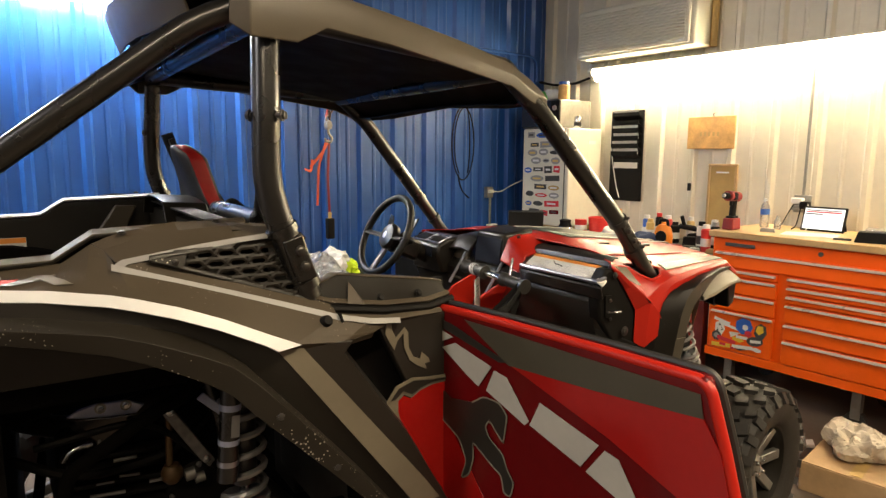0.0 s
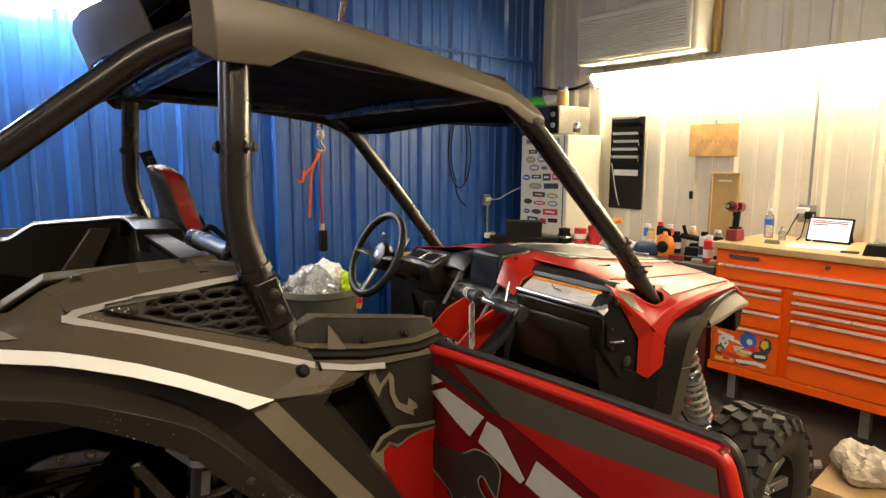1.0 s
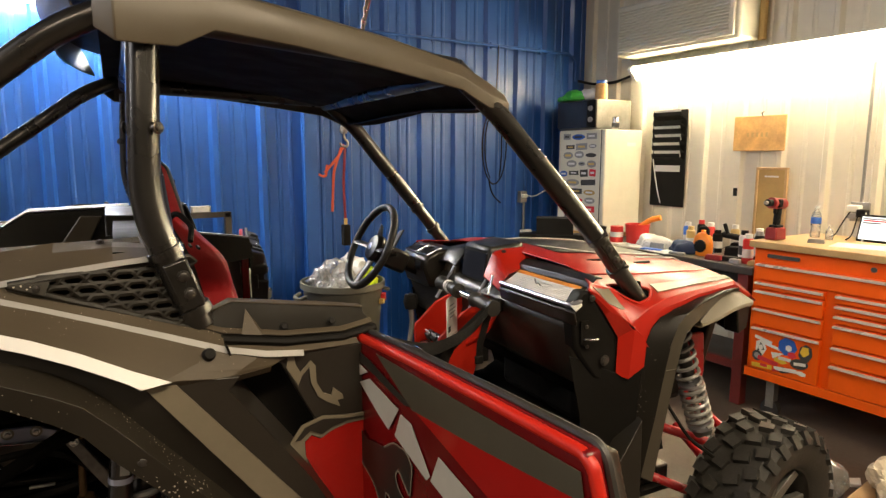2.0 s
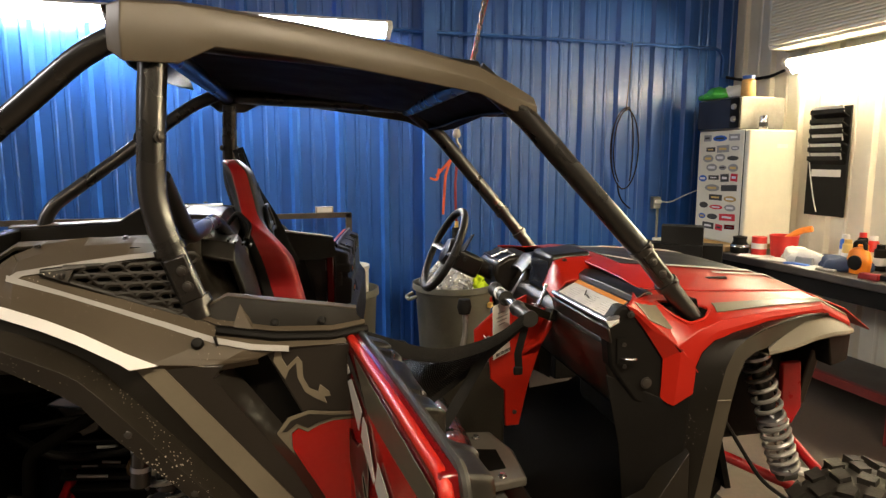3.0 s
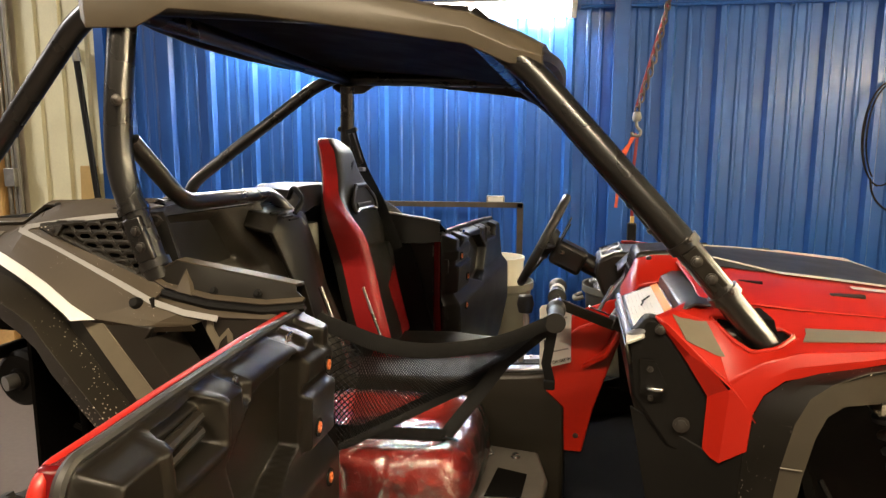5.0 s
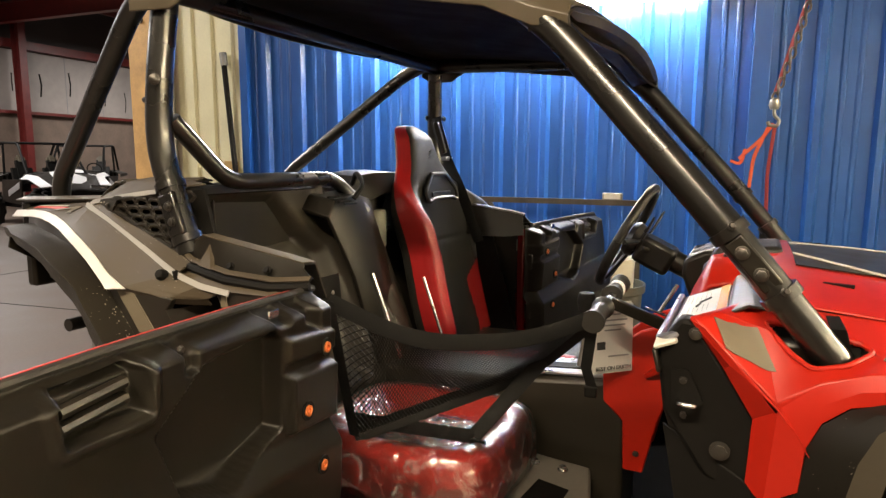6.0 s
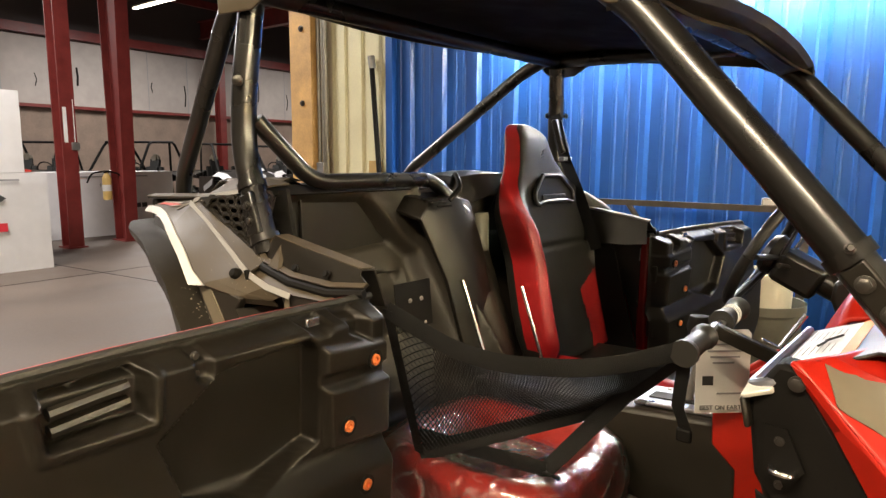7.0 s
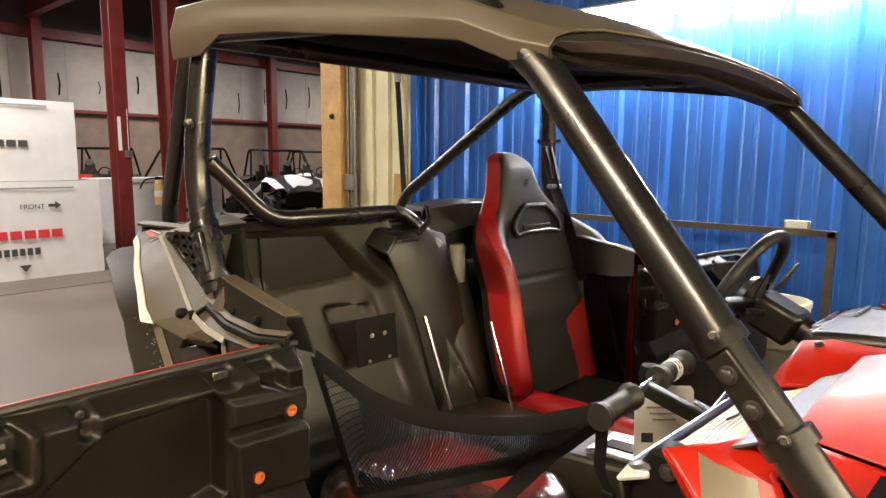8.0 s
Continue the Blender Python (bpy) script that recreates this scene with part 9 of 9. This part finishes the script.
# ---- the hall behind the wall's end ----
def carton_crate(x, y0, y1, z0, z1, depth, label, red):
    e = empty("carton_crate", pose(x, (y0 + y1) / 2, z0), label, "crate", "white vehicle cartons")
    w, h = y1 - y0, z1 - z0
    bm = bmesh.new()
    bmesh.ops.create_cube(bm, size=1)
    bmesh.ops.subdivide_edges(bm, edges=bm.edges[:], cuts=14, use_grid_fill=True)
    bmesh.ops.transform(bm, matrix=Matrix.Translation((-depth / 2, 0, h / 2)) @ Matrix.Diagonal((depth, w, h, 1)), verts=bm.verts)
    for v in bm.verts:
        if 0.02 < v.co.z < h - 0.02:
            v.co += v.normal * 0.012 * noise.noise(v.co * 3.1 + Vector((0, y0 * 3, z0)))
    part("carton", bm, M_CARTON, e, "slightly bulged white printed carton", 0, 50)
    part("pallet", box((-depth / 2, 0, 0.03), (depth * 0.98, w * 0.98, 0.05)), M_WOOD, e)
    X = 0.016
    E_ = w / 2
    if red:
        for k in range(5):
            part("red_mark", box((X, E_ - 0.56 - 0.155 * k, h * 0.46), (0.006, 0.125, 0.105)), M_REDINK, e, "red printed brand mark")
        for k in range(7):
            part("model_mark", box((X, E_ - 0.80 - 0.085 * k, h * 0.285), (0.006, 0.06, 0.09)), M_INK, e)
        words("front_word", "FRONT", 0.085, Matrix.Translation((X, E_ - 0.82, h * 0.72)) @ Euler((radians(90), 0, radians(90))).to_matrix().to_4x4(), M_INK, e)
        Y = E_ - 0.64
        part("arrow", prism([(X, Y, h * 0.735), (X, Y + 0.08, h * 0.735), (X, Y + 0.08, h * 0.71), (X, Y + 0.15, h * 0.75), (X, Y + 0.08, h * 0.79), (X, Y + 0.08, h * 0.765), (X, Y, h * 0.765)], (0, 0, 0), (0.005, 0, 0)), M_INK, e)
        part("down_mark", prism([(X, E_ - 1.02, h * 0.15), (X, E_ - 0.88, h * 0.15), (X, E_ - 0.95, h * 0.08)], (0, 0, 0), (0.005, 0, 0)), M_INK, e)
    else:
        for k in range(5):
            part("grey_mark", box((X, E_ - 0.62 - 0.125 * k, h * 0.46), (0.006, 0.10, 0.085)), M_INK, e, "dark printed brand mark")
        part("small_mark", box((X, E_ - 1.1, h * 0.68), (0.006, 0.16, 0.06)), M_INK, e)
    part("fine_print", box((X, -0.05, h * 0.93), (0.005, w * 0.6, 0.022)), M_GREYINK, e)
    return e


carton_crate(-7.3, 2.55, 3.93, 0.0, 1.25, 0.7, "white printed vehicle carton with red marks on a pallet", True)
carton_crate(-7.3, 2.30, 3.68, 1.255, 2.27, 0.7, "white printed vehicle carton stacked on another", False)
carton_crate(-10.2, 5.0, 7.4, 0.0, 1.18, 0.8, "white vehicle carton behind the red column", False)
carton_crate(-9.3, 2.4, 4.4, 0.0, 1.15, 0.8, "white vehicle carton further back in the hall", False)
ext = empty("fire_extinguisher", pose(-9.42, 5.72, 0.72), "tan fire extinguisher bottle with a black hose on the red column", "fire extinguisher")
part("bottle", lathe([(0.0, 0.0), (0.07, 0.0), (0.075, 0.02), (0.075, 0.36), (0.05, 0.43), (0.02, 0.46), (0.0, 0.46)], None, 20), M_YELLOW, ext, "tan steel bottle")
part("bottle_label", lathe([(0.0762, 0.15), (0.0762, 0.26)], None, 20), M_LABEL, ext)
part("valve", box((0, 0, 0.48), (0.04, 0.1, 0.05)), M_DEEP, ext, "", 0.006)
part("hose", tube([(0.0, 0.04, 0.49), (0.02, 0.22, 0.44), (0.02, 0.30, 0.28)], 0.014, 8, 0.08), M_DEEP, ext)
part("hose", tube([(0.0, -0.04, 0.49), (0.02, -0.26, 0.46), (0.02, -0.34, 0.30)], 0.014, 8, 0.08), M_DEEP, ext)
part("bracket", box((-0.09, 0, 0.25), (0.08, 0.12, 0.06)), M_STEEL, ext)
for x, y, z, s, m, lab in ((-8.93, 4.90, 1.95, (0.02, 0.06, 0.55), M_LABEL, "white paper strip on the red column"), (-8.93, 5.03, 1.62, (0.06, 0.12, 0.12), M_STEEL, "small grey switch box on the red column")):
    e = empty("column_plate", pose(x, y, z), lab, "plate")
    part("plate", box((0, 0, 0), s), m, e, "", 0.003)
wire = empty("column_cable", pose(-8.93, 5.03, 0), "pale cable down the red column", "cable")
part("cable", tube([(0, 0, 1.68), (0, 0, 5.3)], 0.012, 6), M_WPLAST, wire)


def parked_buggy(x, y, turn, body, label):
    """An off-road side-by-side far back in the hall."""
    e = empty("parked_side_by_side", pose(x, y, 0, 0, 0, turn), label, "utility vehicle", "vehicles parked in the hall")
    hoodm = sheet([[(1.45, -0.45, 0.75), (1.5, 0, 0.80), (1.45, 0.45, 0.75)], [(1.1, -0.62, 1.0), (1.1, 0, 1.05), (1.1, 0.62, 1.0)], [(0.45, -0.66, 1.12), (0.45, 0, 1.18), (0.45, 0.66, 1.12)]], 0.03)
    part("hood", hoodm, M_DARKGREY, e, "", 0.01)
    part("hood_panel", sheet([[(1.40, -0.22, 0.80), (1.43, 0, 0.83), (1.40, 0.22, 0.80)], [(1.1, -0.34, 1.045), (1.1, 0, 1.075), (1.1, 0.34, 1.045)], [(0.6, -0.20, 1.155), (0.6, 0, 1.18), (0.6, 0.20, 1.155)]], 0.02), body, e, "", 0.006)
    part("nose", prism([(1.46, -0.5, 0.72), (1.5, 0, 0.78), (1.46, 0.5, 0.72), (1.40, 0.45, 0.42), (1.40, -0.45, 0.42)], (0, 0, 0), (-0.12, 0, 0)), M_DEEP, e, "", 0.01)
    for s in (-1, 1):
        part("front_fender", sheet([[(1.35, s * 0.5, 0.86), (1.0, s * 0.6, 1.06), (0.6, s * 0.64, 1.1)], [(1.38, s * 0.74, 0.84), (1.0, s * 0.80, 1.0), (0.6, s * 0.78, 1.0)]], 0.02, s < 0), body, e, "", 0.006)
        part("side_panel", prism([(0.45, s * 0.7, 1.0), (-0.45, s * 0.72, 0.98), (-0.5, s * 0.72, 0.5), (0.35, s * 0.7, 0.45)], (0, 0, 0), (0, -s * 0.04, 0)), M_DARKGREY, e, "", 0.006)
        part("side_stripe", prism([(0.42, s * 0.722, 0.95), (-0.1, s * 0.742, 0.75), (-0.1, s * 0.742, 0.62), (0.38, s * 0.722, 0.80)], (0, 0, 0), (0, s * 0.01, 0)), body, e)
        part("rear_fender", sheet([[(-0.5, s * 0.55, 1.12), (-1.3, s * 0.55, 1.12)], [(-0.5, s * 0.78, 1.05), (-1.3, s * 0.76, 1.05)], [(-0.5, s * 0.78, 0.95), (-1.35, s * 0.76, 0.98)]], 0.02, s > 0), M_DARKGREY, e, "", 0.006)
        part("cage_side", tube([(0.55, s * 0.62, 1.1), (0.05, s * 0.55, 1.78), (-0.75, s * 0.58, 1.8), (-1.25, s * 0.55, 1.1)], 0.028, 8, 0.12), M_DEEP, e)
        part("cage_post", tube([(-0.55, s * 0.62, 0.95), (-0.6, s * 0.58, 1.8)], 0.026, 8), M_DEEP, e)
        part("headlight", box((1.44, s * 0.34, 0.84), (0.05, 0.2, 0.06)), M_CHROME, e, "", 0.01)
        part("seat", pad(-0.35, s * 0.33, 1.05, 0.16, 0.42, 0.72, rot(0, -12, 0)), M_LEATHER, e, "black bucket seat")
        part("seat_head", pad(-0.42, s * 0.33, 1.42, 0.12, 0.20, 0.20, rot(0, -12, 0)), M_GREY, e)
        for wx in (1.05, -0.98):
            w = part("wheel", lathe([(0.0, 0.10), (0.16, 0.09), (0.19, 0.12), (0.30, 0.13), (0.355, 0.08), (0.355, -0.08), (0.30, -0.13), (0.0, -0.12)], Matrix.Translation((wx, s * 0.72, 0.357)) @ Matrix.Rotation(radians(90 if s < 0 else -90), 4, "X"), 24), M_RUBBER, e)
            bm = bmesh.new()
            for k in range(18):
                m = Matrix.Translation((wx, s * 0.72, 0.357)) @ Matrix.Rotation(2 * math.pi * k / 18, 4, "Y")
                add_box(bm, m @ Vector((0.36, 0.06 * (1 if k % 2 else -1), 0)), (0.03, 0.10, 0.06), m.to_3x3())
            part("tread", bm, M_RUBBER, w)
            part("rim", lathe([(0.0, 0.135), (0.05, 0.135), (0.15, 0.12), (0.17, 0.125), (0.17, 0.11), (0.0, 0.11)], Matrix.Translation((wx, s * 0.72, 0.357)) @ Matrix.Rotation(radians(90 if s < 0 else -90), 4, "X"), 16), M_BOLT, w)
        part("spring", coil((0.95, s * 0.42, 1.0), (1.02, s * 0.56, 0.5), 0.05, 6, 0.012), M_SPRING, e)
    for x0, z0 in ((0.05, 1.78), (-0.75, 1.8)):
        part("cage_cross", tube([(x0, -0.56, z0), (x0, 0.56, z0)], 0.026, 8), M_DEEP, e)
    part("cage_cross", tube([(0.05, 0.3, 1.79), (-0.75, -0.3, 1.81)], 0.02, 8), M_DEEP, e)
    part("floor", box((0, 0, 0.42), (2.2, 1.1, 0.12)), M_DEEP, e, "", 0.02)
    part("bed", box((-0.95, 0, 1.02), (0.7, 1.05, 0.22)), M_DEEP, e, "", 0.02)
    part("dash", box((0.5, 0, 1.02), (0.22, 1.2, 0.22)), M_DEEP, e, "", 0.03)
    part("steering_wheel", tube([(0.22 + 0.06 * math.sin(a), 0.33 + 0.17 * math.cos(a), 1.17 + 0.16 * math.sin(a)) for a in (2 * math.pi * k / 20 for k in range(21))], 0.015, 6), M_DEEP, e)
    return e


first = parked_buggy(-12.1, 10.2, -12, M_WHITE, "white and black off-road side-by-side parked in the hall")
for x, y, a in ((-12.2, 7.6, -66), (-13.4, 12.2, -55), (-10.6, 15.6, -30), (-13.0, 16.6, -30)):
    copy_thing(first, pose(x, y, 0, 0, 0, a))
second = parked_buggy(-14.6, 6.6, -45, M_RED, "red and black off-road side-by-side parked in the hall")
copy_thing(second, pose(-14.9, 4.6, 0, 0, 0, -60))
# dark tears in the insulation facing, and a tan door leaf
random.seed(3)
for k in range(16):
    y, z = 3.4 + 1.05 * k + random.uniform(-0.2, 0.2), random.choice((3.3, 3.2, 3.4, 3.05))
    L = random.uniform(0.25, 0.75)
    part("facing_seam", tube([(HALL_X + 0.004, y, z), (HALL_X + 0.006, y + random.uniform(-0.05, 0.05), z + L * 0.5), (HALL_X + 0.004, y, z + L)], random.uniform(0.012, 0.03), 6), M_DEEP, wall_west)
for k in range(13):
    part("facing_joint", box((HALL_X + 0.003, 3.0 + 1.3 * k, 3.3), (0.006, 0.025, 3.4)), M_GREYINK, wall_west)
